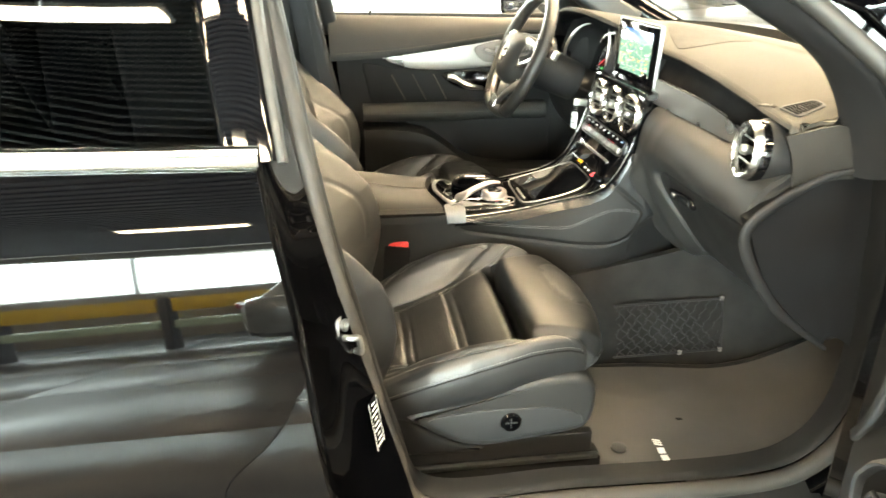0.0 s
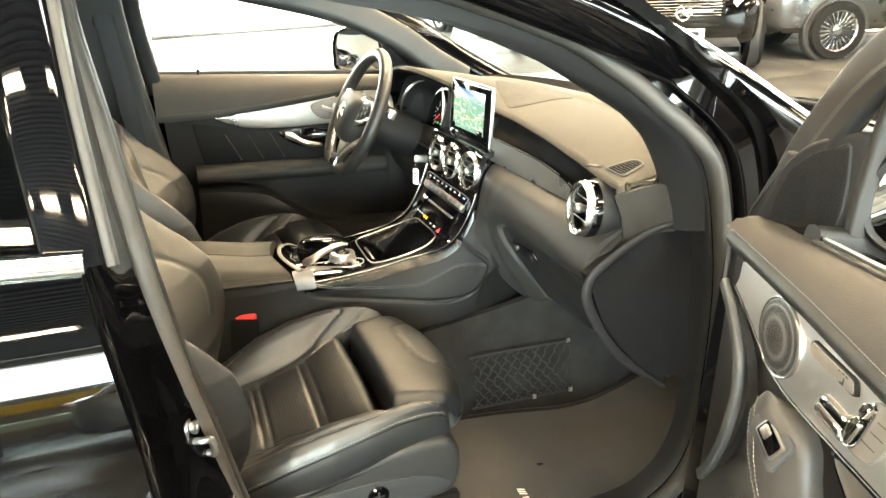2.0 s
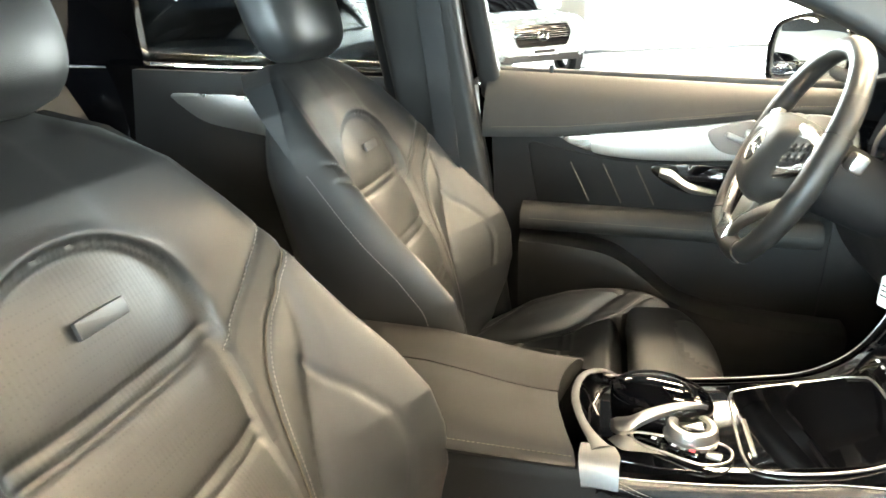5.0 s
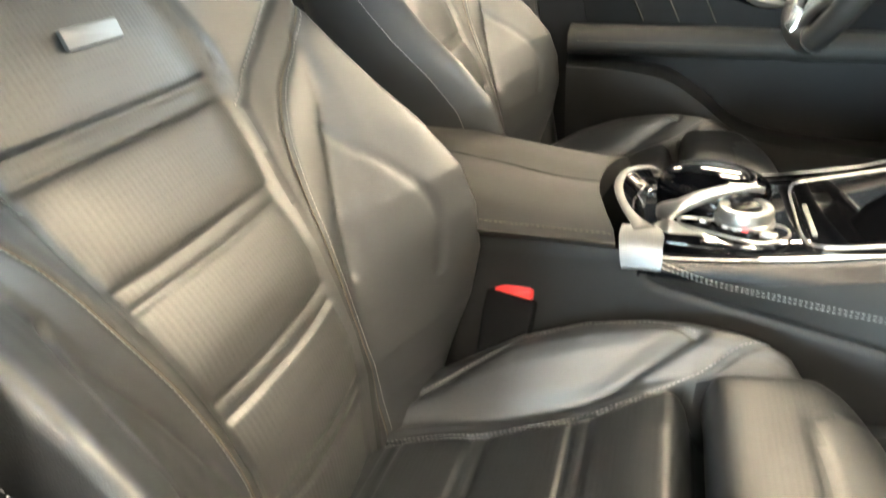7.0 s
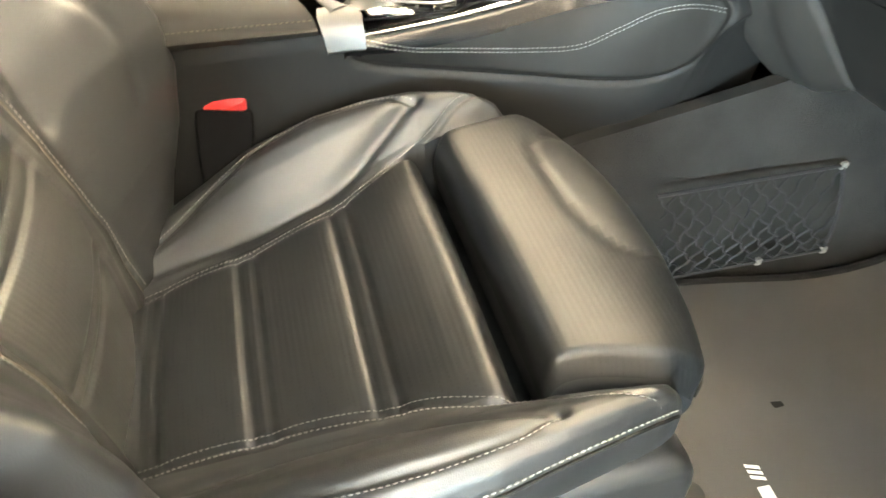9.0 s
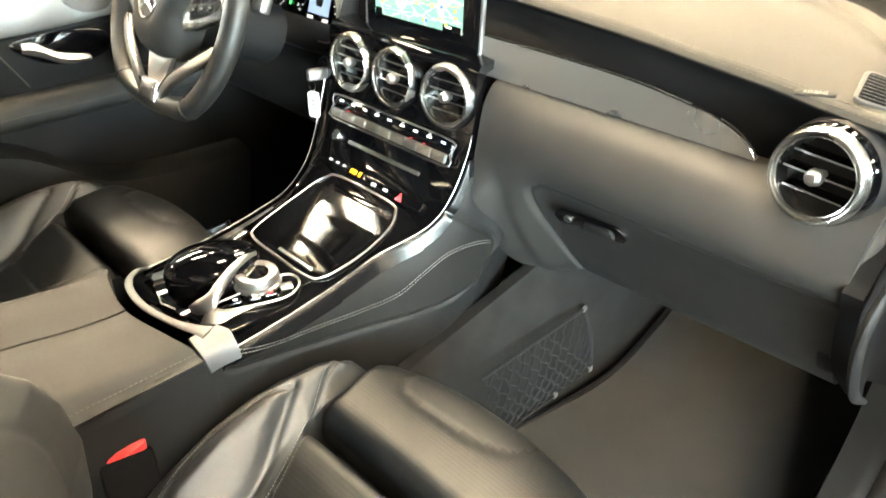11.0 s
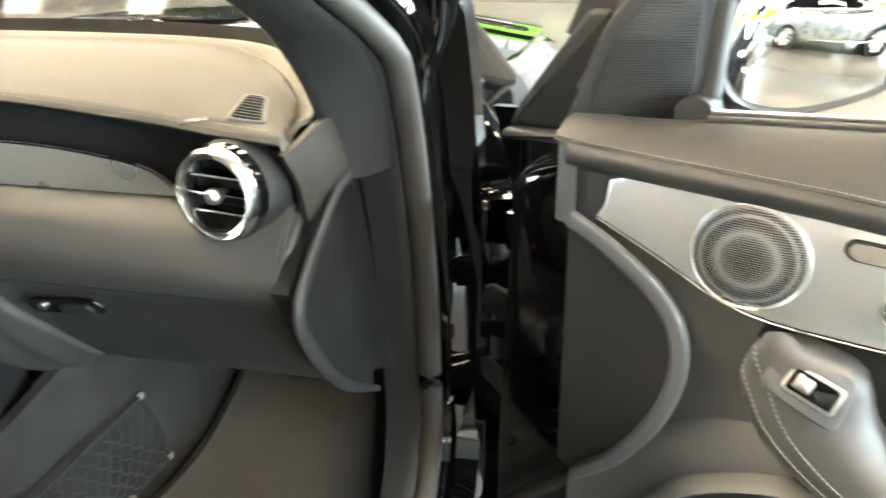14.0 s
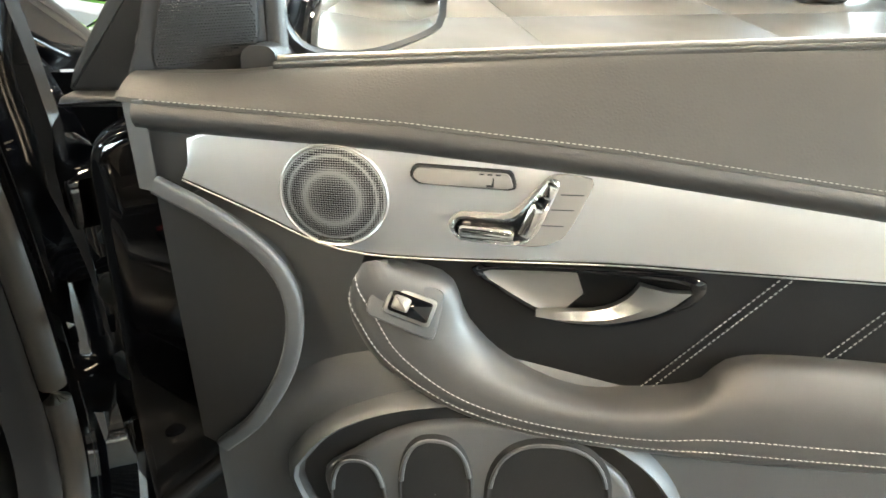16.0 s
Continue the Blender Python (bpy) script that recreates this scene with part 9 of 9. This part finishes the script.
# Rear half near-black: the shade of a deep hollow put into the colour.
dp("handle_dish", Shape().grid(rows, cv=True, pick=lambda i, j: int(ii[int(j * 48) % 48][0] > 0.478)), [mat("satin handle dish", (0.15, 0.142, 0.13), 0.5, metal=0.6, vary=0.06), VOID], hd, "satin metal dish behind the handle, rear half painted black")
lev_t = spl([(0.450, 0.974), (0.475, 0.976), (0.505, 0.980), (0.525, 0.992), (0.535, 1.007)], 24)
lev_b = spl([(0.450, 0.971), (0.48, 0.966), (0.515, 0.968), (0.555, 0.982), (0.578, 1.003)], 24)
rows = [[(a[0], 0.0, a[1]), ((a[0] + b[0]) / 2, 0.006, (a[1] + b[1]) / 2), (b[0], 0.002, b[1])] for a, b in zip(lev_t, lev_b)]
dp("door_lever", Shape().slab(rows, (0, -0.006, 0)), SATIN, hd, "satin chrome door lever")
# armrest: padded bar sweeping back from the window switch
front = spl([(0.300, 1.020, 0.020), (0.290, 1.000, 0.026), (0.296, 0.972, 0.030), (0.325, 0.932, 0.033), (0.400, 0.888, 0.036), (0.52, 0.866, 0.036), (0.74, 0.862, 0.036), (1.00, 0.875, 0.034), (1.08, 0.885, 0.02)], 60)
back = spl([(0.325, 1.014, 0.0), (0.372, 1.000, 0.0), (0.392, 0.955, 0.0), (0.435, 0.914, 0.0), (0.51, 0.892, 0.0), (0.595, 0.903, 0.0), (0.645, 0.938, 0.0), (0.85, 0.936, 0.0), (1.08, 0.935, 0.0)], 60)
rows = []
for (fu, fz, fn), (bu, bz, bn) in zip(front, back):
    rows.append(spl([(bu, -0.012, bz), (bu, 0.004 + fn * 0.2, bz + 0.002), (bu * 0.55 + fu * 0.45, fn * 0.72 + 0.006, bz * 0.55 + fz * 0.45 + 0.010), (fu * 0.9 + bu * 0.1, fn, fz * 0.9 + bz * 0.1 + 0.004), (fu, fn * 0.94, fz - 0.004), (fu, fn * 0.6, fz - 0.022), (fu + 0.004, -0.006, fz - 0.034)], 22))
s = Shape().grid(rows)
n = len(rows[0])
s.f += [tuple(range(n)), tuple(reversed(range(59 * n, 60 * n)))]
s.m += [0, 0]
ar = dp("armrest", s, HIDE_ARM_LIT, None, "padded leather armrest with double stitching", angle=60)
for q, lift in ((12, 0.0012), (14, 0.0012)):
    dp("stitching", Shape().stitches([(r[q][0] - 0.0, r[q][1] + lift, r[q][2] + 0.0005) for r in rows[1:-1]], 0.0050, 0.0007), THREAD, ar)
wm_ = on_door(0.343, 0.988, 0.026) @ Matrix.Rotation(radians(20), 4, "Z") @ Matrix.Rotation(radians(-25), 4, "X")
wp = dp("switch_panel", Shape().plate([(-0.030, -0.022), (0.034, -0.020), (0.036, 0.018), (-0.024, 0.022)], 0.006, wm_ @ Matrix.Translation((0, 0, -0.004)), 0.002, corner=0.008), DOOR_GREY, ar)
dp("switch_frame", Shape().plate([(-0.021, -0.012), (0.021, -0.012), (0.021, 0.012), (-0.021, 0.012)], 0.005, wm_, 0.0015, corner=0.004), SATIN, wp, "chrome window switch frame")
dp("switch_well", Shape().plate([(-0.018, -0.009), (0.018, -0.009), (0.018, 0.009), (-0.018, 0.009)], 0.0056, wm_, 0.0005, corner=0.003), PIANO, wp)
dp("window_switch", Shape().box((0.015, 0.013, 0.006), wm_ @ Matrix.Translation((0.008, 0, 0.005)), 0.003), SATIN, wp, "satin window switch")
# lower bulge with the pocket: outer wall, dished mouth, web with round wells
rows = []
for u in np.linspace(0.135, 1.05, 40):
    k = sstep(0.13, 0.30, u)
    zt = float(np.interp(u, [0.135, 0.20, 0.26, 0.32, 0.42, 0.60, 1.05], [0.80, 0.86, 0.90, 0.915, 0.92, 0.88, 0.88]))
    rows.append(spl([(u, -0.012, zt), (u, 0.006 * k, zt - 0.02), (u, 0.012 * k, zt - 0.07), (u, 0.014 * k, 0.74), (u, 0.030 * k, 0.64), (u, 0.0, 0.50)], 18))
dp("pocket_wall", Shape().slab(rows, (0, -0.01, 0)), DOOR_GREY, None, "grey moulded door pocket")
mouth = [(0.222, 0.775), (0.236, 0.808), (0.262, 0.838), (0.300, 0.862), (0.345, 0.878), (0.40, 0.886), (0.47, 0.880), (0.56, 0.83), (0.60, 0.76), (0.56, 0.69), (0.34, 0.68), (0.25, 0.72)]
mo_ = spl(mouth, 60, closed=True)
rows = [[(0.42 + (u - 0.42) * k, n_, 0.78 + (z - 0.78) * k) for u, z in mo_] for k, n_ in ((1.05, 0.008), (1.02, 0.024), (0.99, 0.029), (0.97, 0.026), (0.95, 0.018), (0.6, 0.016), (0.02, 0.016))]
# The mouth is barely recessed; dark plastic inside paints the shade of its depth.
pk_ = dp("pocket_mouth", Shape().grid(rows, cv=True, pick=lambda i, j: 1 if i > 0.45 else 0), [DOOR_GREY, PLASTIC_DARK], None, "dished mouth of the door pocket, shade painted inside")
web = [(0.255, 0.785), (0.285, 0.812), (0.318, 0.838), (0.355, 0.855), (0.40, 0.862), (0.46, 0.858), (0.55, 0.80), (0.55, 0.70), (0.30, 0.70), (0.262, 0.74)]
dplate("pocket_web", web, 0.012, 0.014, 0.008, DOOR_GREY, pk_, "rounded grey web of the bottle holders", smooth=60)
# Nearly flat wells, made dark in place of the shade inside them.
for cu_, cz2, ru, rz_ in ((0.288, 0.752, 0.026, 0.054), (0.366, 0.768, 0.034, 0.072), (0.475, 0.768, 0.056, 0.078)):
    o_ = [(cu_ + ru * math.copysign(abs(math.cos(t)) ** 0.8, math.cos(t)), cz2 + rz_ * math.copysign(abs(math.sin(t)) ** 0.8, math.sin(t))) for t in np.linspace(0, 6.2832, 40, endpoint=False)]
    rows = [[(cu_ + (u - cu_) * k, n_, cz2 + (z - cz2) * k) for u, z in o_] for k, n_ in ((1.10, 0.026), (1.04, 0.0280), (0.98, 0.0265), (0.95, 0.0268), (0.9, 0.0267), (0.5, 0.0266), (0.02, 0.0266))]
    w_e = dp("bottle_well", Shape().grid(rows, cv=True), PLASTIC_DARK, pk_, "rounded bottle well, its shade painted dark")
    dp("well_lip", Shape().tube([(u, 0.0272, z) for u, z in o_[2:20]], 0.0024, 8, up=(0, 1, 0)), DOOR_GREY, pk_)
# window frame: sail with tweeter grille, front post, top rail, rear post
SAIL = Matrix(((-1, 0, 0, 0), (0.587, 0, 1, 0.0277), (0, 1, 0, 0), (0, 0, 0, 1)))
sail = spl([(0.100, 1.148), (0.108, 1.19), (0.122, 1.235), (0.145, 1.266), (0.175, 1.282), (0.203, 1.287), (0.207, 1.23), (0.205, 1.168), (0.16, 1.150)], 60, closed=True)
dp("mirror_sail", Shape().plate([(-u, z) for u, z in sail], 0.022, SAIL @ Matrix.Translation((0, 0, -0.022)), 0.006, seg=3), PLASTIC_DARK, None, "black plastic mirror triangle")
dp("corner_post", Shape().sweep(spl([(0.207, -0.098, 1.165), (0.208, -0.102, 1.25), (0.214, -0.112, 1.35), (0.225, -0.125, 1.41)], 14), rsec(0.016, 0.022), up=(0, 1, 0)), RUBBER_DARK, None, "black window corner post")
dplate("sail_foot", [(0.022, 1.126), (0.105, 1.130), (0.112, 1.139), (0.028, 1.136)], -0.06, 0.022, 0.003, RUBBER_DARK, corner=0.003)
dplate("frame_corner", [(0.026, 1.136), (0.112, 1.139), (0.125, 1.165), (0.125, 1.25), (0.105, 1.25), (0.070, 1.205), (0.034, 1.155)], -0.070, 0.016, 0.005, PLASTIC_DARK, None, "dark corner cover of the window frame", corner=0.006)
tw = [(0.121, 1.164), (0.125, 1.20), (0.136, 1.233), (0.155, 1.256), (0.175, 1.267), (0.192, 1.270), (0.194, 1.182), (0.160, 1.166)]
twp = dp("tweeter_grille", Shape().plate([(-u, z) for u, z in spl(tw, 50, closed=True)], 0.003, SAIL, 0.0015, seg=3), PLASTIC_DARK, None, "finely perforated black tweeter grille")
hl = Shape()
for i in range(36):
    for j in range(46):
        u, z = 0.122 + i * 0.0022 + (j % 2) * 0.0011, 1.166 + j * 0.0024
        inside = False
        for k in range(len(tw)):
            (a, b), (c, d) = tw[k], tw[(k + 1) % len(tw)]
            if (b > z) != (d > z) and u < (c - a) * (z - b) / (d - b) + a:
                inside = not inside
        if inside:
            hl.lathe([(0.0007, 0.0035), (0, 0.0035)], SAIL @ Matrix.Translation((-u, z, 0)), 5)
tagged(dp("grille_perforation", hl, PIANO, twp), kind="stuff")
tr = spl([(0.105, -0.075, 1.19), (0.135, -0.09, 1.27), (0.20, -0.12, 1.375), (0.38, -0.16, 1.475), (0.62, -0.19, 1.525), (0.85, -0.20, 1.53), (0.98, -0.195, 1.50), (1.02, -0.16, 1.36), (1.06, -0.09, 1.20)], 50)
dp("window_frame", Shape().sweep(tr, rsec(0.045, 0.035), up=(0, 1, 0)), PAINT, None, "black window frame")
dp("frame_cover", Shape().sweep([(u, n_ + 0.012, z) for u, n_, z in tr[1:40]], rsec(0.072, 0.022), up=(0, 1, 0)), PLASTIC_DARK, None, "dark window frame cover")
dp("frame_seal", Shape().tube([(u, n_ + 0.018, z - 0.012) for u, n_, z in tr], 0.009, 8), RUBBER_DARK)
# door mirror outside the window
mir = thing("door_mirror", "black door mirror reflecting the showroom", "mirror", tuple(DM @ Vector((0.30, -0.20, 1.2))))


def mp(name, shape, material, label=""):
    ob = shape.obj(name, material, None, label)
    ob.parent = mir
    ob.matrix_basis = DM
    ob.matrix_parent_inverse = mir.matrix_basis.inverted()
    return ob


MC = Vector((0.272, -0.205, 1.215))
mdir = Vector((0.84, 0.54, -0.01)).normalized()
mf = face_to(MC, mdir)
mo = [(x * 1.0, y * 0.92) for x, y in spl([(-0.105, -0.035), (-0.09, -0.062), (0.02, -0.070), (0.10, -0.045), (0.115, 0.01), (0.09, 0.065), (0.0, 0.078), (-0.085, 0.062), (-0.108, 0.02)], 48, closed=True)]
rows = [[tuple(mf @ Vector((x * k, y * k, d))) for x, y in mo] for k, d in ((0.97, 0.003), (1.05, 0.008), (1.13, 0.0), (1.15, -0.03), (0.95, -0.06), (0.70, -0.09), (0.1, -0.10))]
mp("mirror_shell", Shape().grid(rows, cv=True), PLASTIC_DARK, "black mirror shell")
mp("mirror_glass", Shape().plate([(x * 0.985, y * 0.985) for x, y in mo], 0.003, mf @ Matrix.Translation((0, 0, 0.002)), 0.001), MIRROR, "mirror glass")
mp("mirror_arm", Shape().sweep(spl([(0.205, -0.05, 1.158), (0.200, -0.12, 1.150), (0.195, -0.20, 1.146)], 12), rsec(0.030, 0.05), up=(0, 0, 1)), PLASTIC_DARK, "black mirror arm")

# ---- driver's door, closed, seen from inside ----
dd = thing("driver_door", "closed driver's door with leather, aluminium strip and armrest", "car door", (-0.2, 0.75, 0.45))


def ld(name, shape, material, parent=None, label="", angle=38):
    ob = shape.obj(name, material, parent or dd, label, None, angle)
    return ob


def lplate(name, pts, y, thick, bevel, material, parent=None, label="", smooth=0, corner=0.0):
    o = spl(pts, smooth, closed=True) if smooth else pts
    m = Matrix(((1, 0, 0, 0), (0, 0, -1, y), (0, 1, 0, 0), (0, 0, 0, 1)))
    return ld(name, Shape().plate(o, thick, m, bevel, corner=corner, seg=3), material, parent, label)


lb = lambda x: 1.155 - 0.022 * (x + 0.03)
ls_ = lambda x: float(np.interp(x, [-0.70, -0.53, -0.41, -0.20, -0.05, 0.15], [1.052, 1.060, 1.072, 1.100, 1.122, 1.13]))
rows = []
for x in np.linspace(-0.70, 0.16, 40):
    rows.append(spl([(x, 0.80, lb(x) - 0.006), (x, 0.785, lb(x)), (x, 0.745, (lb(x) + ls_(x)) / 2 + 0.01), (x, 0.716, ls_(x) + 0.004), (x, 0.712, ls_(x) - 0.004), (x, 0.716, ls_(x) - 0.02)], 16))
ld("upper_roll", Shape().slab(rows, (0, 0.012, 0)), HIDE_DOOR, None, "soft leather top roll")
ld("stitching", Shape().stitches([(x, 0.7125, ls_(x) + 0.003) for x in np.linspace(-0.68, 0.1, 50)], 0.007, 0.0008), THREAD_DARK)
lplate("lower_panel", [(-0.68, 1.06), (0.16, 1.12), (0.16, 0.45), (-0.60, 0.45), (-0.66, 0.7)], 0.735, 0.012, 0.004, PLASTIC_DARK)
alu = lplate("aluminium_strip", [(-0.527, 1.040), (-0.46, 1.050), (-0.36, 1.062), (-0.20, 1.084), (-0.06, 1.108), (0.02, 1.10), (0.02, 1.02), (-0.15, 1.008), (-0.30, 1.000), (-0.41, 1.003), (-0.48, 1.017)], 0.722, 0.010, 0.003, ALU_DASH, None, "brushed aluminium strip", smooth=60)
ct = lplate("seat_controls", [(-0.215, 1.075), (-0.12, 1.090), (-0.13, 1.030), (-0.18, 1.022), (-0.215, 1.045)], 0.713, 0.006, 0.002, GREY_KEY, None, "seat memory panel", smooth=30)
ld("control_lever", Shape().box((0.05, 0.012, 0.012), Matrix.Translation((-0.165, 0.704, 1.055)) @ Matrix.Rotation(radians(20), 4, "Y"), 0.004), SATIN, ct)
ld("control_lever", Shape().box((0.012, 0.012, 0.03), Matrix.Translation((-0.145, 0.704, 1.06)), 0.004), SATIN, ct)
hb_ = lplate("handle_bezel", [(-0.33, 0.985), (-0.24, 0.995), (-0.15, 0.980), (-0.15, 0.940), (-0.22, 0.925), (-0.29, 0.945)], 0.725, 0.006, 0.003, PIANO, None, "", smooth=40)
t_ = spl([(-0.31, 0.984), (-0.285, 0.980), (-0.25, 0.956), (-0.19, 0.940)], 18)
b_ = spl([(-0.312, 0.966), (-0.28, 0.952), (-0.24, 0.932), (-0.19, 0.930)], 18)
ld("door_lever", Shape().slab([[(a[0], 0.712, a[1]), ((a[0] + b[0]) / 2, 0.705, (a[1] + b[1]) / 2), (b[0], 0.710, b[1])] for a, b in zip(t_, b_)], (0, 0.006, 0)), SATIN, hb_, "satin chrome door lever")
mid_ = lplate("middle_panel", [(-0.60, 1.03), (-0.50, 1.01), (-0.40, 0.995), (-0.15, 0.995), (0.05, 1.0), (0.05, 0.885), (-0.30, 0.880), (-0.57, 0.885)], 0.728, 0.008, 0.003, HIDE_DARK, None, "black leather middle panel", corner=0.02)
for i in range(3):
    ld("seam", Shape().tube([(-0.50 + i * 0.07, 0.7195, 0.985), (-0.455 + i * 0.07, 0.7195, 0.90)], 0.0014, 5), THREAD_DARK, mid_)
rows = []
for x in np.linspace(-0.60, 0.02, 30):
    k = sstep(-0.62, -0.56, x)
    rows.append(spl([(x, 0.73, 0.890), (x, 0.695 - 0.01 * k, 0.892), (x, 0.665, 0.882), (x, 0.655, 0.862), (x, 0.668, 0.840), (x, 0.73, 0.828)], 14))
ld("armrest", Shape().slab(rows, (0, 0.008, 0)), HIDE_DOOR, None, "padded leather armrest")
ld("stitching", Shape().stitches([(x, 0.6560, 0.868) for x in np.linspace(-0.58, 0.0, 20)], 0.007, 0.0009), THREAD_DARK)
pk = spl([(-0.60, 0.825), (-0.50, 0.822), (-0.40, 0.806), (-0.33, 0.765), (-0.26, 0.712), (-0.18, 0.685), (-0.05, 0.672), (0.10, 0.668)], 40)
rows = [spl([(x, 0.725, z + 0.002), (x, 0.675, z), (x, 0.655, z - 0.014), (x, 0.660, z - 0.06), (x, 0.70, z - 0.20)], 12) for x, z in pk]
ld("pocket_wall", Shape().slab(rows, (0, 0.01, 0)), PLASTIC, None, "moulded door pocket")
ld("lock_pin", Shape().tube([(-0.560, 0.80, 1.150), (-0.560, 0.80, 1.185)], 0.005, 10), PLASTIC_DARK, None, "black lock pin")
rr = spl([(0.18, 0.79, 1.15), (0.10, 0.765, 1.25), (-0.02, 0.735, 1.33), (-0.2, 0.70, 1.41), (-0.5, 0.675, 1.475), (-0.70, 0.67, 1.485), (-0.73, 0.70, 1.38), (-0.705, 0.77, 1.20), (-0.69, 0.80, 1.12)], 50)
ld("window_frame", Shape().sweep(rr, rsec(0.05, 0.045), up=(0, 1, 0)), PLASTIC, None, "dark window frame")
lplate("mirror_sail", [(0.05, 1.15), (0.17, 1.15), (0.12, 1.24), (0.04, 1.31)], 0.78, 0.02, 0.004, PLASTIC_DARK, corner=0.01)
lm_ = thing("door_mirror", "black driver's side mirror reflecting the showroom", "mirror", (0.02, 0.98, 1.2))
mf = face_to((0.015, 1.010, 1.210), (-0.90, -0.42, 0.03)) @ Matrix.Scale(1.2, 4)
rows = [[tuple(mf @ Vector((x * k, y * k, d))) for x, y in mo] for k, d in ((0.93, 0.004), (1.02, 0.010), (1.09, 0.0), (1.10, -0.03), (0.98, -0.075), (0.70, -0.105), (0.1, -0.115))]
Shape().grid(rows, cv=True).obj("mirror_shell", PAINT, lm_)
Shape().plate([(x * 0.95, y * 0.95) for x, y in mo], 0.003, mf @ Matrix.Translation((0, 0, 0.002)), 0.001).obj("mirror_glass", MIRROR, lm_)
Shape().sweep([(0.09, 0.80, 1.165), (0.07, 0.90, 1.175), (0.06, 0.96, 1.185)], rsec(0.04, 0.03), up=(0, 0, 1)).obj("mirror_arm", PLASTIC_DARK, lm_)
lo = Shape().slab(patch([[(0.15, 0.925, 0.45), (0.15, 0.94, 0.8), (0.2, 0.90, 1.13)], [(-0.72, 0.925, 0.45), (-0.72, 0.94, 0.8), (-0.74, 0.90, 1.13)]], 6, 12), (0, -0.02, 0))
ld("outer_skin", lo, PAINT)
ld("belt_trim", Shape().sweep([(0.15, 0.87, 1.15), (-0.74, 0.87, 1.165)], rsec(0.03, 0.02), up=(0, 0, 1)), RUBBER_DARK)

# ---- set the car down on the floor ----
for ob in list(bpy.data.objects):
    if ob.parent is None and ob.name not in SHOWROOM:
        ob.matrix_basis = LEVEL @ ob.matrix_basis
